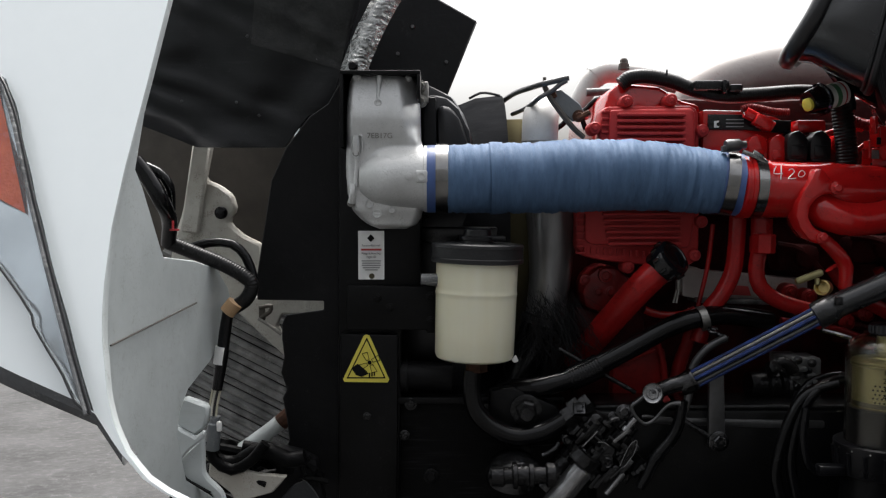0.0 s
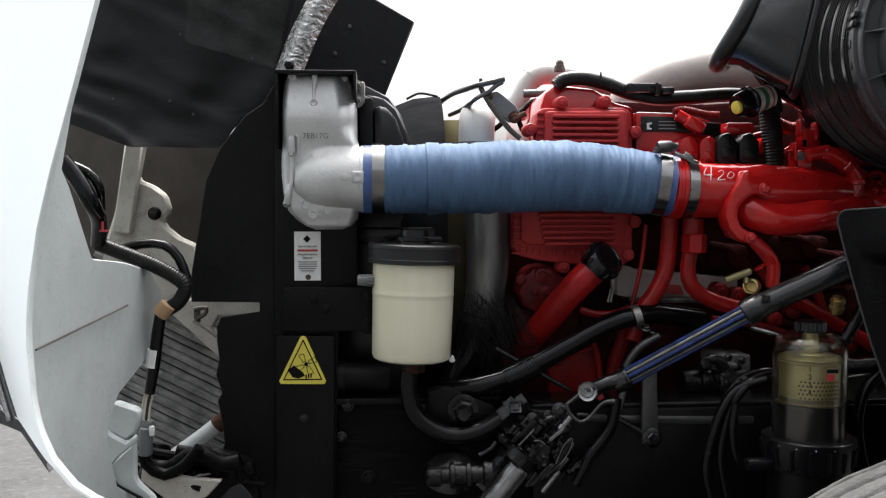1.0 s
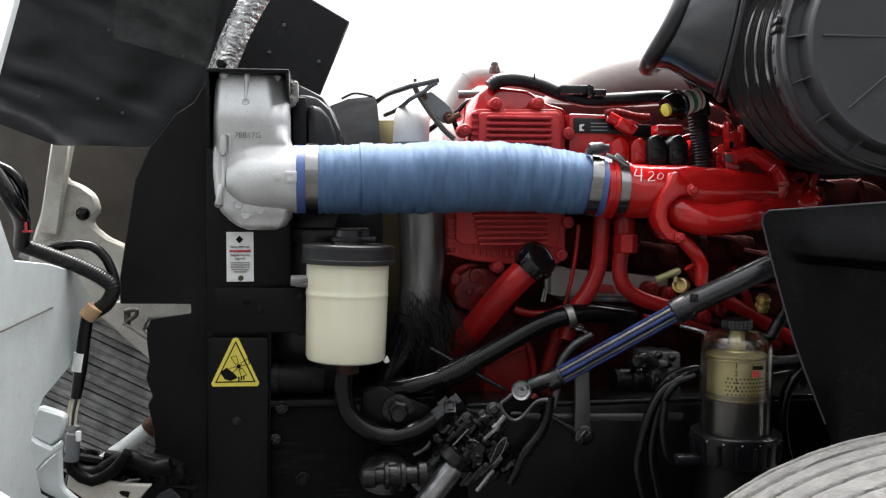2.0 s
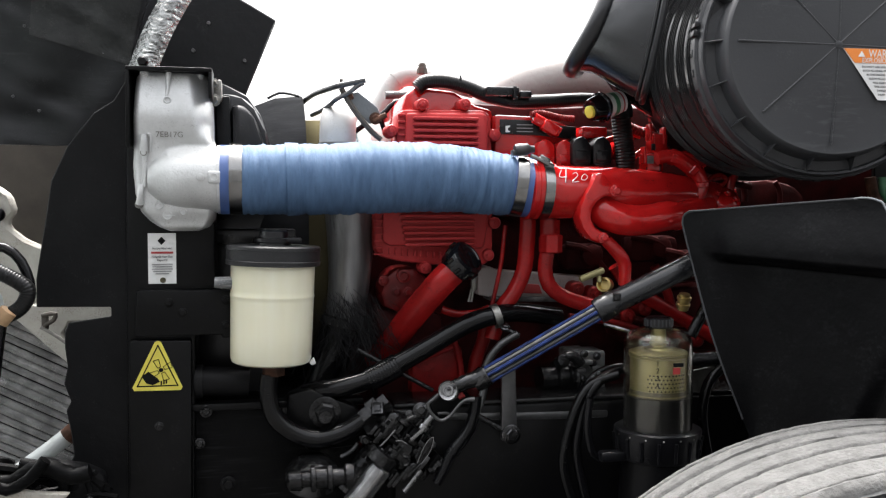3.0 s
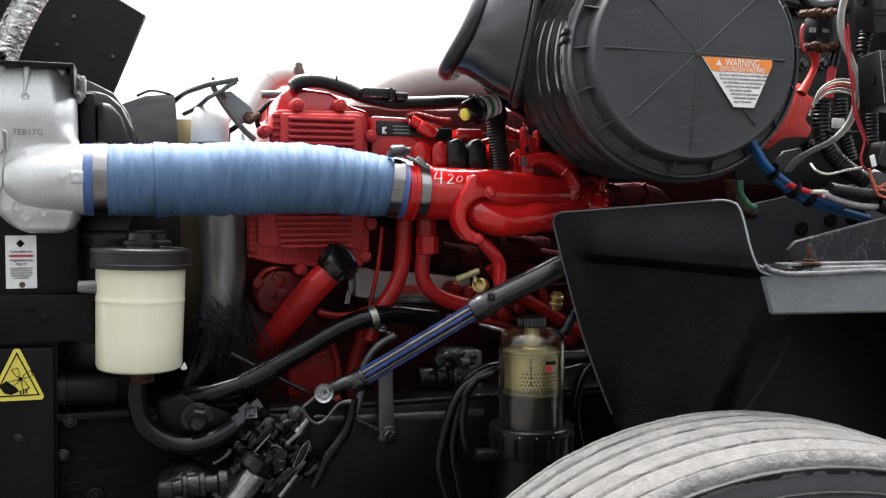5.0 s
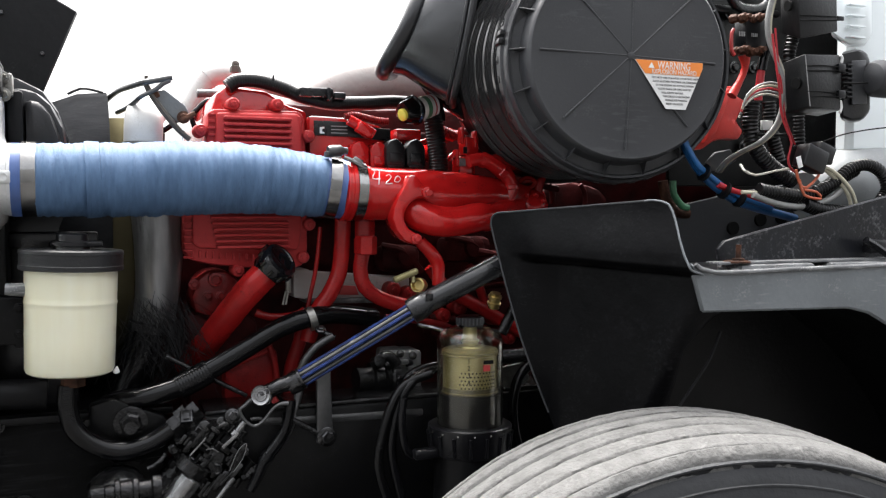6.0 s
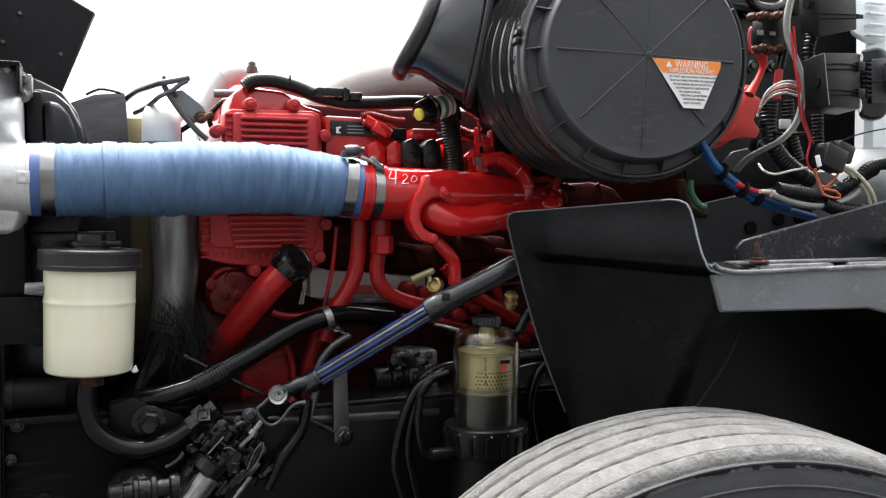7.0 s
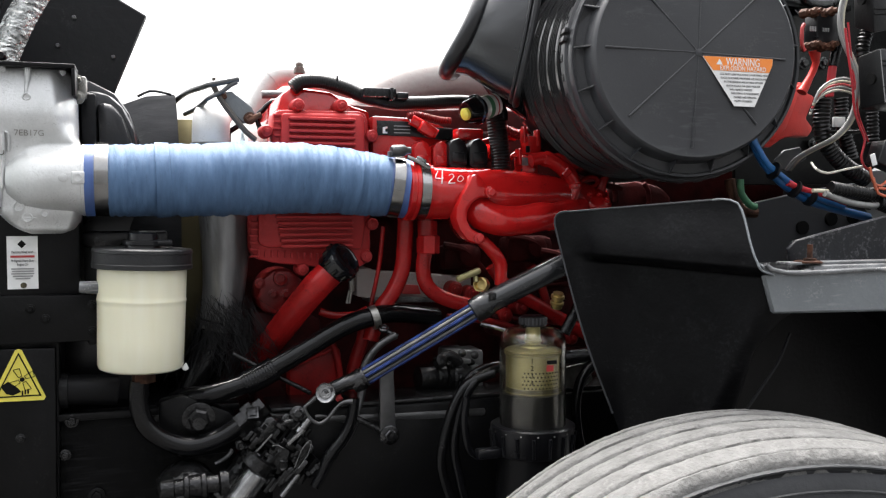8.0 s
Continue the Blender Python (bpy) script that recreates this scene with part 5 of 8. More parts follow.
part("pump_dome", Shape().lathe((0.86, 1.7, 1.307), (-0.05, -0.75, 0.66), [(-0.02, 0.033), (0.008, 0.033), (0.018, 0.030), (0.026, 0.021), (0.030, 0.010), (0.031, 0.001)], 28), M_RED, engine, "glossy red domed cover")
for p in [(0.824, 1.672, 1.321), (0.839, 1.672, 1.329), (0.858, 1.672, 1.329), (0.874, 1.672, 1.318)]:
    part("dome_bolt", Shape().bolt(p, (0, -0.8, 0.6), 0.004), M_RED, engine)
part("rear_casting", Shape().prism([(0.921, 1.345), (0.953, 1.354), (0.985, 1.358), (1.024, 1.351), (1.051, 1.344), (1.071, 1.326), (1.076, 1.268), (0.916, 1.269)], 1.76, 1.84, 0.02), M_MAROON, engine, "dark red rear casting")
part("casting_band", Shape().tube([(0.999, 1.752, 1.352), (1.008, 1.752, 1.339), (1.011, 1.752, 1.319), (1.008, 1.752, 1.3)], 0.005, 10), M_MAROON, engine)
part("casting_band", Shape().tube([(0.927, 1.752, 1.352), (0.936, 1.752, 1.336), (0.937, 1.752, 1.314)], 0.006, 10), M_MAROON, engine)
part("rear_line", Shape().tube([(0.833, 1.72, 1.329), (0.857, 1.72, 1.345), (0.888, 1.72, 1.347), (0.931, 1.72, 1.341)], 0.006, 10), M_MAROON, engine)
# small red pipes
part("pipe", Shape().tube([(0.4942, 1.7, 1.2925), (0.4923, 1.7, 1.241), (0.4862, 1.7, 1.1915), (0.4678, 1.7, 1.1522), (0.4453, 1.7, 1.123), (0.4301, 1.7, 1.074)], 0.0145, 16), M_REDSHADE, engine)
part("pipe", Shape().tube([(0.5294, 1.69, 1.2905), (0.5285, 1.69, 1.2411), (0.5224, 1.69, 1.1966), (0.5298, 1.69, 1.1667), (0.5559, 1.69, 1.1462), (0.6034, 1.69, 1.13), (0.6516, 1.69, 1.1207)], 0.0135, 16), M_REDSHADE, engine)
part("pipe_nut", Shape().lathe((0.5285, 1.69, 1.2391), (0, 0, 1), [(-0.014, 0.017), (0.012, 0.017)], 6).lathe((0.5305, 1.69, 1.2707), (0, 0, 1), [(-0.02, 0.018), (0.01, 0.018)], 20), M_REDSHADE, engine)
part("pipe", Shape().tube([(0.4614, 1.73, 1.2703), (0.4532, 1.73, 1.2001), (0.4377, 1.73, 1.13)], 0.004, 8), M_REDSHADE, engine)
part("pipe", Shape().tube([(0.3438, 1.72, 1.1255), (0.3689, 1.72, 1.1169), (0.4095, 1.72, 1.1168), (0.43, 1.72, 1.1262)], 0.007, 10), M_REDSHADE, engine)
part("pipe_nut", Shape().lathe((0.524, 1.66, 1.2403), (0.02, 0, 1), [(-0.016, 0.016), (-0.014, 0.0185), (0.014, 0.0185), (0.016, 0.016)], 6), M_REDSHADE, engine, "red painted hex nut")
part("oil_filler", Shape().tube([(0.3644, 1.67, 1.2051), (0.3342, 1.67, 1.177), (0.3056, 1.7, 1.1364), (0.2738, 1.75, 1.0822), (0.2423, 1.82, 1.0219)], 0.0245, 24), M_REDSHADE, engine, "red oil filler neck")
d = (Vector((0.3672, 1.665, 1.2111)) - Vector((0.3342, 1.67, 1.177))).normalized()
d = (d + Vector((0, -0.75, 0.0))).normalized()
capo = Vector((0.3618, 1.667, 1.2053))
cap = part("filler_cap", Shape().lathe(capo, d, [(-0.010, 0.028), (0.004, 0.029), (0.006, 0.0325), (0.020, 0.0325), (0.026, 0.030), (0.028, 0.024), (0.026, 0.021), (0.026, 0.004)], 36), M_GLOSS, engine, "black screw cap")
for k in range(10):
    g = k * math.pi / 5
    a = d.orthogonal().normalized()
    w = a * math.cos(g) + d.cross(a) * math.sin(g)
    part("grip", Shape().tube([capo + w * 0.0315 + d * 0.008, capo + w * 0.0315 + d * 0.020], 0.0035, 8), M_GLOSS, cap)
part("brass_valve", Shape().lathe((0.613, 1.63, 1.171), (-0.62, -0.74, 0.1), [(-0.012, 0.0085), (0.002, 0.0085), (0.003, 0.0125), (0.018, 0.0125), (0.0185, 0.0100), (0.010, 0.0080)], 22), M_BRASS, engine, "small brass valve")
part("valve_lever", Shape().box((0.579, 1.612, 1.19), (0.046, 0.012, 0.011), 0.004, Matrix.Rotation(-0.36, 4, "Y")).lathe((0.593, 1.615, 1.187), (0, -0.3, -1), [(0, 0.004), (0.01, 0.004)], 10), M_ELEMENT, engine, "flat dull brass valve lever")
part("brass_fitting", Shape().lathe((0.7392, 1.6, 1.1428), (0, -0.3, 1), [(-0.014, 0.010), (-0.008, 0.010), (-0.007, 0.012), (-0.003, 0.012), (-0.002, 0.010), (0.003, 0.010), (0.004, 0.012), (0.009, 0.012), (0.010, 0.009), (0.014, 0.009)], 16), M_BRASS, engine, "brass fitting")
pump = part("side_pump", Shape().box((0.624, 1.75, 1.006), (0.050, 0.06, 0.075), 0.007).box((0.603, 1.76, 1.019), (0.045, 0.06, 0.05), 0.006), M_CASTGREY, engine, "grimy grey cast pump")
part("pump_barrel", Shape().lathe((0.594, 1.735, 0.994), (-1, -0.1, 0.02), [(0, 0.028), (0.004, 0.030), (0.008, 0.027), (0.012, 0.030), (0.018, 0.030), (0.02, 0.024), (0.034, 0.024), (0.035, 0.030), (0.040, 0.030), (0.042, 0.022), (0.07, 0.022)], 24), M_OILY, pump, "black pump barrel")
part("pump_elbow", Shape().tube([(0.558, 1.71, 1.021), (0.571, 1.71, 1.037), (0.586, 1.71, 1.034), (0.597, 1.71, 1.021)], 0.010, 12).lathe((0.559, 1.7, 1.031), (0.3, -1, 0.4), [(-0.01, 0.012), (0.004, 0.012), (0.006, 0.008)], 8), M_OILY, pump)
for q in [(0.604, 1.713, 1.04), (0.628, 1.713, 1.035), (0.632, 1.713, 1.003), (0.602, 1.713, 0.995), (0.615, 1.713, 0.98), (0.621, 1.713, 1.021)]:
    part("pump_bolt", Shape().bolt(q, (0, -1, 0), 0.0048), M_GEAR, pump)
for q in [(0.611, 1.714, 1.025), (0.626, 1.714, 1.014), (0.598, 1.714, 1.01), (0.617, 1.714, 0.992)]:
    part("pump_lug", Shape().box(q, (0.016, 0.016, 0.009), 0.003), M_CASTGREY, pump)
part("fuel_tube", Shape().tube([(0.654, 1.66, 1.025), (0.624, 1.66, 1.021), (0.602, 1.66, 1.01), (0.586, 1.66, 0.991), (0.573, 1.66, 0.968)], 0.0065, 12), M_RUBBER, pump, "black fuel tube")
for q in [(0.61, 1.652, 1.015), (0.6, 1.652, 1.008), (0.591, 1.652, 0.999), (0.583, 1.652, 0.989)]:
    part("tape_mark", Shape().lathe(q, (0.5, -0.8, 0.3), [(-0.003, 0.004), (0.0012, 0.0035)], 8), M_LIPGREY, pump)
part("oil_pan", Shape().box((0.9, 2.1, 0.74), (1.1, 0.42, 0.3), 0.03), M_BLACK, engine, "black oil pan")

# ==== pipes over the engine ====
cp = thing("coolant_pipe", (0.1936, 1.93, 1.4268), "bright metal coolant pipe elbow above the fan", "pipe")
part("elbow", Shape().tube([(0.167, 1.77, 1.326), (0.168, 1.77, 1.369), (0.169, 1.77, 1.416), (0.171, 1.775, 1.454), (0.181, 1.84, 1.47), (0.195, 1.93, 1.486)], 0.0, 28, radii=[0.031, 0.031, 0.0315, 0.0315, 0.031, 0.030]), M_PIPE, cp)
part("upper_pipe", Shape().tube([(0.263, 2.02, 1.485), (0.276, 2.02, 1.512), (0.289, 2.02, 1.537), (0.302, 2.02, 1.557), (0.317, 2.02, 1.568), (0.336, 2.02, 1.572), (0.369, 2.02, 1.569), (0.414, 2.02, 1.562), (0.472, 2.02, 1.549)], 0.0, 28, radii=[0.0195, 0.020, 0.021, 0.022, 0.0225, 0.022, 0.021, 0.021, 0.021]), M_PIPE, cp)
part("pipe_weld", Shape().band((0.307, 2.02, 1.562), (0.75, 0, 0.66), 0.0228, 0.004, 0.0008), M_PIPE, cp)
part("band", Shape().band((0.169, 1.77, 1.412), (0, 0, 1), 0.0318, 0.005, 0.0012), M_ZINC, cp)
part("pipe_bolt", Shape().lathe((0.3543, 1.97, 1.5804), (0, 0, 1), [(-0.012, 0.011), (0.000, 0.010), (0.001, 0.008), (0.006, 0.008), (0.010, 0.005)], 6), M_BROWN, cp, "rusty bolt")
part("stay", Shape().plate([(0.177, 1.73, 1.496), (0.201, 1.73, 1.5), (0.234, 1.73, 1.474), (0.24, 1.73, 1.462), (0.234, 1.73, 1.449), (0.221, 1.73, 1.445), (0.202, 1.73, 1.463)], (0, 0.006, 0)), M_LEDGE, cp, "grey bracket")
part("stay_bolt", Shape().bolt((0.23, 1.725, 1.454), (0, -1, 0), 0.007).tube([(0.226, 1.72, 1.448), (0.238, 1.72, 1.455), (0.248, 1.72, 1.46)], 0.005, 8), M_RUST, cp, "rusty bolt")
ex = thing("exhaust_pipe", (0.6196, 2.12, 1.5598), "large heat-stained turbo pipe over the engine", "pipe")
part("pipe", Shape().tube([(0.4835, 2.1, 1.4804), (0.5328, 2.1, 1.5312), (0.6012, 2.1, 1.5689), (0.6958, 2.1, 1.5901), (0.7906, 2.1, 1.5948), (0.9213, 2.1, 1.5865), (1.0882, 2.1, 1.557)], 0.0, 36, radii=[0.045, 0.048, 0.050, 0.052, 0.054, 0.055, 0.055]), M_HEATED, ex)

hz = thing("cable_clip", (0.1983, 1.9, 1.5305), "black cable clip with rusty bracket and leads", "bracket")
part("arm", Shape().tube([(0.172, 1.725, 1.504), (0.182, 1.725, 1.485), (0.196, 1.725, 1.465), (0.21, 1.725, 1.447), (0.224, 1.725, 1.431), (0.24, 1.725, 1.418)], 0.0048, 8).tube([(0.172, 1.725, 1.504), (0.172, 1.725, 1.519)], 0.003, 8), M_BROWN, hz)
part("lead", Shape().tube([(0.111, 2.1, 1.509), (0.125, 2.02, 1.516), (0.137, 1.9, 1.515), (0.154, 1.78, 1.509), (0.171, 1.72, 1.508), (0.191, 1.72, 1.513), (0.212, 1.72, 1.518)], 0.0052, 10), M_DARKPIPE, hz)
part("lead", Shape().tube([(0.135, 1.95, 1.48), (0.144, 1.85, 1.477), (0.153, 1.76, 1.477), (0.163, 1.72, 1.484), (0.173, 1.72, 1.49), (0.186, 1.72, 1.497), (0.198, 1.72, 1.507), (0.209, 1.72, 1.513)], 0.0040, 10), M_DARKPIPE, hz)
part("lead", Shape().tube([(0.273, 1.92, 1.448), (0.264, 1.92, 1.476), (0.275, 1.92, 1.488), (0.291, 1.92, 1.504), (0.321, 1.92, 1.513)], 0.005, 10), M_RUBBER, hz)
part("lead", Shape().tube([(0.212, 1.92, 1.446), (0.228, 1.92, 1.457), (0.236, 1.92, 1.466)], 0.005, 10).tube([(0.212, 1.92, 1.442), (0.211, 1.92, 1.425)], 0.005, 10), M_RUBBER, hz)
part("lead", Shape().tube([(0.278, 1.95, 1.522), (0.306, 1.95, 1.523), (0.33, 1.95, 1.524)], 0.008, 10), M_CASTGREY, hz)
part("rusty_tab", Shape().plate([(0.177, 1.722, 1.495), (0.189, 1.722, 1.498), (0.194, 1.722, 1.487), (0.184, 1.722, 1.481)], (0, 0.006, 0)), M_RUST, hz)

loom = thing("engine_loom", (0.3872, 1.76, 1.5117), "black corrugated wiring loom along the engine top", "cable loom")
part("conduit", Shape().tube([(0.3071, 1.76, 1.5117), (0.3236, 1.76, 1.5233), (0.3577, 1.76, 1.5253), (0.3969, 1.76, 1.5165), (0.4361, 1.76, 1.502), (0.4851, 1.76, 1.4923), (0.5437, 1.76, 1.4942), (0.6218, 1.76, 1.499), (0.6805, 1.76, 1.4922)], 0.0125, 16, ridge=0.00025, pitch=0.0042), M_CONDUIT, loom)
part("connector", Shape().box((0.457, 1.745, 1.5068), (0.060, 0.03, 0.016), 0.003).box((0.4996, 1.745, 1.5029), (0.022, 0.025, 0.012), 0.003), M_PLASTIC, loom, "black connector block")
part("tie", Shape().box((0.4774, 1.742, 1.5045), (0.006, 0.034, 0.022), 0.001), M_PLASTIC, loom, "cable tie")
part("tie", Shape().box((0.3845, 1.75, 1.5248), (0.003, 0.003, 0.022), 0.0005), M_PLASTIC, loom, "cable tie")

# ==== reservoir ====
res = thing("fluid_reservoir", (0.0518, 1.645, 1.0452), "cream plastic fluid reservoir with a black screw lid", "reservoir")
up = Vector((0.03, 0, 1)).normalized()
base = Vector((0.0507, 1.64, 1.0543))
part("tank", Shape().lathe(base, up, [(0.0, 0.048), (0.001, 0.056), (0.004, 0.0615), (0.010, 0.0638), (0.05, 0.0645), (0.100, 0.0653), (0.1055, 0.0654), (0.1075, 0.0662), (0.1100, 0.0662), (0.1120, 0.0655), (0.118, 0.0655), (0.161, 0.066)], 56), M_CREAM, res, "cream translucent tank")
part("lid", Shape().lathe(base + up * 0.161, up, [(-0.004, 0.0725), (-0.003, 0.0742), (0.003, 0.0745), (0.004, 0.0735), (0.020, 0.0735), (0.0205, 0.0745), (0.025, 0.074), (0.027, 0.072), (0.0275, 0.03), (0.024, 0.0285)], 56), M_LIDBLACK, res, "dark lid")
part("vent", Shape().lathe(base + up * 0.186, up, [(0, 0.027), (0.006, 0.026), (0.007, 0.030), (0.013, 0.030), (0.014, 0.023), (0.024, 0.022), (0.026, 0.019)], 24).box(base + up * 0.196 + Vector((0.018, -0.006, 0)), (0.050, 0.03, 0.008), 0.002), M_PLASTIC, res, "black vent")
part("inlet", Shape().tube([(-0.0068, 1.63, 1.1836), (-0.024, 1.63, 1.1845), (-0.0349, 1.63, 1.1854)], 0.0085, 14, radii=[0.0105, 0.0095, 0.0085]), M_LEDGETOP, res, "short grey inlet stub")
part("drip_tab", Shape().plate([(0.1103, 1.63, 1.0542), (0.1176, 1.63, 1.0633), (0.1222, 1.63, 1.0523), (0.1149, 1.63, 1.0496)], (0, 0.004, 0)), M_LABEL, res)
part("strap_bracket", Shape().prism([(-0.1589, 1.1702), (-0.0109, 1.1683), (-0.0109, 1.0896), (-0.027, 1.0896), (-0.027, 1.0953), (-0.1621, 1.0954)], 1.685, 1.70, 0.003), M_BLACK, res, "black mounting bracket")
for p in [(-0.0203, 1.685, 1.1518), (-0.0203, 1.685, 1.1111), (-0.1087, 1.685, 1.149), (-0.088, 1.685, 1.1329)]:
    part("bolt", Shape().bolt(p, (0, -1, 0), 0.005), M_BLACK, res)
part("outlet", Shape().lathe(base + Vector((0.004, 0, -0.02)), (0, 0, 1), [(0, 0.018), (0.012, 0.018), (0.022, 0.02)], 6), M_RUST, res, "rusty outlet nut")
sh = thing("return_hose", (0.0517, 1.64, 0.9767), "black ribbed rubber hose below the reservoir", "hose")
part("hose", Shape().tube([(0.048, 1.64, 1.0368), (0.0462, 1.64, 1.0045), (0.0563, 1.64, 0.9675), (0.0839, 1.64, 0.9415), (0.1207, 1.64, 0.9285), (0.162, 1.64, 0.9359), (0.1941, 1.64, 0.9526), (0.2096, 1.64, 0.9637)], 0.0150, 18, ridge=0.00008, pitch=0.003), M_RUBBER, sh)
part("coupling", Shape().lathe((0.2136, 1.63, 0.9697), (0.8, 0, 0.6), [(-0.02, 0.019), (-0.005, 0.019), (-0.004, 0.024), (0.014, 0.024), (0.016, 0.017), (0.03, 0.017)], 6), M_OILY, sh, "oily hex coupling")

# ==== coolant hose, stay bar ====
ch = thing("coolant_hose", (0.3213, 1.68, 1.0804), "black rubber hose with a clamp across the engine", "hose")
part("hose", Shape().tube([(0.0688, 1.74, 0.955), (0.1126, 1.7, 0.9919), (0.1596, 1.68, 1.0012), (0.2158, 1.68, 1.0157), (0.2634, 1.68, 1.0394), (0.3213, 1.68, 1.0708), (0.3802, 1.68, 1.1027), (0.425, 1.68, 1.116), (0.4761, 1.7, 1.1192), (0.5622, 1.74, 1.1052)], 0.0168, 18), M_RUBBER, ch)
part("sleeve", Shape().tube([(0.211, 1.68, 1.0131), (0.2395, 1.68, 1.0261), (0.2614, 1.68, 1.0376)], 0.0205, 18, ridge=0.0004, pitch=0.005), M_RUBBER, ch)
part("clip", Shape().band((0.432, 1.68, 1.1158), (1, 0, 0.3), 0.0182, 0.012, 0.0024), M_ZINC, ch, "steel clip")
part("clip_foot", Shape().tube([(0.4368, 1.675, 1.1046), (0.4468, 1.675, 1.0945), (0.4711, 1.675, 1.082)], 0.0045, 8).bolt((0.4428, 1.66, 1.0985), (0, -0.6, 1), 0.006), M_GEAR, ch)
part("wire_stay", Shape().tube([(0.1936, 1.69, 1.0644), (0.2552, 1.69, 1.0285), (0.323, 1.69, 0.9896)], 0.004, 8), M_OILY, ch)
lp = thing("curved_pipe", (0.415, 1.66, 1.0318), "thin curved bare metal pipe", "pipe")
part("pipe", Shape().tube([(0.4648, 1.66, 1.0862), (0.4348, 1.66, 1.0698), (0.4101, 1.66, 1.0369), (0.4051, 1.66, 0.9936), (0.3808, 1.64, 0.9319), (0.3476, 1.62, 0.9011)], 0.0065, 12), M_DARKPIPE, lp)
st = thing("strap_bracket", (0.441, 1.62, 0.9237), "black flat steel strap with a bolt", "bracket")
part("strap", Shape().prism([(0.4263, 1.0477), (0.4496, 1.0467), (0.4537, 0.9134), (0.4264, 0.9151)], 1.62, 1.63, 0.002), M_DARKPIPE, st)
part("bolt", Shape().bolt((0.442, 1.62, 0.9256), (0, -1, 0), 0.011), M_GEAR, st)
part("rod", Shape().tube([(0.3697, 1.625, 0.9663), (0.4063, 1.625, 0.9454), (0.4355, 1.625, 0.9276)], 0.005, 8), M_OILY, st)

# ==== frame rail, axle, cross parts ====
rail = thing("frame_rail", (0.6, 1.66, 0.62), "black steel chassis rail under the engine", "chassis rail")
part("rail", Shape().box((1.3, 1.69, 0.86), (2.1, 0.09, 0.22), 0.008), M_BLACK, rail)
part("rail_top", Shape().box((1.3, 1.70, 0.973), (2.1, 0.10, 0.008), 0.003), M_OILY, rail)
# Lighter metal here puts the rail's highlight line into the colour.
part("rail_edge", Shape().prism([(0.2203, 0.9705), (0.3716, 0.9587), (0.5151, 0.9549), (0.6231, 0.9532), (0.6231, 0.9393), (0.5151, 0.9403), (0.3716, 0.9453), (0.2203, 0.9612)], 1.642, 1.66, 0.006), M_DARKPIPE, rail, "rounded rail edge with a highlight in its colour")
rail2 = thing("frame_rail", (0.6, 2.55, 0.62), "black steel chassis rail on the far side", "chassis rail")
part("rail", Shape().box((0.9, 2.58, 0.86), (2.9, 0.09, 0.24), 0.008), M_BLACK, rail2)
axle = thing("front_axle", (1.02, 2.0, 0.5), "black front axle beam with its steer wheel", "axle")
part("beam", Shape().box((1.0, 1.85, 0.50), (0.12, 1.5, 0.12), 0.02), M_BLACK, axle)
cm = thing("crossmember", (0.05, 2.1, 0.5), "black front crossmember below the radiator", "crossmember")
part("beam", Shape().box((0.02, 2.15, 0.76), (0.36, 0.86, 0.44), 0.02), M_DEEP, cm)
part("flange", Shape().box((0.02, 1.712, 0.974), (0.37, 0.03, 0.012), 0.003), M_BLACK, cm, "folded top flange")
part("gusset", Shape().plate([(0.08, 1.715, 0.97), (0.19, 1.715, 0.97), (0.19, 1.715, 0.80)], (0, -0.012, 0)), M_BLACK, cm)
for q in ((-0.12, 1.718, 0.86), (-0.02, 1.718, 0.84), (0.10, 1.703, 0.93), (0.15, 1.703, 0.90)):
    part("bolt", Shape().bolt(q, (0, -1, 0), 0.009), M_BLACK, cm)
fw = thing("far_splash_panel", (0.7, 2.78, 0.3), "black splash panel on the far side", "fender")
part("panel", Shape().box((0.75, 2.80, 0.75), (2.1, 0.02, 1.0), 0.005), M_BLACK, fw)

# ==== steering shaft and gear ====
shaft = thing("steering_shaft", (0.3314, 1.6, 1.0079), "steering shaft with blue flutes and black sleeve", "steering shaft")
A, B, D = Vector((0.3893, 1.595, 1.0274)), Vector((0.5932, 1.545, 1.1508)), Vector((0.8426, 1.49, 1.2776))
ax = (B - A).normalized()
part("core", Shape().tube([A, B], 0.0115, 16), M_OILY, shaft, "greasy shaft core")
side_a = ax.orthogonal().normalized()
for k in range(10):
    g = k * math.pi / 5 + 0.2
    w = (side_a * math.cos(g) + ax.cross(side_a) * math.sin(g)) * 0.0122
    part("flute", Shape().tube([A + w + ax * 0.004, B + w - ax * 0.004], 0.0032 if k % 2 else 0.0026, 8), M_BLUEPAINT if k % 2 else (M_ZINC if k % 4 else M_DARKPIPE), shaft)
part("sleeve", Shape().lathe(B, D - B, [(-0.028, 0.0165), (-0.026, 0.0195), (0.0, 0.0195), (0.002, 0.0185), ((D - B).length, 0.0188)], 28), M_SLEEVE, shaft, "satin black sleeve")
part("sleeve_collar", Shape().lathe(B - ax * 0.026, ax, [(-0.008, 0.014), (-0.006, 0.0205), (0.004, 0.0212), (0.022, 0.0205), (0.024, 0.019)], 24), M_SLEEVE, shaft, "black collar")
part("sleeve_tab", Shape().box(B + Vector((-0.004, -0.018, 0.010)), (0.012, 0.008, 0.012), 0.002), M_OILY, shaft)
ear = Shape().lathe(A - ax * 0.012, ax, [(-0.006, 0.016), (0.004, 0.018), (0.014, 0.018), (0.016, 0.014)], 20)
J = Vector((0.3314, 1.6, 1.007))
ear.tube([J, J.lerp(A, 0.5) + Vector((0, -0.004, 0.004)), A], 0, 14, radii=[0.012, 0.0125, 0.014])
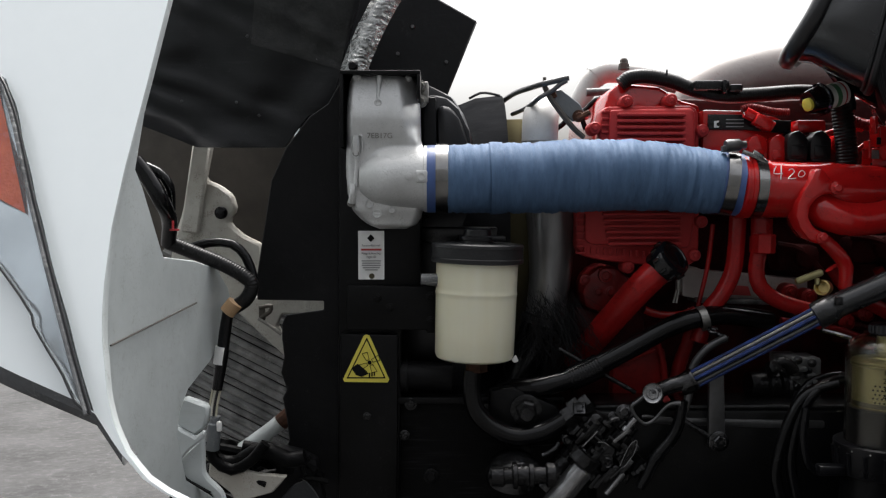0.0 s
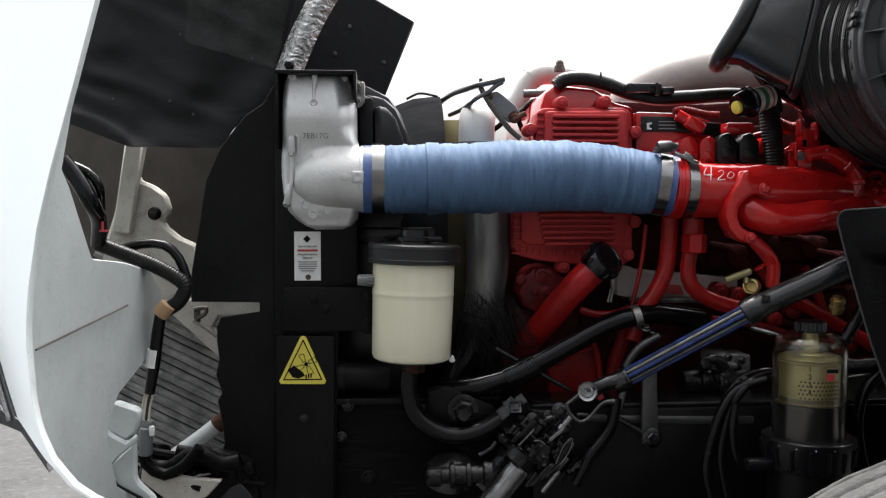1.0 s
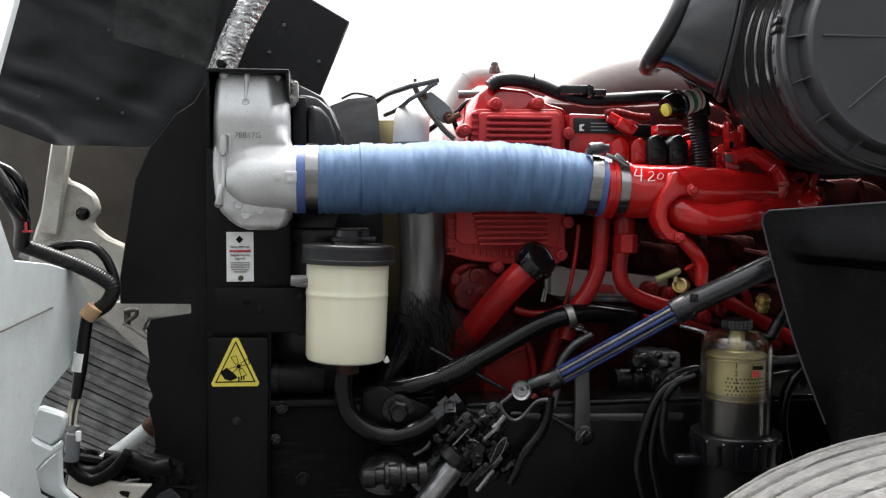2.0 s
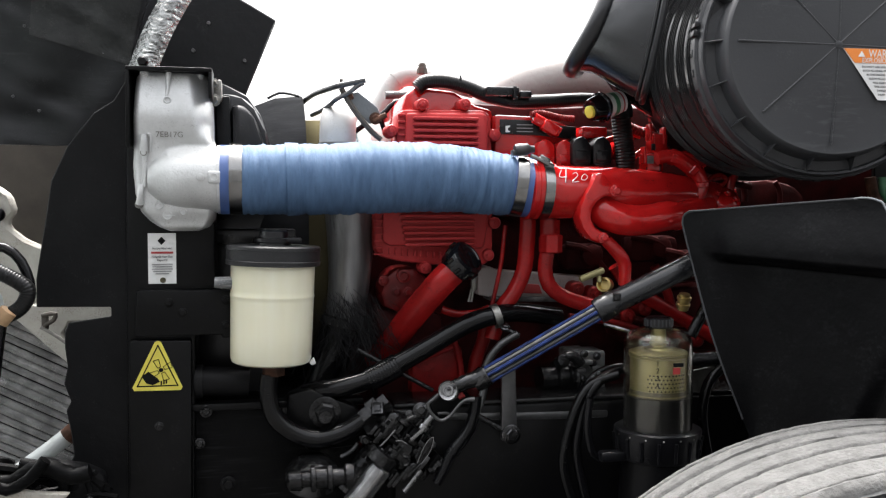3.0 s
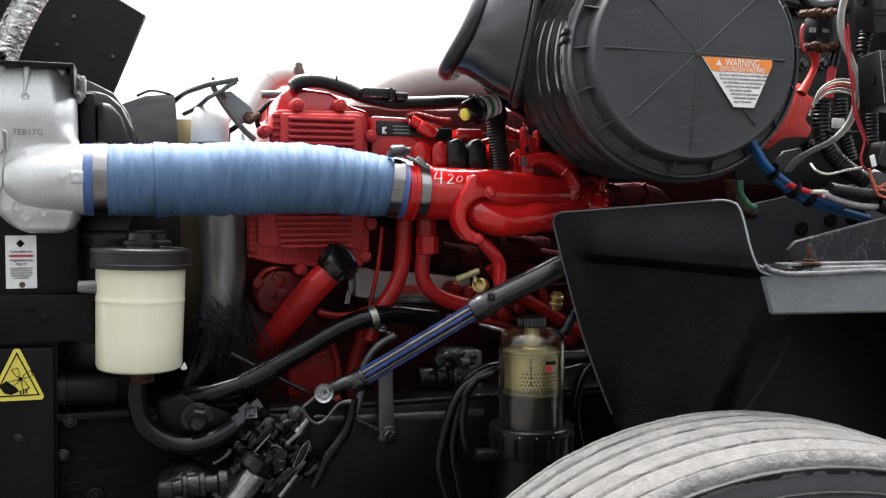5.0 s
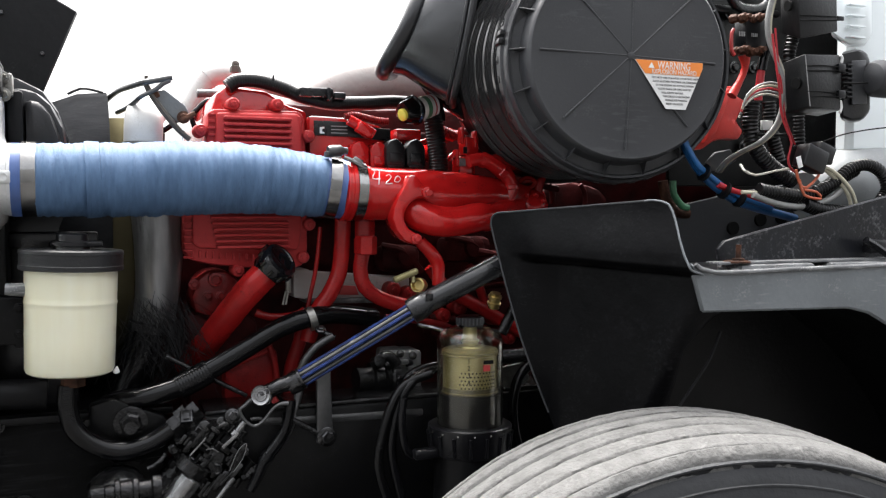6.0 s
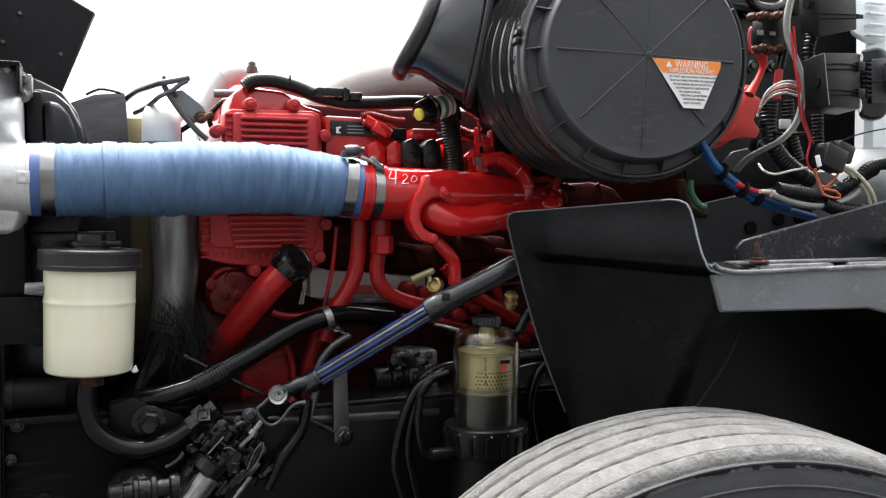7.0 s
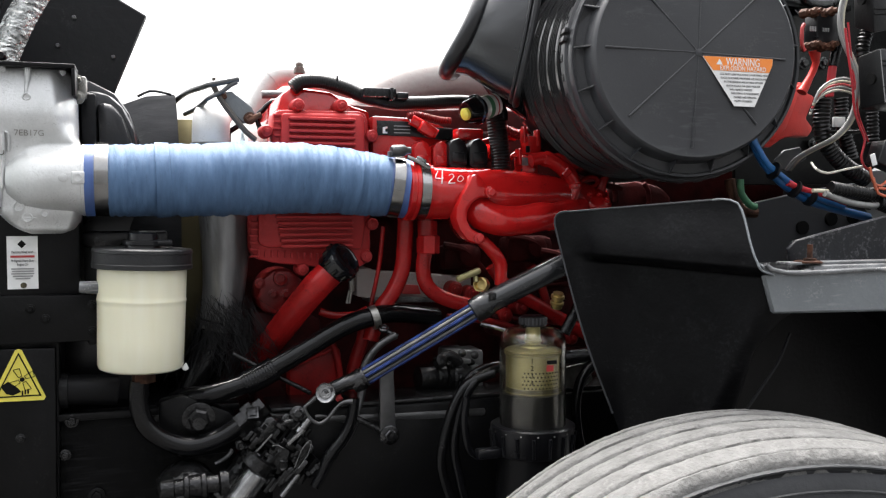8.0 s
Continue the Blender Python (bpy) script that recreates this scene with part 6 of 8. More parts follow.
part("upper_yoke", ear, M_GEAR, shaft, "bare metal universal-joint yoke")
part("joint_cap", Shape().lathe(J + Vector((0, -0.004, 0)), (-0.35, -0.9, 0.25), [(-0.014, 0.0165), (0.007, 0.0165), (0.009, 0.015), (0.0075, 0.0125), (0.0075, 0.010), (0.0095, 0.009), (0.0095, 0.006), (0.008, 0.005)], 28), M_BARREL, shaft, "round bearing cap")
part("lower_yoke", Shape().tube([(0.313, 1.585, 1.005), (0.303, 1.585, 0.996), (0.295, 1.585, 0.99), (0.297, 1.585, 0.981), (0.302, 1.585, 0.973), (0.309, 1.585, 0.966), (0.317, 1.585, 0.962), (0.326, 1.585, 0.965), (0.335, 1.585, 0.973), (0.344, 1.585, 0.984), (0.352, 1.585, 0.991), (0.361, 1.585, 0.994), (0.371, 1.585, 0.994)], 0.0, 12, radii=[0.0026, 0.0026, 0.0028, 0.0028, 0.0026, 0.0026, 0.0028, 0.0028, 0.0026, 0.0026, 0.0026, 0.0032, 0.0042]), M_DARKPIPE, shaft, "forged lower yoke with bright edge")
part("yoke_web", Shape().plate([(0.315, 1.6, 1.001), (0.299, 1.6, 0.986), (0.303, 1.6, 0.97), (0.319, 1.6, 0.958), (0.336, 1.6, 0.966), (0.351, 1.6, 0.985), (0.372, 1.6, 0.992), (0.36, 1.6, 1.004)], (0, 0.02, 0), 0.004), M_DEEP, shaft, "black greasy yoke web")
part("cross_pin", Shape().tube([(0.312, 1.59, 0.971), (0.32, 1.59, 0.972), (0.33, 1.59, 0.971)], 0.004, 10), M_OILY, shaft)
part("shaft_ring", Shape().lathe(A - ax * 0.004, ax, [(0, 0.0155), (0.002, 0.0185), (0.005, 0.0185), (0.006, 0.016), (0.008, 0.016), (0.009, 0.018), (0.012, 0.018), (0.013, 0.0145)], 24), M_GEAR, shaft, "ridged boot ring")
part("red_seal", Shape().lathe((0.3492, 1.605, 0.9959), (0.7, -0.3, 0.5), [(0, 0.007), (0.01, 0.007)], 12), M_REDINK, shaft)

gear = thing("steering_gear", (0.266, 1.64, 0.912), "oily black cast steering gear with ports", "steering gear")
GO = Vector((0.26, 1.6, 0.923))
gd = Vector((0.631, 0, 0.776)).normalized()
ga = gd.cross(Vector((0, 1, 0))).normalized()
gm = Matrix((gd, Vector((0, 1, 0)), ga)).transposed().to_4x4()


def gear_at(a, p, c=0.0):
    """A place on the gear in millimetres: along its axis, across it, and out of it."""
    return GO + gd * a * 0.001 + ga * p * 0.001 - Vector((0, c * 0.001, 0))


part("housing", Shape().lathe(gear_at(-130, 6, -85), gd, [(0, 0.020), (0.03, 0.026), (0.088, 0.026), (0.090, 0.034), (0.112, 0.036), (0.114, 0.046), (0.146, 0.046), (0.152, 0.036), (0.156, 0.012)], 36), M_GEAR, gear, "greasy cast housing")
part("barrel", Shape().lathe(gear_at(-135, 8, 4), gd, [(0, 0.0195), (0.082, 0.0195), (0.085, 0.017)], 28), M_BARREL, gear, "bright machined barrel")
part("barrel_collar", Shape().lathe(gear_at(-50, 16, -2), gd, [(0, 0.024), (0.002, 0.0265), (0.020, 0.0265), (0.022, 0.023)], 28), M_OILY, gear, "black collar")
part("valve_block", Shape().prism([(0.22, 0.931), (0.229, 0.953), (0.24, 0.968), (0.279, 0.964), (0.3, 0.943), (0.313, 0.922), (0.305, 0.9), (0.284, 0.881), (0.256, 0.88), (0.232, 0.892)], 1.620, 1.69, 0.007), M_GEAR, gear, "greasy cast valve block")
part("valve_lug", Shape().prism([(0.225, 0.954), (0.238, 0.971), (0.247, 0.973), (0.257, 0.963), (0.252, 0.952), (0.236, 0.944)], 1.610, 1.64, 0.004), M_GEAR, gear)
part("valve_lug", Shape().prism([(0.26, 0.929), (0.269, 0.944), (0.281, 0.95), (0.292, 0.937), (0.288, 0.917), (0.272, 0.912)], 1.612, 1.64, 0.005), M_GEAR, gear)
part("valve_lug", Shape().prism([(0.279, 0.908), (0.289, 0.922), (0.3, 0.917), (0.294, 0.899), (0.284, 0.893)], 1.608, 1.64, 0.004), M_OILY, gear)


def gear_bar(p, q, wide, deep, bright):
    """A cast bar between two places on the front of the gear."""
    p, q = Vector(p), Vector(q)
    turn = Matrix.Rotation(-math.atan2(q.z - p.z, q.x - p.x), 4, "Y")
    part("cast_rib", Shape().box((p + q) / 2, ((q - p).length, deep, wide), 0.0014, turn), M_BARREL if bright else M_GEAR, gear)


gear_bar((0.21, 1.606, 0.928), (0.227, 1.606, 0.946), 0.0055, 0.016, True)
gear_bar((0.219, 1.602, 0.921), (0.245, 1.602, 0.948), 0.0036, 0.014, True)
gear_bar((0.203, 1.604, 0.902), (0.218, 1.604, 0.919), 0.0030, 0.010, True)
gear_bar((0.254, 1.604, 0.958), (0.279, 1.604, 0.967), 0.0070, 0.014, False)
gear_bar((0.264, 1.6, 0.965), (0.274, 1.6, 0.969), 0.0040, 0.010, True)
gear_bar((0.269, 1.6, 0.93), (0.291, 1.6, 0.948), 0.0068, 0.014, True)
gear_bar((0.24, 1.604, 0.939), (0.254, 1.604, 0.926), 0.0040, 0.012, False)
gear_bar((0.265, 1.604, 0.87), (0.287, 1.604, 0.89), 0.0058, 0.014, False)
gear_bar((0.233, 1.61, 0.868), (0.249, 1.61, 0.88), 0.0030, 0.010, False)
gear_bar((0.279, 1.604, 0.952), (0.289, 1.604, 0.962), 0.0040, 0.010, False)
part("adjuster_cap", Shape().lathe((0.256, 1.612, 0.915), (0.05, -1, 0.12), [(-0.02, 0.0175), (0.006, 0.0175), (0.009, 0.0158), (0.0095, 0.004)], 28), M_OILY, gear, "round black adjuster cap")
part("cap_wire", Shape().tube([(0.242, 1.598, 0.925), (0.246, 1.598, 0.929), (0.255, 1.598, 0.929), (0.263, 1.598, 0.923)], 0.0009, 6), M_BARREL, gear)
part("cover_flange", Shape().plate([(0.28, 1.6, 0.89), (0.29, 1.6, 0.913), (0.296, 1.6, 0.926), (0.304, 1.6, 0.931), (0.308, 1.6, 0.928), (0.301, 1.6, 0.908), (0.285, 1.6, 0.886)], (0, 0.012, 0), 0.002), M_GEAR, gear, "cast side flange")
part("flange_edge", Shape().tube([(0.28, 1.598, 0.891), (0.289, 1.598, 0.913), (0.296, 1.598, 0.925), (0.304, 1.598, 0.932), (0.307, 1.598, 0.929), (0.301, 1.598, 0.909), (0.285, 1.598, 0.888)], 0.0010, 6), M_BARREL, gear, "thin bright edge")
part("plug_block", Shape().box((0.217, 1.605, 0.9), (0.030, 0.03, 0.026), 0.004, gm), M_DEEP, gear, "black square plug")
for p, r in (((0.286, 1.606, 0.976), 8.0), ((0.269, 1.608, 0.969), 4.5), ((0.305, 1.606, 0.917), 5.0), ((0.237, 1.606, 0.954), 4.5), ((0.29, 1.604, 0.899), 4.0), ((0.275, 1.606, 0.882), 5.0), ((0.237, 1.606, 0.89), 5.0)):
    part("bolt", Shape().bolt(p, (0.05, -1, 0.15), r * 0.001), M_GEAR, gear)
lumps = random.Random(31)
for k in range(84):
    a, p = lumps.uniform(-80, 44), lumps.uniform(-60, 58)
    if abs(a + 14) / 88 + abs(p) / 80 > 1.0:
        continue
    at = gear_at(a, p, lumps.uniform(-20, -6))
    wide, high = lumps.uniform(9, 30) * 0.001, lumps.uniform(4, 11) * 0.001
    if k % 9 == 4:
        part("cast_boss", Shape().lathe(at, (0.05, -1, 0.12), [(-0.01, high), (0.008, high * 0.96), (0.010, high * 0.7), (0.007, high * 0.4)], 14), M_OILY, gear)
    else:
        part("cast_lug", Shape().box(at, (wide, 0.026, high), 0.0008, gm @ Matrix.Rotation(lumps.choice((0, 0, math.pi / 2)), 4, "Y") @ Matrix.Rotation(lumps.uniform(-0.25, 0.25), 4, "X")), (M_GEAR, M_DEEP, M_OILY)[k % 3], gear)
part("hex_port", Shape().lathe((0.218, 1.61, 0.979), (-0.2, -0.85, 0.4), [(-0.02, 0.014), (0.0, 0.0145), (0.006, 0.0145), (0.009, 0.012), (0.008, 0.007), (0.012, 0.006)], 4), M_GEAR, gear, "square-headed port")
part("port_elbow", Shape().tube([(0.221, 1.62, 0.97), (0.227, 1.62, 0.961), (0.234, 1.62, 0.953)], 0.009, 12), M_OILY, gear)
part("input_stub", Shape().lathe((0.289, 1.605, 0.945), gd, [(0, 0.010), (0.008, 0.010), (0.009, 0.0068), (0.026, 0.0068), (0.027, 0.005)], 20), M_BARREL, gear, "bright input shaft")
part("union", Shape().lathe((0.3, 1.604, 0.876), Vector((0.82, 0, 0.57)), [(0, 0.008), (0.006, 0.008), (0.007, 0.0105), (0.012, 0.0105), (0.013, 0.008), (0.017, 0.008), (0.018, 0.0105), (0.023, 0.0105), (0.024, 0.0075), (0.03, 0.007)], 8), M_GEAR, gear, "ribbed pipe union")
part("feed_pipe", Shape().tube([(0.259, 1.6, 0.846), (0.274, 1.6, 0.864), (0.287, 1.6, 0.879)], 0.0050, 12), M_BARREL, gear, "bright steel pipe")
part("feed_pipe", Shape().tube([(0.22, 1.61, 0.857), (0.232, 1.61, 0.868), (0.246, 1.61, 0.881)], 0.004, 10), M_GEAR, gear)
part("return_pipe", Shape().tube([(0.312, 1.6, 0.856), (0.323, 1.6, 0.875), (0.336, 1.6, 0.904), (0.352, 1.6, 0.923), (0.367, 1.6, 0.945), (0.375, 1.6, 0.971), (0.378, 1.6, 0.996)], 0.0, 12, radii=[0.008, 0.009, 0.0105, 0.0105, 0.010, 0.009, 0.009]).band((0.34, 1.6, 0.908), (0.5, 0, 0.85), 0.0108, 0.010, 0.001), M_RUBBER, gear, "black return hose")
part("arm_boss", Shape().lathe((0.077, 1.6, 0.875), (1, 0, 0.02), [(0, 0.016), (0.018, 0.018), (0.020, 0.013), (0.032, 0.013), (0.034, 0.021), (0.040, 0.021), (0.042, 0.017), (0.058, 0.017), (0.060, 0.021), (0.066, 0.021), (0.068, 0.014), (0.085, 0.014), (0.088, 0.02), (0.10, 0.02)], 14), M_OILY, gear, "stepped arm shaft")
part("arm_dome", Shape().lathe((0.115, 1.64, 0.864), (0, -0.45, 1), [(0, 0.046), (0.012, 0.045), (0.024, 0.038), (0.032, 0.024), (0.036, 0.008)], 28), M_GEAR, gear, "round cast dome")
part("drop_hook", Shape().tube([(0.185, 1.61, 0.926), (0.18, 1.61, 0.918), (0.168, 1.61, 0.909), (0.158, 1.61, 0.905)], 0.0035, 8), M_GEAR, gear)
mb = thing("mount_bracket", (0.1349, 1.66, 0.9645), "black engine mount bracket with large nut", "bracket")
part("plate", Shape().prism([(0.0771, 0.9958), (0.1136, 1.0034), (0.1873, 0.9715), (0.2153, 0.9319), (0.1869, 0.9049), (0.1127, 0.9001), (0.0765, 0.9305)], 1.67, 1.70, 0.005), M_BLACK, mb)
part("nut", Shape().lathe((0.1371, 1.665, 0.9661), (0, -1, 0), [(-0.01, 0.026), (0.004, 0.026), (0.005, 0.022)], 24).lathe((0.1368, 1.66, 0.9672), (0, -1, 0), [(0, 0.018), (0.014, 0.018), (0.017, 0.014)], 6).lathe((0.1358, 1.645, 0.9651), (0, -1, 0), [(0, 0.010), (0.016, 0.010)], 14), M_OILY, mb, "large oily nut")
strands = Shape()
rs = random.Random(9)
for k in range(210):
    a = Vector((0.1855, 1.745, 1.1318)) + Vector((rs.gauss(0, 0.026), rs.gauss(0, 0.012), rs.gauss(0.0, 0.014)))
    b = a + Vector((rs.uniform(-0.02, 0.05), rs.uniform(-0.015, 0.0), -0.03 - rs.random() * 0.03))
    c = b + Vector((rs.uniform(-0.05, 0.06), rs.uniform(-0.02, 0.02), -0.02 - rs.random() * 0.07))
    strands.tube([a, b, c], 0.0004, 3, 0.012)
fr = thing("frayed_cords", (0.1897, 1.7, 1.0438), "tangle of frayed black cords", "cords", kind="stuff")
part("strands", strands, M_SEAL, fr)
dk = thing("cooler_duct", (0.1979, 1.78, 1.1107), "dull grey metal tube with black hose", "pipe")
part("tube", Shape().tube([(0.192, 1.8, 1.2984), (0.1936, 1.8, 1.24), (0.1911, 1.8, 1.1694), (0.1816, 1.8, 1.0937)], 0.0, 28, radii=[0.044, 0.041, 0.037, 0.034]), M_DUSTDUCT, dk, "dust-streaked grey tube")
part("hose", Shape().tube([(0.1797, 1.8, 1.1069), (0.1725, 1.8, 1.0787), (0.1572, 1.8, 1.0337), (0.1289, 1.8, 0.969)], 0.035, 24), M_RUBBER, dk, "black rubber hose")
for q in ((0.1776, 1.8, 1.0968),):
    part("band", Shape().band(q, (0.25, 0, 1), 0.0355, 0.012, 0.002), M_DARKPIPE, dk, "dull steel band")

# ==== fuel filter ====
ff = thing("fuel_filter", (0.6655, 1.54, 0.8398), "clear fuel filter bowl with black cap and base", "fuel filter")
o = Vector((0.6664, 1.54, 0.9428))
k = 0.0010
bowl = part("bowl", Shape().lathe(o, (0, 0, 1), [(0, 55 * k), (100 * k, 55 * k), (138 * k, 55 * k), (147 * k, 53.5 * k), (155 * k, 49 * k), (161 * k, 42 * k), (165 * k, 31 * k), (166 * k, 20 * k), (162 * k, 29 * k), (158 * k, 40 * k), (152 * k, 46.5 * k), (145 * k, 50.5 * k), (136 * k, 52 * k), (4 * k, 52 * k), (2 * k, 2 * k)], 48), M_BOWL, ff, "clear amber plastic bowl")
bowl.visible_shadow = False
part("element", Shape().lathe(o, (0, 0, 1), [(2 * k, 46 * k), (60 * k, 46 * k), (61 * k, 44.5 * k), (119 * k, 44.5 * k), (120 * k, 47 * k), (122 * k, 47.5 * k), (124 * k, 45 * k), (125 * k, 47 * k), (127 * k, 47 * k), (129 * k, 44 * k), (131 * k, 40 * k), (131.5 * k, 24 * k), (134 * k, 23 * k), (136 * k, 13 * k), (140 * k, 13 * k), (141 * k, 15 * k), (144 * k, 15 * k), (145 * k, 12 * k), (160 * k, 12 * k)], 48), M_ELEMENT, ff, "perforated olive filter element")
part("stained_band", Shape().lathe(o, (0, 0, 1), [(56 * k, 46.4 * k), (66 * k, 45.2 * k), (67 * k, 44.6 * k)], 40), M_STAINED, ff, "fuel-stained foot of the element")
part("dark_fuel", Shape().lathe(o, (0, 0, 1), [(1 * k, 51 * k), (56 * k, 51 * k), (57 * k, 47 * k)], 40), M_PLASTIC, ff)
for i in range(6):
    for j in range(11):
        g = -math.pi * 0.5 - 0.78 + j * 0.135 + (i % 2) * 0.0675
        p = o + Vector((math.cos(g) * 44.7 * k, math.sin(g) * 44.7 * k, (63 + i * 6.2) * k))
        part("hole", Shape().lathe(p, (math.cos(g), math.sin(g), 0), [(-0.0005, 0.0015), (0.0003, 0.0015)], 6), M_BLACKINK, ff)
part("cap", Shape().lathe(o + Vector((0, 0, 166 * k)), (0, 0, 1), [(0, 21 * k), (1 * k, 22 * k), (15 * k, 22 * k), (17 * k, 19 * k)], 32), M_PLASTIC, ff, "black ribbed cap")
for i in range(22):
    g = i * math.pi / 11
    part("cap_rib", Shape().tube([o + Vector((math.cos(g) * 22.3 * k, math.sin(g) * 22.3 * k, 169 * k)), o + Vector((math.cos(g) * 22.3 * k, math.sin(g) * 22.3 * k, 180 * k))], 0.0013, 6), M_GREYPLASTIC, ff)
part("collar", Shape().lathe(o, (0, 0, 1), [(-45 * k, 62 * k), (-40 * k, 66 * k), (-10 * k, 68 * k), (-2 * k, 70 * k), (2 * k, 70 * k), (4 * k, 67 * k), (3 * k, 56 * k)], 40), M_PLASTIC, ff, "black threaded collar")
for i in range(16):
    g = i * math.pi / 8
    part("rib", Shape().tube([o + Vector((math.cos(g) * 70 * k, math.sin(g) * 70 * k, -8 * k)), o + Vector((math.cos(g) * 66 * k, math.sin(g) * 66 * k, -40 * k))], 0.003, 6), M_PLASTIC, ff)
# Tiny pale bumps stand in for glints along the collar's rim.
for i in range(16):
    g = i * math.pi / 8 + 0.1
    part("stud", Shape().lathe(o + Vector((math.cos(g) * 69 * k, math.sin(g) * 69 * k, -4 * k)), (math.cos(g), math.sin(g), 0.3), [(-0.002, 0.0016), (0.0015, 0.0014)], 8), M_ZINC, ff)
part("base", Shape().lathe(o, (0, 0, 1), [(-170 * k, 60 * k), (-120 * k, 62 * k), (-46 * k, 58 * k)], 30), M_BLACK, ff)
part("mark", Shape().box(o + Vector((5 * k, -56 * k, 104 * k)), (12 * k, 0.001, 10 * k), 0), M_REDINK, ff)
part("print_bar", Shape().box(o + Vector((8 * k, -56.5 * k, 113.5 * k)), (17 * k, 0.001, 6 * k), 0), M_BLACKINK, ff)
for i, s in enumerate("4321"):
    lettering(s, 0.0115, Matrix.Translation(o + Vector((-24 * k, -51 * k, (80 + 12 * i) * k))) @ FRONT, M_BLACKINK, ff)
fh = thing("fuel_lines", (0.5349, 1.56, 0.8492), "black fuel lines beside the filter", "fuel line")
part("line", Shape().tube([(0.6045, 1.56, 1.031), (0.5597, 1.56, 1.0153), (0.5352, 1.56, 0.9799), (0.5177, 1.56, 0.9257), (0.5136, 1.56, 0.8796), (0.5348, 1.56, 0.8116)], 0.0085, 14), M_RUBBER, fh)
part("line", Shape().tube([(0.6302, 1.6, 1.0322), (0.5745, 1.56, 1.0217), (0.5479, 1.56, 0.9789), (0.5351, 1.56, 0.9147), (0.5447, 1.56, 0.8574), (0.5593, 1.56, 0.7991)], 0.0085, 14), M_RUBBER, fh)
part("line", Shape().tube([(0.5497, 1.54, 0.9966), (0.5458, 1.54, 0.9555), (0.5554, 1.54, 0.9083), (0.5769, 1.54, 0.8987)], 0.007, 12), M_RUBBER, fh)
part("elbow", Shape().box((0.5879, 1.53, 0.9057), (0.05, 0.02, 0.016), 0.004), M_PLASTIC, fh)
part("line", Shape().tube([(0.7937, 1.56, 1.0379), (0.7665, 1.56, 1.0102), (0.7558, 1.56, 0.9618), (0.7637, 1.56, 0.902), (0.7836, 1.56, 0.8404)], 0.009, 12), M_RUBBER, fh)
part("line", Shape().tube([(0.7381, 1.58, 1.0461), (0.7709, 1.58, 1.0461), (0.8153, 1.58, 1.0485)], 0.013, 12).tube([(0.753, 1.6, 1.0842), (0.7694, 1.6, 1.1134), (0.8026, 1.6, 1.1724)], 0.010, 12), M_OILY, fh)
part("grey_tab", Shape().plate([(0.7532, 1.6, 1.0242), (0.7976, 1.6, 1.0314), (0.8091, 1.6, 1.0002), (0.7866, 1.6, 0.9815), (0.7533, 1.6, 0.989)], (0, 0.004, 0)), M_ZINC, fh)

# ==== air cleaner ====
ac = thing("air_cleaner", (0.87, 1.5, 1.32), "black plastic air cleaner with ribbed round lid", "air cleaner")
LC = Vector((0.8464, 1.345, 1.5341))
LN = Vector((-0.19, -0.98, 0.02)).normalized()
LX = Vector((0.98, -0.19, 0)).normalized()
LU = LN.cross(LX).normalized()
canister = [(0.05, 0.180), (0.080, 0.181)]
for first in (0.086, 0.135, 0.184, 0.233, 0.282):
    for q in range(4):
        a = first + 0.0085 * q
        r = 0.179 + 0.065 * (a - 0.086)
        canister += [(a, r), (a + 0.0010, r + 0.0056), (a + 0.0038, r + 0.0056), (a + 0.0048, r)]
    canister += [(first + 0.036, 0.183 + 0.065 * (first - 0.06)), (first + 0.045, 0.183 + 0.065 * (first - 0.045))]
part("body", Shape().lathe(LC, -LN + Vector((0, 0, 0.09)), canister + [(0.335, 0.199), (0.345, 0.208), (0.372, 0.208), (0.385, 0.18), (0.39, 0.1)], 96), M_CANISTER, ac, "ribbed black canister")
lid = part("lid", Shape().lathe(LC, -LN, [(0.0, 0.02), (0.003, 0.08), (0.008, 0.148), (0.007, 0.1545), (0.009, 0.1575), (0.016, 0.160), (0.044, 0.163), (0.046, 0.177), (0.041, 0.179), (0.040, 0.1825), (0.043, 0.184), (0.058, 0.185), (0.060, 0.189), (0.064, 0.190), (0.078, 0.190), (0.080, 0.18)], 96), M_GREYPLASTIC, ac, "dark grey round lid")
for i in range(8):
    g = i * math.pi / 4 - 0.05
    w = LX * math.cos(g) + LU * math.sin(g)
    part("spoke", Shape().tube([LC + LN * -0.0005 + w * 0.006, LC + LN * -0.0058 + w * 0.141], 0.0017, 6, 0.05), M_GREYPLASTIC, lid)
part("hub", Shape().lathe(LC, LN, [(-0.002, 0.006), (0.001, 0.006), (0.002, 0.003)], 14), M_GREYPLASTIC, lid)
for i in range(17):
    g = i * 2 * math.pi / 17 + math.pi - 0.065
    w = LX * math.cos(g) + LU * math.sin(g)
    n = LN.cross(w)
    a, b, c = LC - LN * 0.016 + w * 0.159, LC - LN * 0.045 + w * 0.162, LC - LN * 0.041 + w * 0.1815
    part("rib", Shape().plate([a - n * 0.001, b - n * 0.001, c - n * 0.001], n * 0.002, 0.0004), M_GREYPLASTIC, lid)
for i in range(40):
    g = i * 2 * math.pi / 40
    w = LX * math.cos(g) + LU * math.sin(g)
    part("notch", Shape().box(LC - LN * 0.071 + w * 0.189, (0.005, 0.012, 0.010), 0.001, Matrix((w, LN.cross(w), LN)).transposed().to_4x4()), M_PLASTIC, lid)
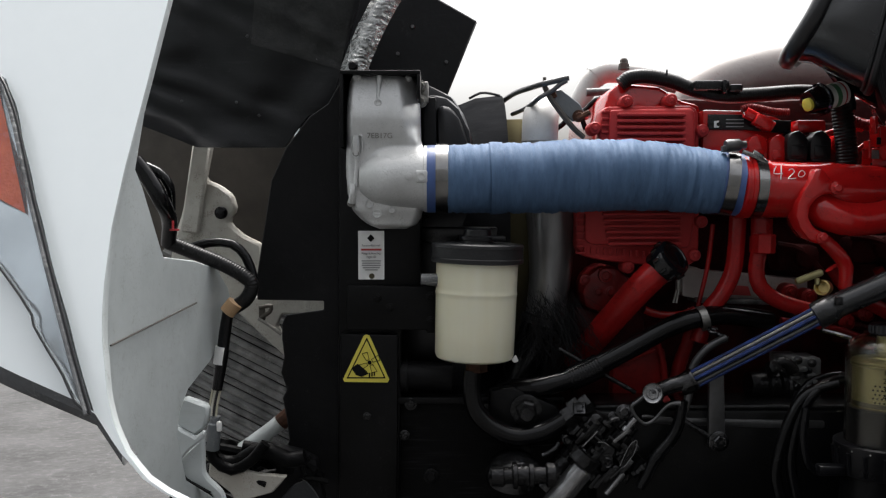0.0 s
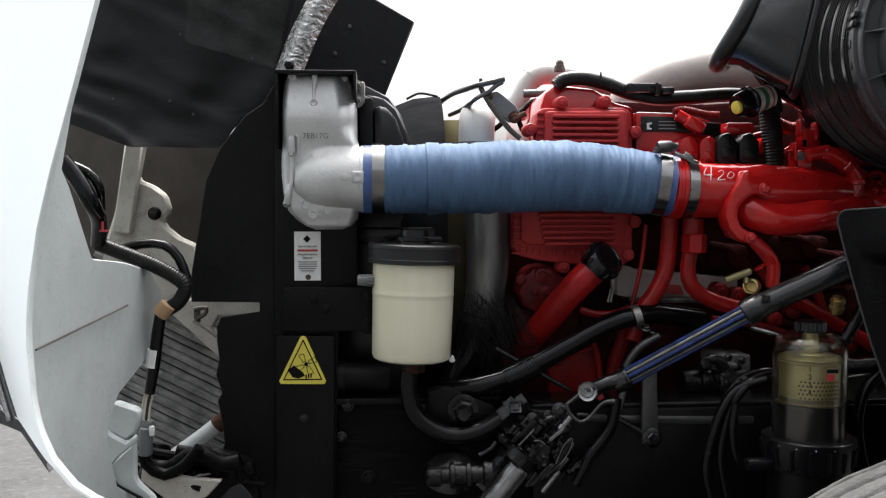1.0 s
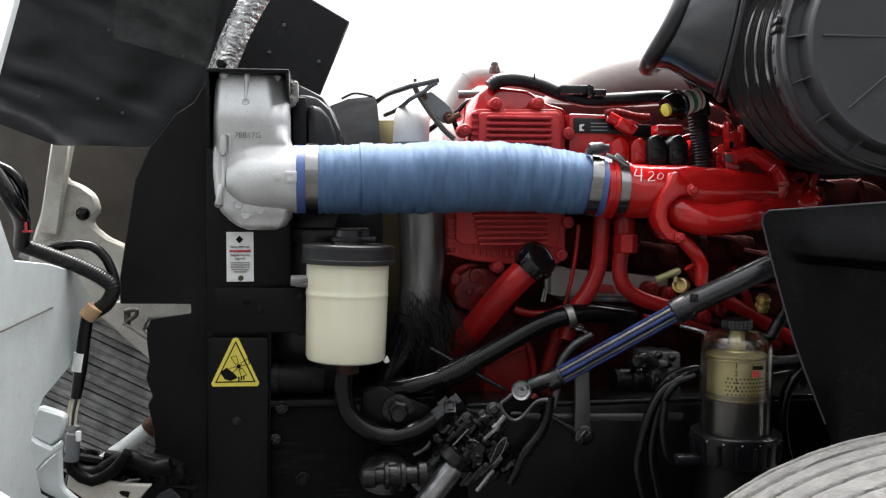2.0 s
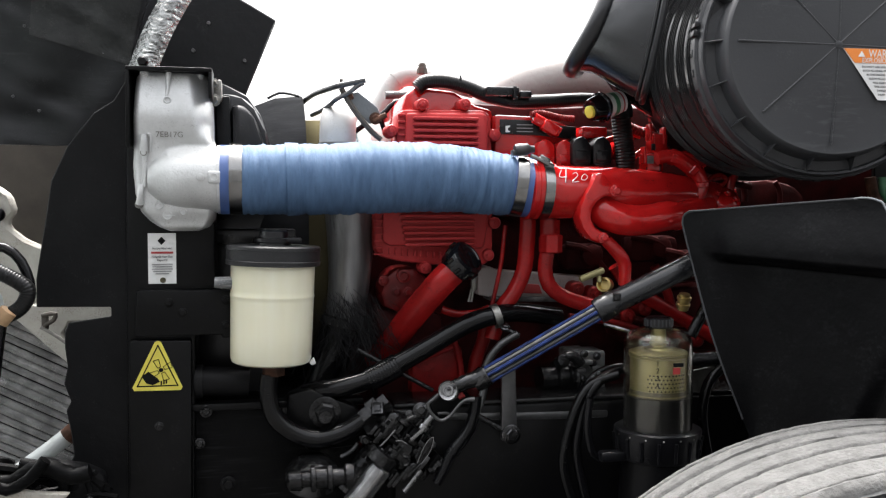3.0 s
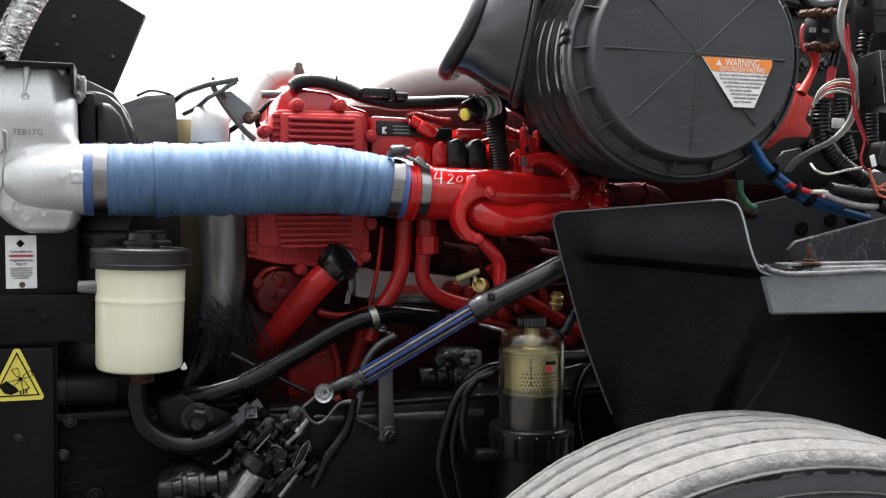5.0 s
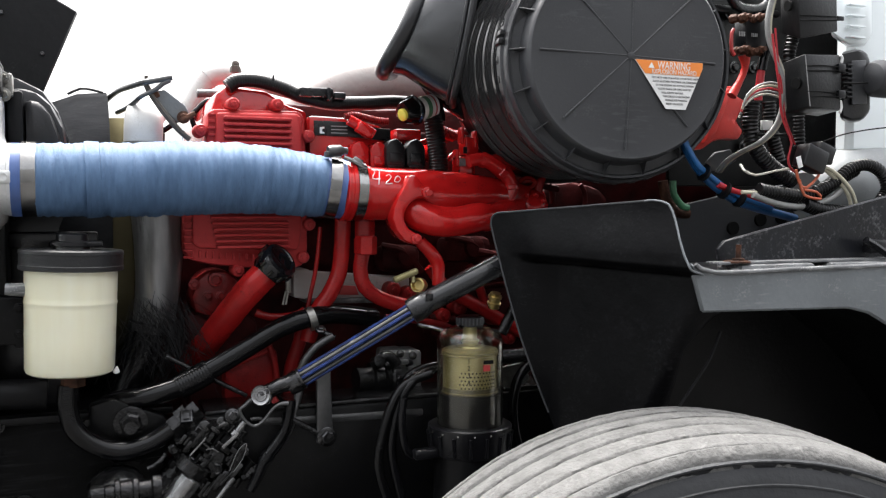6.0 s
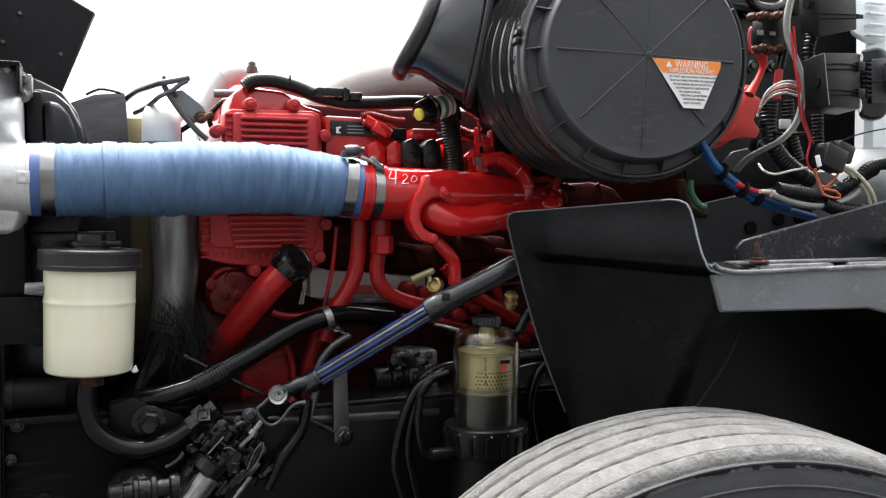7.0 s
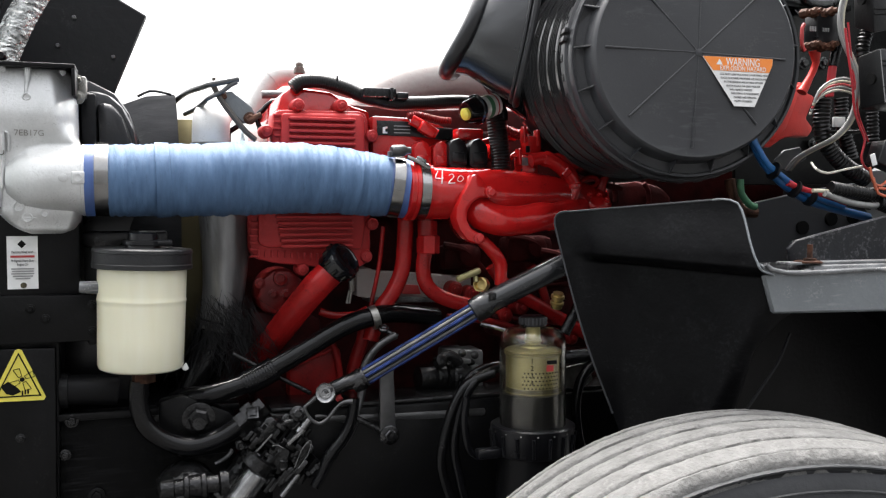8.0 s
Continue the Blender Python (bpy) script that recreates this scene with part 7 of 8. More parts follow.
for g in (2.93, 3.0):
    w = LX * math.cos(g) + LU * math.sin(g)
    part("latch", Shape().box(LC - LN * 0.066 + w * 0.191, (0.008, 0.009, 0.03), 0.002, Matrix((w, LN.cross(w), LN)).transposed().to_4x4()), M_PLASTIC, lid)

# warning label on the lid
wl = thing("warning_label", LC + LX * 0.06 + LN * 0.003, "white and orange warning label on the air cleaner lid", "label")


def on_lid(u, v, lift=0.0022):
    return LC + LX * u + LU * v + LN * lift


WL = dict(tl=(0.006, -0.0050), tr=(0.1165, -0.0080), r2=(0.1160, -0.0175), br=(0.0880, -0.0800), bl=(0.0560, -0.0790))
part("field", Shape().plate([on_lid(*WL[q], 0.0008) for q in ("tl", "tr", "r2", "br", "bl")], LN * 0.001, 0), M_LABEL, wl)
part("orange_band", Shape().plate([on_lid(*q, 0.002) for q in ((0.0065, -0.0053), (0.1160, -0.0083), (0.1155, -0.0178), (0.1105, -0.0290), (0.0225, -0.0260))], LN * 0.0005, 0), M_ORANGE, wl)
LM = Matrix((LX, LU, LN)).transposed().to_4x4() @ Matrix.Rotation(radians(-1.6), 4, "Z")
lettering("WARNING", 0.0165, Matrix.Translation(on_lid(0.069, -0.0145, 0.0028)) @ LM, M_LABEL, wl, 0.053)
lettering("EXPLOSION HAZARD", 0.0100, Matrix.Translation(on_lid(0.069, -0.0238, 0.0028)) @ LM, M_LABEL, wl, 0.072)
part("warning_triangle", Shape().plate([on_lid(*q, 0.0027) for q in ((0.027, -0.0175), (0.037, -0.0178), (0.032, -0.0090))], LN * 0.0003, 0), M_LABEL, wl)
for i, (s, w, u) in enumerate((("DO NOT USE VOLATILE STARTING AIDS", 0.076, 0.077), ("SUCH AS ETHER, PROPANE OR GASOLINE", 0.072, 0.078), ("IN THE ENGINE AIR INTAKE SYSTEM.", 0.062, 0.080), ("GLOW PLUGS OR GRID HEATER", 0.054, 0.081), ("WILL IGNITE VAPORS.", 0.036, 0.079), ("THIS COULD CAUSE ENGINE", 0.044, 0.087), ("DAMAGE AND PERSONAL", 0.036, 0.089), ("INJURY OR DEATH.", 0.028, 0.088))):
    lettering(s, 0.0042, Matrix.Translation(on_lid(u - 0.006 - 0.0017 * i, -0.0325 - 0.0056 * i, 0.0022)) @ LM, M_PRINT, wl, w)

# intake duct on the front of the canister
duct = []
for i, (a, b, c, d) in enumerate((
        ((0.5325, 1.6, 1.5274), (0.5901, 1.56, 1.6597), (0.7006, 1.75, 1.7122), (0.6006, 1.75, 1.5501)),
        ((0.5545, 1.57, 1.5208), (0.603, 1.53, 1.672), (0.7234, 1.75, 1.7351), (0.6445, 1.75, 1.5422)),
        ((0.5932, 1.53, 1.4851), (0.6198, 1.5, 1.6928), (0.7579, 1.75, 1.7699), (0.7006, 1.75, 1.5138)),
        ((0.6161, 1.5, 1.4658), (0.6549, 1.47, 1.7062), (0.7905, 1.75, 1.7944), (0.7258, 1.75, 1.498)))):
    ring = []
    cs = [Vector(q) for q in (a, b, c, d)]
    for j in range(4):
        for s in (0.12, 0.5, 0.88):
            p = cs[j].lerp(cs[(j + 1) % 4], s)
            if j == 0:
                p.y -= 0.030 * math.sin(math.pi * s) * (1 - 0.2 * i)
            ring.append(p)
    for _ in range(2):
        ring = [ring[j - 1].lerp(ring[j], s) for j in range(len(ring)) for s in (0.25, 0.75)]
    ring.append(ring[0])
    duct.append(ring)
part("intake_duct", Shape().sheet(duct), M_DUCT, ac, "glossy black intake duct", 60)
part("duct_rim", Shape().tube(duct[0], 0.0145, 14), M_DUCTRIM, ac, "thick rounded mouth of the duct")
part("duct_flange", Shape().tube(duct[3], 0.006, 8), M_DUCTRIM, ac)
part("duct_bead", Shape().tube([p.lerp(q, 0.75) for p, q in zip(duct[2], duct[3])], 0.0035, 8), M_DUCTRIM, ac)

part("duct_skirt", Shape().plate([(0.632, 1.7, 1.535), (0.703, 1.7, 1.569), (0.727, 1.7, 1.463), (0.71, 1.7, 1.473), (0.681, 1.7, 1.491), (0.654, 1.7, 1.508)], (0, 0.012, 0), 0.003), M_DUCT, ac, "black skirt below the duct")

ri = thing("restriction_gauge", (0.6064, 1.66, 1.4745), "filter restriction gauge with yellow button", "gauge")
gd2 = (Vector((0.5722, 1.645, 1.4639)) - Vector((0.6418, 1.67, 1.4839))).normalized()
p0 = Vector((0.6555, 1.675, 1.487))
part("barrel", Shape().lathe(p0, gd2, [(-0.006, 0.017), (0.0, 0.0195), (0.047, 0.0195), (0.048, 0.018)], 28), M_STEEL, ri, "bright barrel")
part("label_band", Shape().band(p0 + gd2 * 0.022, gd2, 0.0195, 0.034, 0.0006), M_LABEL, ri)
part("green_band", Shape().band(p0 + gd2 * 0.026, gd2, 0.0196, 0.009, 0.0007), WIRE["green"], ri)
part("red_band", Shape().band(p0 + gd2 * 0.012, gd2, 0.0196, 0.003, 0.0007), WIRE["red"], ri)
part("collar", Shape().lathe(p0, gd2, [(0.046, 0.0195), (0.048, 0.0265), (0.051, 0.0265), (0.052, 0.0225), (0.070, 0.0195), (0.075, 0.0175), (0.076, 0.009)], 28), M_GLOSS, ri, "black collar")
part("button", Shape().lathe(p0 + Vector((-0.001, -0.004, -0.003)), gd2, [(0.072, 0.0105), (0.0775, 0.0105), (0.0785, 0.009)], 20), M_YELLOW, ri, "yellow button")
part("stem", Shape().tube([(0.6577, 1.675, 1.4851), (0.6641, 1.675, 1.4754), (0.6652, 1.675, 1.4584)], 0.011, 14), M_PLASTIC, ri)
bh = thing("breather_hose", (0.6672, 1.68, 1.3683), "black corrugated breather hose", "hose")
part("hose", Shape().tube([(0.6542, 1.68, 1.4735), (0.6596, 1.68, 1.4336), (0.665, 1.68, 1.3935), (0.6661, 1.68, 1.3582)], 0.0172, 18, ridge=0.0008, pitch=0.0055), M_CONDUIT, bh)

# ==== wheel ====
WC, R, half = Vector((0.800, 1.107, 0.516)), 0.516, 0.120
AXLE = Vector((0.175, 0.984, -0.018)).normalized()


def crown(a):
    return R - 0.0075 * (a / half) ** 2


wheel = part("wheel", Shape().lathe(WC, AXLE, [(-half - 0.006, 0.292), (-half - 0.012, 0.285), (-0.05, 0.27), (-0.05, 0.14), (-0.10, 0.12), (-0.11, 0.05)], 60), M_STEEL, axle, "steel wheel with a dusty ribbed steer tyre")
half_tread = [(-half - 0.004, R - 0.030), (-half - 0.0025, R - 0.016), (-half + 0.0005, R - 0.0115)]
tread = list(half_tread)
# two narrow shoulder slots and four wide grooves between five ribs
for a, w, deep in ((-0.106, 0.0016, 0.006), (-0.063, 0.0037, 0.0095), (-0.019, 0.0037, 0.0095), (0.025, 0.0037, 0.0095), (0.068, 0.0037, 0.0095), (0.106, 0.0016, 0.006)):
    r = crown(a)
    tread += [(a - w * 4.5, r), (a - w * 2.2, r - 0.0004), (a - w * 1.3, r - 0.0016), (a - w * 0.75, r - deep * 0.7), (a - w * 0.4, r - deep), (a + w * 0.4, r - deep), (a + w * 0.75, r - deep * 0.7), (a + w * 1.3, r - 0.0016), (a + w * 2.2, r - 0.0004), (a + w * 4.5, r)]
tread += [(-a, r) for a, r in reversed(half_tread)]
wall_out = [(-half - 0.005, 0.29), (-half - 0.012, 0.31), (-half - 0.020, 0.36), (-half - 0.022, 0.40), (-half - 0.018, 0.44), (-half - 0.013, 0.466), (-half - 0.0125, 0.468), (-half - 0.009, 0.480), (-half - 0.0052, R - 0.0295)]
part("tyre", Shape().lathe(WC, AXLE, wall_out, 144).lathe(WC, AXLE, [(-a, r) for a, r in reversed(wall_out)], 144), M_SIDEWALL, wheel, "dark dusty sidewall")
band = Shape().lathe(WC, AXLE, tread, 560)
for i, p in enumerate(band.v):
    q = Vector(p) - WC
    a = q.dot(AXLE)
    edge = noise.noise(q * 60) * 0.0012 + noise.noise(q * 170) * 0.0010 + noise.noise(q * 18) * 0.0010
    band.v[i] = tuple(Vector(p) + AXLE * edge + q.normalized() * (noise.noise(q * 34 + Vector((5, 5, 5))) * 0.0006 + noise.noise(q * 140) * 0.0007))
part("tread", band, M_TYRE, wheel, "grey dust-caked ribbed tread", 50)
for rr, aa in ((0.4935, -half - 0.0058), (0.4675, -half - 0.0125), (0.43, -half - 0.019)):
    part("sidewall_ring", Shape().lathe(WC + AXLE * aa, AXLE, [(0.002, rr - 0.003), (-0.0015, rr - 0.001), (-0.0015, rr + 0.001), (0.002, rr + 0.003)], 120), M_SIDEWALL, wheel)

# ==== fender splash panel and step ledge ====
fe = thing("splash_fender", (1.0, 1.3, 0.9), "black plastic splash fender behind the wheel", "fender")
panel_rows = []
PLANE_O, PLANE_E, PLANE_N = Vector((0.6806, 1.4897, 0)), Vector((0.512, -0.859, 0)), Vector((0.859, 0.512, 0))


PANEL_LEFT = [(0.895, 0.1205), (1.2700, 0.0026), (1.2798, 0.0), (1.2889, 0.0022), (1.2935, 0.0065), (1.2953, 0.012)]
PANEL_RIGHT = [(0.90, 0.235), (1.10, 0.310), (1.150, 0.345), (1.163, 0.362), (1.1669, 0.361), (1.2242, 0.3375), (1.2850, 0.3060), (1.2920, 0.2990), (1.2953, 0.285)]
levels = [1.2953 - 0.006 * i for i in range(10)] + [1.2380 - 0.0017 * i for i in range(22)] + [1.20 - 0.0078 * i for i in range(40)]
for z0 in levels:
    row = []
    a, c = chain(PANEL_LEFT, z0), chain(PANEL_RIGHT, z0)
    for j in range(57):
        u = a + (c - a) * j / 56
        fade = smooth_step((z0 - 1.23) / 0.06)
        z = z0 + fade * (0.0199 * min(1.0, u / 0.285))
        crease = 1.2300 - 0.045 * u
        pocket = 0.034 * smooth_step((u - 0.045) / 0.07) * (1 - 0.35 * smooth_step((u - 0.2) / 0.16))
        d = pocket * smooth_step((crease - z) / 0.010)
        d -= 0.013 * smooth_step((1.31 - z) / 0.075) * smooth_step((z - crease + 0.004) / 0.012) * smooth_step((u - 0.03) / 0.08)
        turn = u - chain([(0.90, 0.20), (1.17, 0.325)], z)
        if turn > 0 and z < crease:
            d += 45.0 * turn * turn
        d += 0.0022 * noise.noise(Vector((u * 14, z * 11, 3.0))) + 0.0007 * noise.noise(Vector((u * 70, z * 60, 8.0)))
        p = PLANE_O + PLANE_E * u + PLANE_N * d
        row.append(Vector((p.x, p.y, z)))
    panel_rows.append(row)
part("front_panel", Shape().sheet(panel_rows, PLANE_N * 0.006), M_DUSTY, fe, "scuffed black front panel folded over a recess", 70)
part("panel_rim", Shape().tube([r[0] for r in panel_rows[60:0:-4]] + [r[0] for r in panel_rows[3::-1]] + panel_rows[0][4::6], 0.0016, 8), M_GREYPLASTIC, fe, "thin grey edge")
# Pale tube stands in for the highlight on the panel's right edge.
part("side_rim", Shape().tube([panel_rows[0][52], panel_rows[0][55]] + [r[56] for r in panel_rows[1:37:3]], 0.0015, 8), M_LEDGE, fe, "pale edge drawn as a highlight")
part("ledge_face", Shape().plate([(0.8575, 1.2113, 1.2275), (0.893, 1.2047, 1.212), (1.0151, 1.1837, 1.215), (1.1683, 1.1572, 1.2195), (1.3929, 1.1185, 1.2269), (1.3986, 1.1175, 1.0517), (1.2398, 1.1449, 1.0901), (1.1704, 1.1569, 1.1318), (1.1392, 1.1622, 1.1493), (1.1067, 1.1679, 1.1576), (0.8775, 1.2069, 1.157)], (0.002, 0.010, 0), 0.003), M_LEDGE, fe, "grey scuffed ledge face")
part("ledge_edge", Shape().tube([(0.8643, 1.2077, 1.2252), (0.8933, 1.2027, 1.2137), (1.0135, 1.1819, 1.216), (1.1664, 1.1555, 1.2205), (1.3907, 1.1169, 1.2279)], 0.0034, 10), M_LEDGETOP, fe, "scuffed pale ledge edge")
zt = 1.2111
part("ledge_strip", Shape().box((1.45, 1.285, zt + 0.012), (0.92, 0.012, 0.006), 0.002).box((1.45, 1.236, zt + 0.002), (1.0, 0.01, 0.005), 0.002), M_LEDGETOP, fe)
part("ledge_top", Shape().box((1.45, 1.33, zt - 0.004), (1.08, 0.24, 0.008), 0.003), M_LIDBLACK, fe, "dusty dark ledge top")
for cx in (1.03, 1.2, 1.37):
    part("pad", Shape().box((cx, 1.255, zt + 0.004), (0.14, 0.06, 0.012), 0.006), M_LEDGETOP, fe)
part("liner", Shape().sheet([[Vector((1.02 + 0.62 * math.cos(a), y, 0.52 + 0.66 * math.sin(a))) for y in (1.22, 1.35, 1.5)] for a in [i * math.pi / 20 for i in range(0, 12)]], Vector((0, 0, 0.01))), M_BLACK, fe, "dark wheel arch liner")
part("back_wall", Shape().plate([(0.81, 1.5, 0.5), (1.9, 1.5, 0.5), (1.9, 1.5, 1.18), (0.81, 1.5, 1.18)], (0, 0.008, 0)), M_BLACK, fe)
part("liner_edge", Shape().tube([(1.065, 1.4, 1.097), (1.043, 1.4, 1.051), (1.015, 1.4, 1.015), (0.983, 1.4, 0.977)], 0.0025, 8), M_SIDEWALL, fe, "rolled edge of the arch liner")
br = thing("cab_bracket", (1.0765, 1.25, 1.2336), "weathered black steel bracket on the ledge", "bracket")
part("web", Shape().plate([(0.9487, 1.262, 1.2227), (0.9463, 1.262, 1.2438), (0.9585, 1.262, 1.2554), (1.0108, 1.262, 1.2667), (1.4495, 1.262, 1.3597), (1.4549, 1.262, 1.2069)], (0, 0.008, 0), 0.002), M_FLAKED, br, "speckled black web")
part("foot", Shape().box(Vector((1.0767, 1.25, 1.2232)) + Vector((0.1, 0, 0)), (0.5, 0.03, 0.004), 0.001), M_LEDGETOP, br)
part("rust_pad", Shape().lathe(Vector((0.9656, 1.244, 1.2235)), (0, 0, 1), [(0, 0.020), (0.002, 0.020), (0.0035, 0.016)], 20), M_RUST, br, "rusty washer")
part("rusty_bolt", Shape().lathe((0.9656, 1.24, 1.2261), (0, 0, 1), [(0, 0.009), (0.004, 0.009), (0.005, 0.004), (0.024, 0.004)], 12), M_RUST, br, "rusty bolt")

# ==== cab front with electrics ====
cab = thing("cab", (1.6, 1.6, 0.0), "white truck cab front behind the engine bay", "truck cab")
part("cowl", Shape().plate([(1.335, 1.396, 1.40), (2.2, 1.22, 1.40), (2.2, 1.22, 2.4), (1.335, 1.396, 2.4)], (0.0, 0.04, 0), 0.01), M_WHITE, cab, "white cowl panel")
part("cab_front", Shape().plate([(1.60, 1.44, 1.86), (1.60, 3.20, 1.86), (1.95, 3.12, 2.75), (1.95, 1.52, 2.75)], (0.04, 0, 0), 0.01), M_WHITE, cab, "plain white cab front")
part("cab_roof", Shape().box((2.75, 2.32, 2.78), (1.62, 1.66, 0.06), 0.02), M_WHITE, cab, "plain white cab roof")
part("firewall", Shape().box((1.55, 2.1, 1.5), (0.06, 1.3, 0.75), 0.01), M_BLACK, cab, "black firewall")
part("cowl_roll", Shape().tube([(1.2649, 1.42, 1.3227), (1.3234, 1.42, 1.3331), (1.3904, 1.42, 1.3398), (1.4736, 1.42, 1.3447), (1.7433, 1.42, 1.3528)], 0.0, 32, radii=[0.045, 0.072, 0.080, 0.082, 0.082]), M_COWL, cab, "grey rounded cowl roll")
part("cowl_seam", Shape().tube([(1.1996, 1.335, 1.4082), (1.2481, 1.335, 1.4245), (1.2979, 1.335, 1.4346), (1.3594, 1.335, 1.4424), (1.4553, 1.335, 1.4496)], 0.0012, 6), M_BLACKINK, cab)

part("wall_shelf", Shape().plate([(1.022, 1.5025, 1.302), (1.1673, 1.4893, 1.3332), (1.2868, 1.4785, 1.3495), (1.4992, 1.4592, 1.3781), (1.609, 1.4492, 1.3795), (1.6145, 1.4487, 1.1925), (1.012, 1.5035, 1.2022)], (0, 0.01, 0)), M_GREYPLASTIC, cab, "grimy dark grey lower wall with holes")
for q in [(1.2174, 1.482, 1.283), (1.2617, 1.478, 1.2869), (1.160, 1.487, 1.268)]:
    part("hole", Shape().lathe(q, (0, -1, 0), [(-0.004, 0.012), (0.002, 0.012)], 18), M_BLACKINK, cab)


def relay_box(top, foot, hole, label):
    """A black relay box: its left, front-edge and right corners above and below, and the place of its round hole."""
    ob = thing("relay_box", foot[1], label, "relay box")
    t, f = [Vector(q) for q in top], [Vector(q) for q in foot]
    t.append(t[0] + t[2] - t[1])
    f.append(f[0] + f[2] - f[1])
    part("case", Shape().solid(t + f, [(0, 1, 2, 3), (7, 6, 5, 4), (0, 4, 5, 1), (1, 5, 6, 2), (2, 6, 7, 3), (3, 7, 4, 0)], 0.0035), M_RELAY, ob, "black plastic case")
    face = (t[1] - t[0]).cross(f[0] - t[0]).normalized()
    if face.y > 0:
        face = -face
    # Flat black disc stands for the dark inside of the hole.
    part("recess", Shape().lathe(Vector(hole), face, [(-0.004, 0.0084), (0.0006, 0.0084)], 24), M_BLACKINK, ob, "flat black disc for the dark of a round hole")
    return ob


rb = relay_box([(1.084, 1.285, 1.53), (1.085, 1.242, 1.536), (1.178, 1.262, 1.544)], [(1.091, 1.285, 1.451), (1.097, 1.242, 1.457), (1.18, 1.262, 1.457)], (1.087, 1.26, 1.494), "black relay box with locking clip on cowl")
for p in ([(1.087, 1.24, 1.518), (1.126, 1.248, 1.522), (1.172, 1.258, 1.523)], [(1.088, 1.24, 1.511), (1.126, 1.248, 1.514), (1.172, 1.258, 1.518)], [(1.092, 1.24, 1.48), (1.131, 1.248, 1.482), (1.173, 1.258, 1.482)], [(1.094, 1.24, 1.472), (1.131, 1.248, 1.475), (1.173, 1.258, 1.477)]):
    part("clip_arm", Shape().tube(p, 0.0010, 6), M_BLACKINK, rb)
for p in ((1.173, 1.258, 1.522), (1.174, 1.258, 1.481)):
    part("clip_tab", Shape().box(p, (0.014, 0.008, 0.013), 0.0015), M_PLASTIC, rb)
part("edge_wear", Shape().tube([(1.085, 1.24, 1.534), (1.09, 1.24, 1.498), (1.096, 1.24, 1.458)], 0.0007, 6), M_GREYINK, rb)
part("socket", Shape().plate([(1.2013, 1.285, 1.5533), (1.2356, 1.285, 1.5609), (1.2538, 1.285, 1.5576), (1.2628, 1.285, 1.5427), (1.265, 1.285, 1.4625), (1.2519, 1.285, 1.4492), (1.2255, 1.285, 1.4437), (1.2039, 1.285, 1.4501)], (0.03, 0.033, 0), 0.004), M_PLASTIC, rb, "black ribbed socket")
part("socket_panel", Shape().plate([(1.2178, 1.28, 1.5392), (1.2489, 1.28, 1.5429), (1.252, 1.28, 1.4724), (1.2208, 1.28, 1.4692)], (0.004, 0.005, 0), 0.001), M_GREYPLASTIC, rb)
for k in range(8):
    part("rib", Shape().box(Vector((1.2076, 1.278, 1.5312)) + Vector((0, 0, -0.0072 * k)), (0.011, 0.012, 0.0034), 0.0006), M_PLASTIC, rb)
part("socket_bar", Shape().tube([(1.1896, 1.27, 1.5014), (1.2155, 1.27, 1.5019), (1.2417, 1.27, 1.5042)], 0.0014, 6), M_BLACKINK, rb)
part("white_seal", Shape().tube([(1.1746, 1.262, 1.5426), (1.1793, 1.262, 1.5394), (1.1783, 1.262, 1.5306)], 0.0026, 8), M_LABEL, rb, "white seal")
part("white_seal", Shape().tube([(1.1775, 1.262, 1.4725), (1.1801, 1.262, 1.462), (1.1768, 1.262, 1.4531)], 0.0022, 8), M_LABEL, rb, "white seal")
rb2 = relay_box([(1.127, 1.345, 1.678), (1.124, 1.3, 1.669), (1.224, 1.32, 1.685)], [(1.133, 1.345, 1.587), (1.131, 1.3, 1.571), (1.229, 1.32, 1.593)], (1.124, 1.318, 1.626), "black relay box beside a white bracket")
for p in ([(1.128, 1.298, 1.608), (1.174, 1.306, 1.612), (1.226, 1.316, 1.616)], [(1.128, 1.298, 1.6), (1.174, 1.306, 1.605), (1.227, 1.316, 1.611)]):
    part("clip_arm", Shape().tube(p, 0.0010, 6), M_BLACKINK, rb2)
part("clip_tab", Shape().box((1.2338, 1.322, 1.6157), (0.016, 0.004, 0.007), 0.001), M_PLASTIC, rb2)
wb = thing("white_bracket", (1.3076, 1.36, 1.5837), "white plastic bracket on the cowl", "bracket")
part("body", Shape().plate([(1.2538, 1.36, 1.7125), (1.3425, 1.36, 1.7213), (1.3457, 1.36, 1.6057), (1.3306, 1.36, 1.5872), (1.2948, 1.36, 1.5829), (1.2566, 1.36, 1.5993)], (0.02, 0.022, 0), 0.003), M_WHITE, wb)
for k in range(4):
    part("rib", Shape().box(Vector((1.3, 1.352, 1.6486)) + Vector((0, 0, -0.018 * k)), (0.035, 0.012, 0.003), 0.0008), M_WHITE, wb)
kn = thing("rubber_knob", (1.2644, 1.26, 1.5103), "round black rubber plug on the cowl", "plug")
part("knob", Shape().lathe((1.2438, 1.27, 1.5124), (1, 0.1, 0), [(0, 0.012), (0.006, 0.024), (0.02, 0.030), (0.09, 0.030), (0.1, 0.02)], 28), M_GREYPLASTIC, kn)

ft = thing("fuse_terminal", (1.1354, 1.42, 1.563), "corroded fuse terminal block with red cover", "terminal block")
part("block", Shape().box((1.1347, 1.42, 1.5993), (0.044, 0.03, 0.05), 0.003), M_PLASTIC, ft)
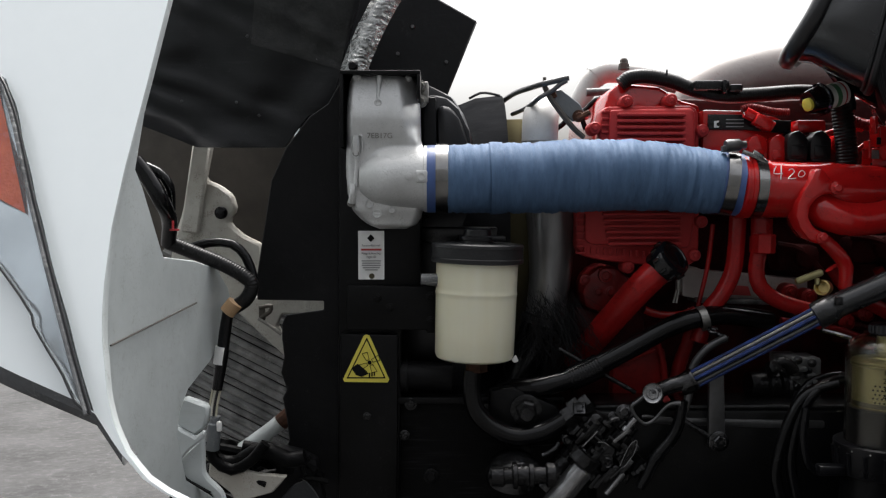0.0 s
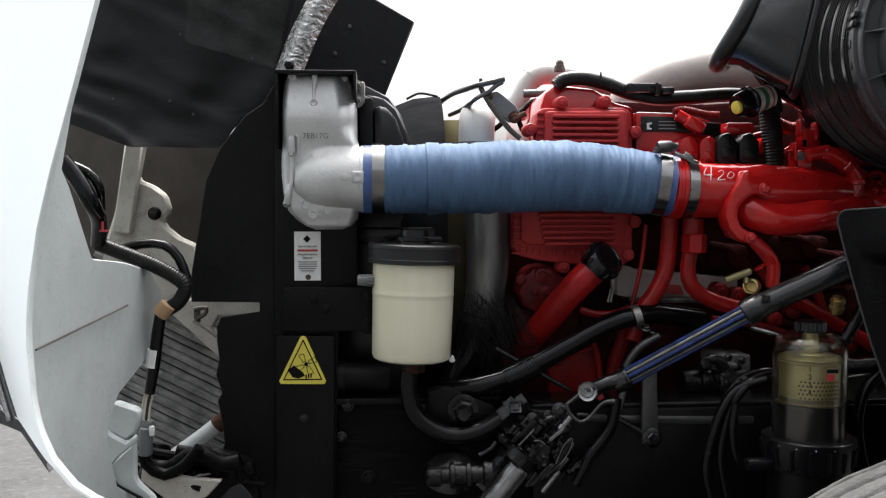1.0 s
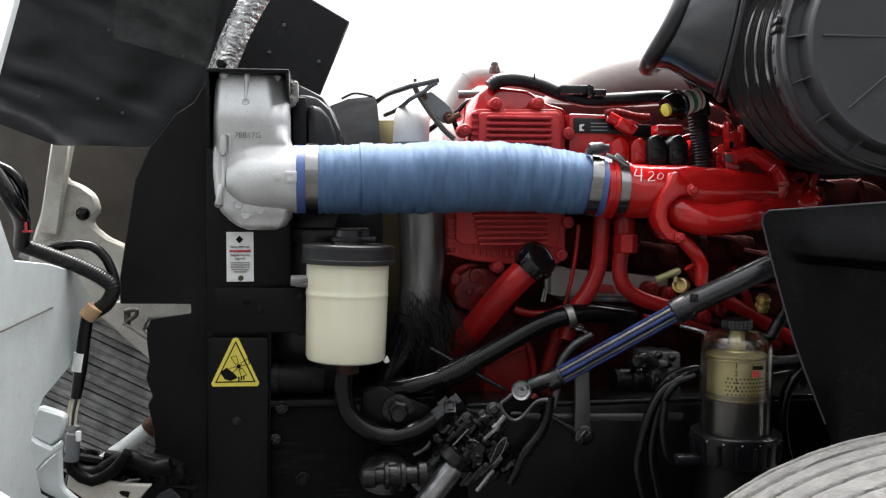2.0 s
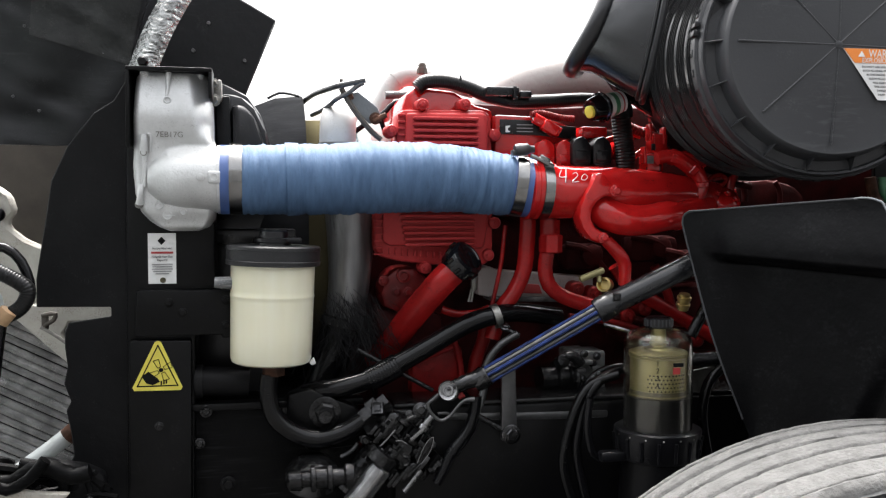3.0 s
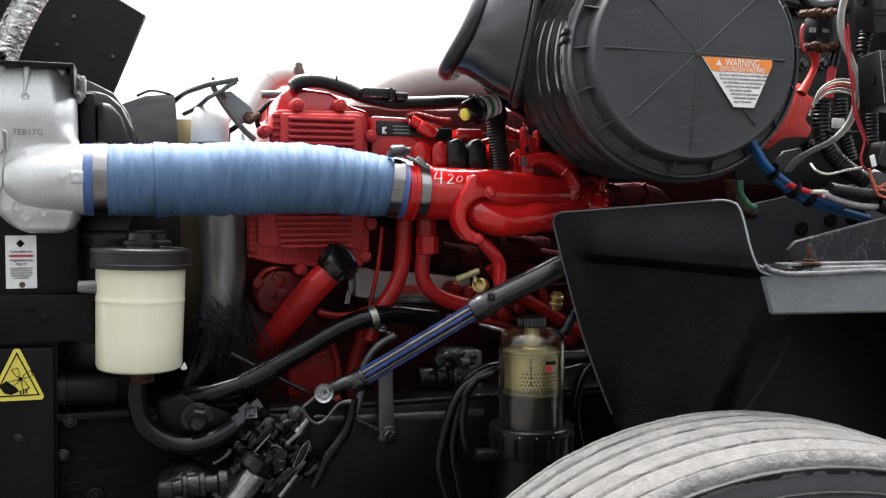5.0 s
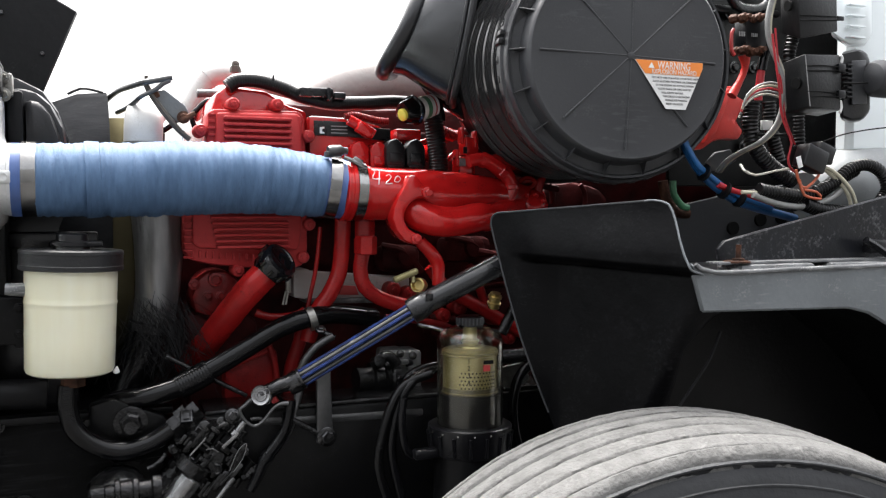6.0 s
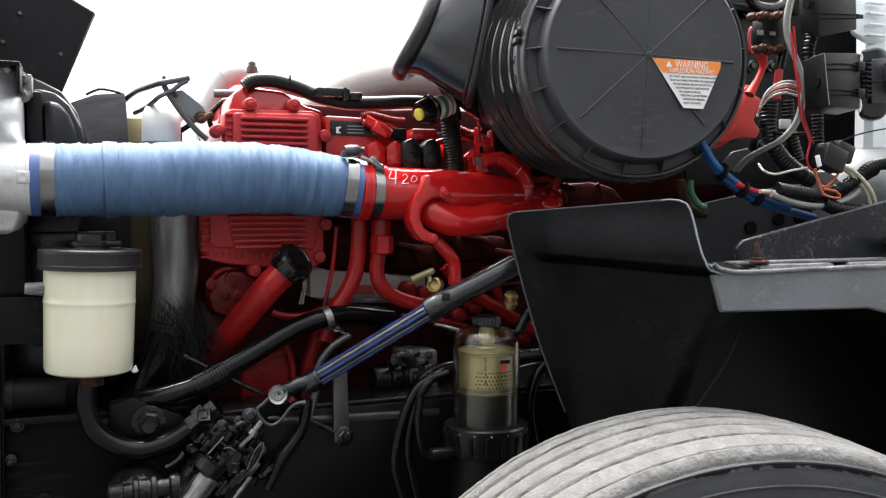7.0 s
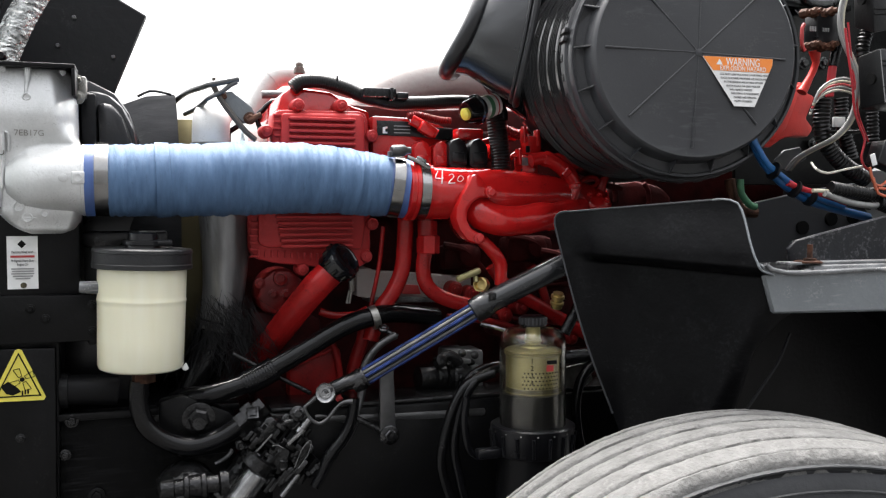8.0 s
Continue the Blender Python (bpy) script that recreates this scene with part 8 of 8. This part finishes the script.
for k, (x, z) in enumerate([(1.0913, 1.6207), (1.1089, 1.6239), (1.1266, 1.6225), (1.1409, 1.6264)]):
    part("rusty_nut", Shape().lathe((x, 1.40, z), (0.1, -1, 0.1 * (k % 2)), [(-0.014, 0.008), (0.0, 0.0068 + 0.001 * (k % 2)), (0.002, 0.004), (0.006 + 0.003 * (k % 2), 0.004)], 6), M_RUST, ft, "rusty terminal nut")
for k, (x, z) in enumerate([(1.0923, 1.5666), (1.1087, 1.5704), (1.1253, 1.5678), (1.1431, 1.5718)]):
    part("rusty_nut", Shape().lathe((x, 1.40, z), (0.1 * (k % 2), -1, 0.1), [(-0.014, 0.007), (0.0, 0.0072), (0.002, 0.0045), (0.008, 0.0045)], 6), M_RUST, ft, "rusty terminal nut")
part("bus_bar", Shape().box((1.1272, 1.412, 1.5679), (0.052, 0.012, 0.008), 0.002), M_RUST, ft, "rusty bus bar")
part("red_cover", Shape().tube([(1.0794, 1.395, 1.6002), (1.0749, 1.395, 1.5925), (1.0753, 1.395, 1.5665), (1.0813, 1.395, 1.5576)], 0.003, 8), M_REDINK, ft, "red plastic edge")
for k in range(4):
    part("print_bar", Shape().box(Vector((1.0982, 1.4035, 1.5957)) + Vector((0.0035 * k, 0, 0)), (0.0016, 0.001, 0.008), 0), M_GREYINK, ft)
for k in range(4):
    part("print_bar", Shape().box(Vector((1.1242, 1.4035, 1.5956)) + Vector((0.0035 * k, 0, 0)), (0.0016, 0.001, 0.006), 0), M_GREYINK, ft)
bk = thing("back_panel", (1.3159, 1.62, 1.4491), "dark cluttered bulkhead behind the wiring", "bulkhead")
part("panel", Shape().plate([(1.1093, 1.62, 1.7834), (1.5888, 1.62, 1.8332), (1.6016, 1.62, 1.3506), (1.1149, 1.62, 1.346)], (0, 0.01, 0)), M_BLACK, bk)
part("rib", Shape().box((1.2615, 1.61, 1.6879), (0.20, 0.02, 0.014), 0.004), M_BLACK, bk)
part("bent_pipe", Shape().tube([(1.2159, 1.58, 1.7312), (1.2365, 1.58, 1.6905), (1.2974, 1.58, 1.6902), (1.3311, 1.58, 1.731)], 0.010, 12), M_OILY, bk, "dark bent pipe")
for q in [(1.247, 1.612, 1.6817), (1.2596, 1.612, 1.5788), (1.3065, 1.612, 1.5815), (1.2844, 1.612, 1.4253)]:
    part("bolt", Shape().bolt(q, (0, -1, 0), 0.008), M_OILY, bk)
rr = thing("red_bracket", (1.1368, 1.5, 1.4244), "red painted steel bracket beside the air cleaner", "bracket")
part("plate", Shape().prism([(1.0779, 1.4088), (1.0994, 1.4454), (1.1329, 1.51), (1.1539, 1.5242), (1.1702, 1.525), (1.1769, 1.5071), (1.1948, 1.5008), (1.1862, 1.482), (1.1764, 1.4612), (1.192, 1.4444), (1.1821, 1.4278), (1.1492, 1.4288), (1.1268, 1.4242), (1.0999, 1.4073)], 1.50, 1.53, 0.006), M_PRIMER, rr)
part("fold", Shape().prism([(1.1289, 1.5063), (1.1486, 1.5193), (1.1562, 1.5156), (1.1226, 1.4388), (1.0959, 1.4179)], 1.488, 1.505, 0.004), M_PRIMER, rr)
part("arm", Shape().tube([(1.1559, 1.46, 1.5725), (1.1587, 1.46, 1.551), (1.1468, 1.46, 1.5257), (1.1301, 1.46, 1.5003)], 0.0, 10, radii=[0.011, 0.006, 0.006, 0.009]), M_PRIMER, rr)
part("battery_lead", Shape().tube([(1.1451, 1.41, 1.4875), (1.147, 1.41, 1.5125), (1.1512, 1.41, 1.5433)], 0.0068, 14), WIRE["red"], rr)
part("boot", Shape().tube([(1.1501, 1.41, 1.5375), (1.1546, 1.41, 1.555), (1.1615, 1.41, 1.5784)], 0.0085, 14), M_RUBBER, rr)


def wire(colour, r, path, label, ridge=0.0, mat=None):
    ob = thing("cable", path[0], label, "cable", group="engine bay cables")
    part("sheath", Shape().tube(path, r, 10, 0.01, ridge=ridge, pitch=0.006), mat or WIRE[colour], ob)


for k, (dx, tone) in enumerate(((0.0, "grey"), (0.0062, "grey"), (0.0115, "cream"))):
    run = [Vector(q) + Vector((dx, 0.002 * k, 0)) for q in [(1.1028, 1.33, 1.6545), (1.0901, 1.33, 1.6043), (1.0942, 1.33, 1.5688), (1.1144, 1.33, 1.5315), (1.1255, 1.33, 1.5013), (1.1227, 1.33, 1.4685), (1.1095, 1.33, 1.4372), (1.0803, 1.33, 1.411), (1.0759, 1.37, 1.397), (1.0709, 1.4, 1.3836), (1.0767, 1.43, 1.3661)]]
    wire(tone, 0.0026, run, "grey insulated cable tied to loom")
for k, tone in enumerate(("grey", "cream", "red", "grey", "white")):
    run = [Vector(q) + Vector((0.0015 * k, 0.004 * k, -0.0042 * k)) for q in [(1.1448, 1.35, 1.5048), (1.119, 1.35, 1.509), (1.0914, 1.35, 1.5021), (1.0711, 1.35, 1.4866), (1.0624, 1.35, 1.4681)]]
    wire(tone, 0.0019, run, "thin wire bent over the loom")
wire("red", 0.0019, [(1.093, 1.32, 1.5804), (1.1007, 1.32, 1.5363), (1.1096, 1.32, 1.4921), (1.1138, 1.32, 1.4563), (1.1259, 1.32, 1.4279), (1.1356, 1.32, 1.4082), (1.1291, 1.32, 1.3844), (1.1341, 1.32, 1.3691), (1.1436, 1.32, 1.3629)], "thin red wire beside the relay box")
wire("red", 0.0016, [(1.1075, 1.33, 1.5922), (1.1142, 1.33, 1.5432), (1.1245, 1.33, 1.4895), (1.1299, 1.33, 1.4534), (1.1422, 1.33, 1.4255), (1.152, 1.33, 1.4075)], "thin red wire beside the relay box")
wire("white", 0.0020, [(1.0679, 1.36, 1.3742), (1.0519, 1.33, 1.3627), (1.0734, 1.33, 1.3567), (1.1109, 1.33, 1.3636), (1.1457, 1.33, 1.3688)], "thin white wire hanging loose")
wire("orange", 0.0023, [(1.1271, 1.3, 1.3654), (1.1345, 1.3, 1.3431), (1.1497, 1.3, 1.3369), (1.1727, 1.3, 1.3553), (1.176, 1.3, 1.3662)], "thin orange wire in a loop")
wire("orange", 0.0023, [(1.1344, 1.3, 1.3494), (1.1442, 1.3, 1.3251), (1.1794, 1.3, 1.319), (1.1698, 1.3, 1.3298), (1.144, 1.3, 1.3332)], "thin orange wire in a loop")
wire("cream", 0.0032, [(1.1842, 1.3, 1.37), (1.2021, 1.3, 1.3648), (1.2266, 1.3, 1.3487), (1.2453, 1.3, 1.3304), (1.2544, 1.3, 1.31)], "cream wire running in a pair")
wire("cream", 0.0032, [(1.1807, 1.305, 1.372), (1.2025, 1.305, 1.3595), (1.2245, 1.305, 1.3442), (1.242, 1.305, 1.3258), (1.2486, 1.305, 1.3081)], "cream wire running in a pair")
wire("blue", 0.0072, [(0.953, 1.36, 1.414), (0.963, 1.36, 1.394), (0.979, 1.36, 1.372), (1.001, 1.36, 1.351), (1.032, 1.36, 1.33), (1.071, 1.36, 1.312), (1.125, 1.36, 1.299), (1.183, 1.36, 1.287)], "thick blue battery cable tied up")
wire("blue", 0.0050, [(0.949, 1.352, 1.409), (0.963, 1.352, 1.39), (0.979, 1.352, 1.37), (1.003, 1.352, 1.353), (1.037, 1.352, 1.333), (1.078, 1.352, 1.317), (1.125, 1.352, 1.304)], "thick blue battery cable tied up")
wire("red", 0.0052, [(1.015, 1.35, 1.342), (1.04, 1.35, 1.333), (1.07, 1.35, 1.326), (1.1, 1.35, 1.319), (1.128, 1.35, 1.31)], "thick red battery cable tied up")
wire("green", 0.006, [(1.0232, 1.48, 1.3515), (1.0259, 1.48, 1.3271), (1.0439, 1.48, 1.3075), (1.0559, 1.48, 1.3046)], "short green hose beside bracket")
wire("orange", 0.009, [(1.0164, 1.5, 1.352), (1.0239, 1.5, 1.3224), (1.0433, 1.5, 1.2976), (1.0711, 1.5, 1.2946)], "orange-brown heater hose behind fender", mat=M_RUST)
wire("grey", 0.005, [(1.237, 1.31, 1.3398), (1.2132, 1.31, 1.3211), (1.1776, 1.31, 1.3099), (1.1424, 1.31, 1.3062), (1.0963, 1.31, 1.3115), (1.0511, 1.31, 1.3247)], "grey cable sweeping low over ledge")
wire("cream", 0.0032, [(1.0331, 1.315, 1.3291), (1.0721, 1.315, 1.3276), (1.112, 1.315, 1.3242), (1.1526, 1.315, 1.3227)], "cream wire with tape wound round")
for p, r in (([(1.0976, 1.37, 1.4772), (1.0949, 1.37, 1.4373), (1.1048, 1.37, 1.4052), (1.1396, 1.37, 1.3732), (1.1858, 1.37, 1.3483)], 0.0130), ([(1.1593, 1.4, 1.4851), (1.1651, 1.4, 1.4375), (1.1833, 1.4, 1.385)], 0.011), ([(1.1736, 1.36, 1.5933), (1.1647, 1.36, 1.5602), (1.1675, 1.36, 1.5445)], 0.010), ([(1.158, 1.33, 1.4545), (1.1598, 1.33, 1.427), (1.1615, 1.33, 1.4022)], 0.009),
             ([(1.062, 1.31, 1.3337), (1.1074, 1.31, 1.3277), (1.1537, 1.31, 1.3253), (1.2127, 1.31, 1.3442), (1.2486, 1.31, 1.3678), (1.2855, 1.31, 1.376), (1.3186, 1.31, 1.3643), (1.3321, 1.31, 1.3359), (1.3125, 1.31, 1.3102)], 0.0095), ([(1.1401, 1.32, 1.3099), (1.187, 1.32, 1.3257), (1.2347, 1.32, 1.3512), (1.2713, 1.32, 1.3686)], 0.011), ([(1.154, 1.31, 1.3117), (1.1897, 1.31, 1.3007), (1.2381, 1.31, 1.297)], 0.011)):
    ob = thing("conduit", p[0], "black corrugated wiring conduit by the cab", "conduit", group="corrugated conduits")
    part("sleeve", Shape().tube(p, r, 14, ridge=0.0011, pitch=0.006), M_CONDUIT, ob)
cn = thing("wire_connector", (1.1547, 1.3, 1.3749), "black wire connector with a white tag", "connector")
part("body", Shape().box((1.1568, 1.3, 1.3822), (0.045, 0.03, 0.038), 0.004, Matrix.Rotation(0.35, 4, "Y")).box((1.1777, 1.3, 1.3917), (0.035, 0.028, 0.03), 0.004, Matrix.Rotation(0.35, 4, "Y")), M_PLASTIC, cn)
part("tag", Shape().box((1.1177, 1.283, 1.3761), (0.009, 0.002, 0.018), 0.0006, Matrix.Rotation(-0.3, 4, "Y")), M_LABEL, cn, "white tag")
for p in ((0.99, 1.352, 1.36), (1.028, 1.35, 1.332), (1.058, 1.35, 1.319)):
    tie = thing("cable_tie", p, "black cable tie round the battery cables", "cable tie")
    part("band", Shape().band(p, (0.9, 0, -0.4), 0.013, 0.004, 0.0015, 16), M_BLACK, tie)

# harness at the hood hinge
hh = thing("hood_harness", (-0.3449, 1.6, 1.1291), "taped black headlight harness with plug", "harness")
part("loom", Shape().tube([(-0.4464, 1.5, 1.3674), (-0.4271, 1.5, 1.3429), (-0.4087, 1.5, 1.3102), (-0.412, 1.55, 1.2808), (-0.4294, 1.6, 1.2446)], 0.012, 12), M_RUBBER, hh)
part("loom", Shape().tube([(-0.444, 1.51, 1.3638), (-0.4154, 1.51, 1.3515), (-0.3992, 1.51, 1.3309), (-0.4092, 1.55, 1.2978)], 0.007, 12), M_RUBBER, hh)
part("branch", Shape().tube([(-0.4276, 1.6, 1.2446), (-0.3924, 1.6, 1.2305), (-0.3484, 1.6, 1.2127), (-0.3132, 1.6, 1.1932), (-0.3, 1.6, 1.1781), (-0.3091, 1.6, 1.1559), (-0.3333, 1.6, 1.1398)], 0.0115, 14, ridge=0.0003, pitch=0.004), M_CONDUIT, hh)
part("branch", Shape().tube([(-0.4069, 1.62, 1.2331), (-0.3709, 1.62, 1.2438), (-0.335, 1.62, 1.242), (-0.3128, 1.62, 1.2214), (-0.3015, 1.62, 1.1899), (-0.3016, 1.62, 1.1736)], 0.0075, 12), M_RUBBER, hh)
part("joint", Shape().lathe((-0.33, 1.59, 1.144), (0.62, 0, 0.75), [(-0.011, 0.011), (-0.010, 0.0125), (0.010, 0.0128), (0.011, 0.0115)], 18), M_TAPE, hh, "tan tape")
part("drop", Shape().tube([(-0.3359, 1.6, 1.1425), (-0.3426, 1.6, 1.1024), (-0.3484, 1.6, 1.0576), (-0.3561, 1.6, 1.0127)], 0.0, 14, radii=[0.009, 0.0095, 0.0095, 0.008]), M_RUBBER, hh)
part("sleeve_label", Shape().band((-0.3492, 1.6, 1.0675), (0.15, 0, 1), 0.0098, 0.028, 0.0006, 20), M_LABEL, hh, "white sleeve label")
for k, c in enumerate(("cream", "white", "black", "cream")):
    part("lead", Shape().tube([Vector(q) + Vector((0.004 * (k - 1.5), 0, 0)) for q in [(-0.3561, 1.6, 1.0145), (-0.3617, 1.6, 0.9903), (-0.3647, 1.6, 0.9632)]], 0.002, 6), WIRE[c], hh)
part("plug", Shape().lathe((-0.3623, 1.6, 0.9407), (0.1, 0, 1), [(-0.024, 0.010), (-0.022, 0.0115), (0.018, 0.0108), (0.02, 0.008), (0.03, 0.008)], 16), M_LEDGE, hh, "grey plug")
part("plug_clip", Shape().box((-0.3507, 1.59, 0.9567), (0.008, 0.006, 0.016), 0.002), M_LABEL, hh)
part("red_clip", Shape().box((-0.3986, 1.53, 1.2668), (0.014, 0.004, 0.003), 0.001).box((-0.401, 1.53, 1.2743), (0.003, 0.004, 0.012), 0.001), WIRE["red"], hh, "red clip")
part("tangle", Shape().tube([(-0.3794, 1.62, 0.9173), (-0.3616, 1.62, 0.8943), (-0.3299, 1.62, 0.8897), (-0.3025, 1.62, 0.9081), (-0.2753, 1.62, 0.9081), (-0.2482, 1.62, 0.8943), (-0.2209, 1.62, 0.8989)], 0.013, 12).tube([(-0.3678, 1.6, 0.9317), (-0.3628, 1.6, 0.9027), (-0.3343, 1.6, 0.8846), (-0.3029, 1.6, 0.9), (-0.2802, 1.6, 0.9271)], 0.009, 10).tube([(-0.3228, 1.63, 0.9146), (-0.2863, 1.63, 0.9053), (-0.2592, 1.63, 0.8776), (-0.2777, 1.63, 0.8498)], 0.010, 10).tube([(-0.3886, 1.64, 0.9676), (-0.3963, 1.64, 0.9398), (-0.3894, 1.64, 0.9026)], 0.006, 10), M_DEEP, hh, "tangled black loom")

tg = random.Random(12)
for k in range(26):
    a = Vector((-0.3023, 1.64, 0.8821)) + Vector((tg.uniform(-0.085, 0.09), tg.uniform(-0.02, 0.03), tg.uniform(-0.035, 0.030)))
    b = a + Vector((tg.uniform(-0.05, 0.05), tg.uniform(-0.02, 0.02), tg.uniform(-0.03, 0.02)))
    c = b + Vector((tg.uniform(-0.04, 0.05), tg.uniform(-0.02, 0.02), tg.uniform(-0.03, 0.01)))
    part("loop", Shape().tube([a, b, c], tg.uniform(0.003, 0.009), 8), M_DEEP, hh)
part("rubber_boot", Shape().prism([(-0.3855, 0.8971), (-0.3577, 0.8858), (-0.3203, 0.8971), (-0.2736, 0.9046), (-0.2364, 0.8971), (-0.2085, 0.8829), (-0.195, 0.812), (-0.3211, 0.812), (-0.3349, 0.8329), (-0.3765, 0.8688)], 1.66, 1.69, 0.006), M_SEAL, hh, "torn black rubber boot")
part("grey_flap", Shape().plate([(-0.2669, 1.62, 0.8253), (-0.2394, 1.62, 0.8548), (-0.2212, 1.62, 0.8621), (-0.2068, 1.62, 0.8455), (-0.1942, 1.62, 0.8234)], (0, 0.004, 0)), M_SIDEWALL, hh)

ta = thing("white_tag_block", (1.1476, 1.39, 1.4418), "small white tag strapped behind the loom", "tag")
part("tag", Shape().box((1.142, 1.385, 1.443), (0.022, 0.006, 0.016), 0.001), M_LABEL, ta)
part("strap", Shape().tube([(1.0938, 1.355, 1.4241), (1.1228, 1.355, 1.4232), (1.1582, 1.355, 1.4261)], 0.0028, 8), M_BLACK, ta, "black strap")
pb = thing("loom_bracket", (1.0974, 1.45, 1.3711), "dark grey steel bracket under the loom", "bracket")
part("plate", Shape().plate([(1.0686, 1.45, 1.3822), (1.0874, 1.45, 1.4001), (1.121, 1.45, 1.4068), (1.136, 1.45, 1.3875), (1.1143, 1.45, 1.3753), (1.1, 1.45, 1.3633), (1.0759, 1.45, 1.3688)], (0, 0.004, 0)), M_GREYPLASTIC, pb)

cl = thing("edge_clamp", (1.2358, 1.24, 1.2356), "black plastic clamp on the bracket's edge", "clamp")
part("body", Shape().box((1.2375, 1.245, 1.2434), (0.034, 0.02, 0.022), 0.004).tube([(1.2086, 1.235, 1.2539), (1.2301, 1.235, 1.2439), (1.252, 1.235, 1.231)], 0.006, 8), M_PLASTIC, cl)
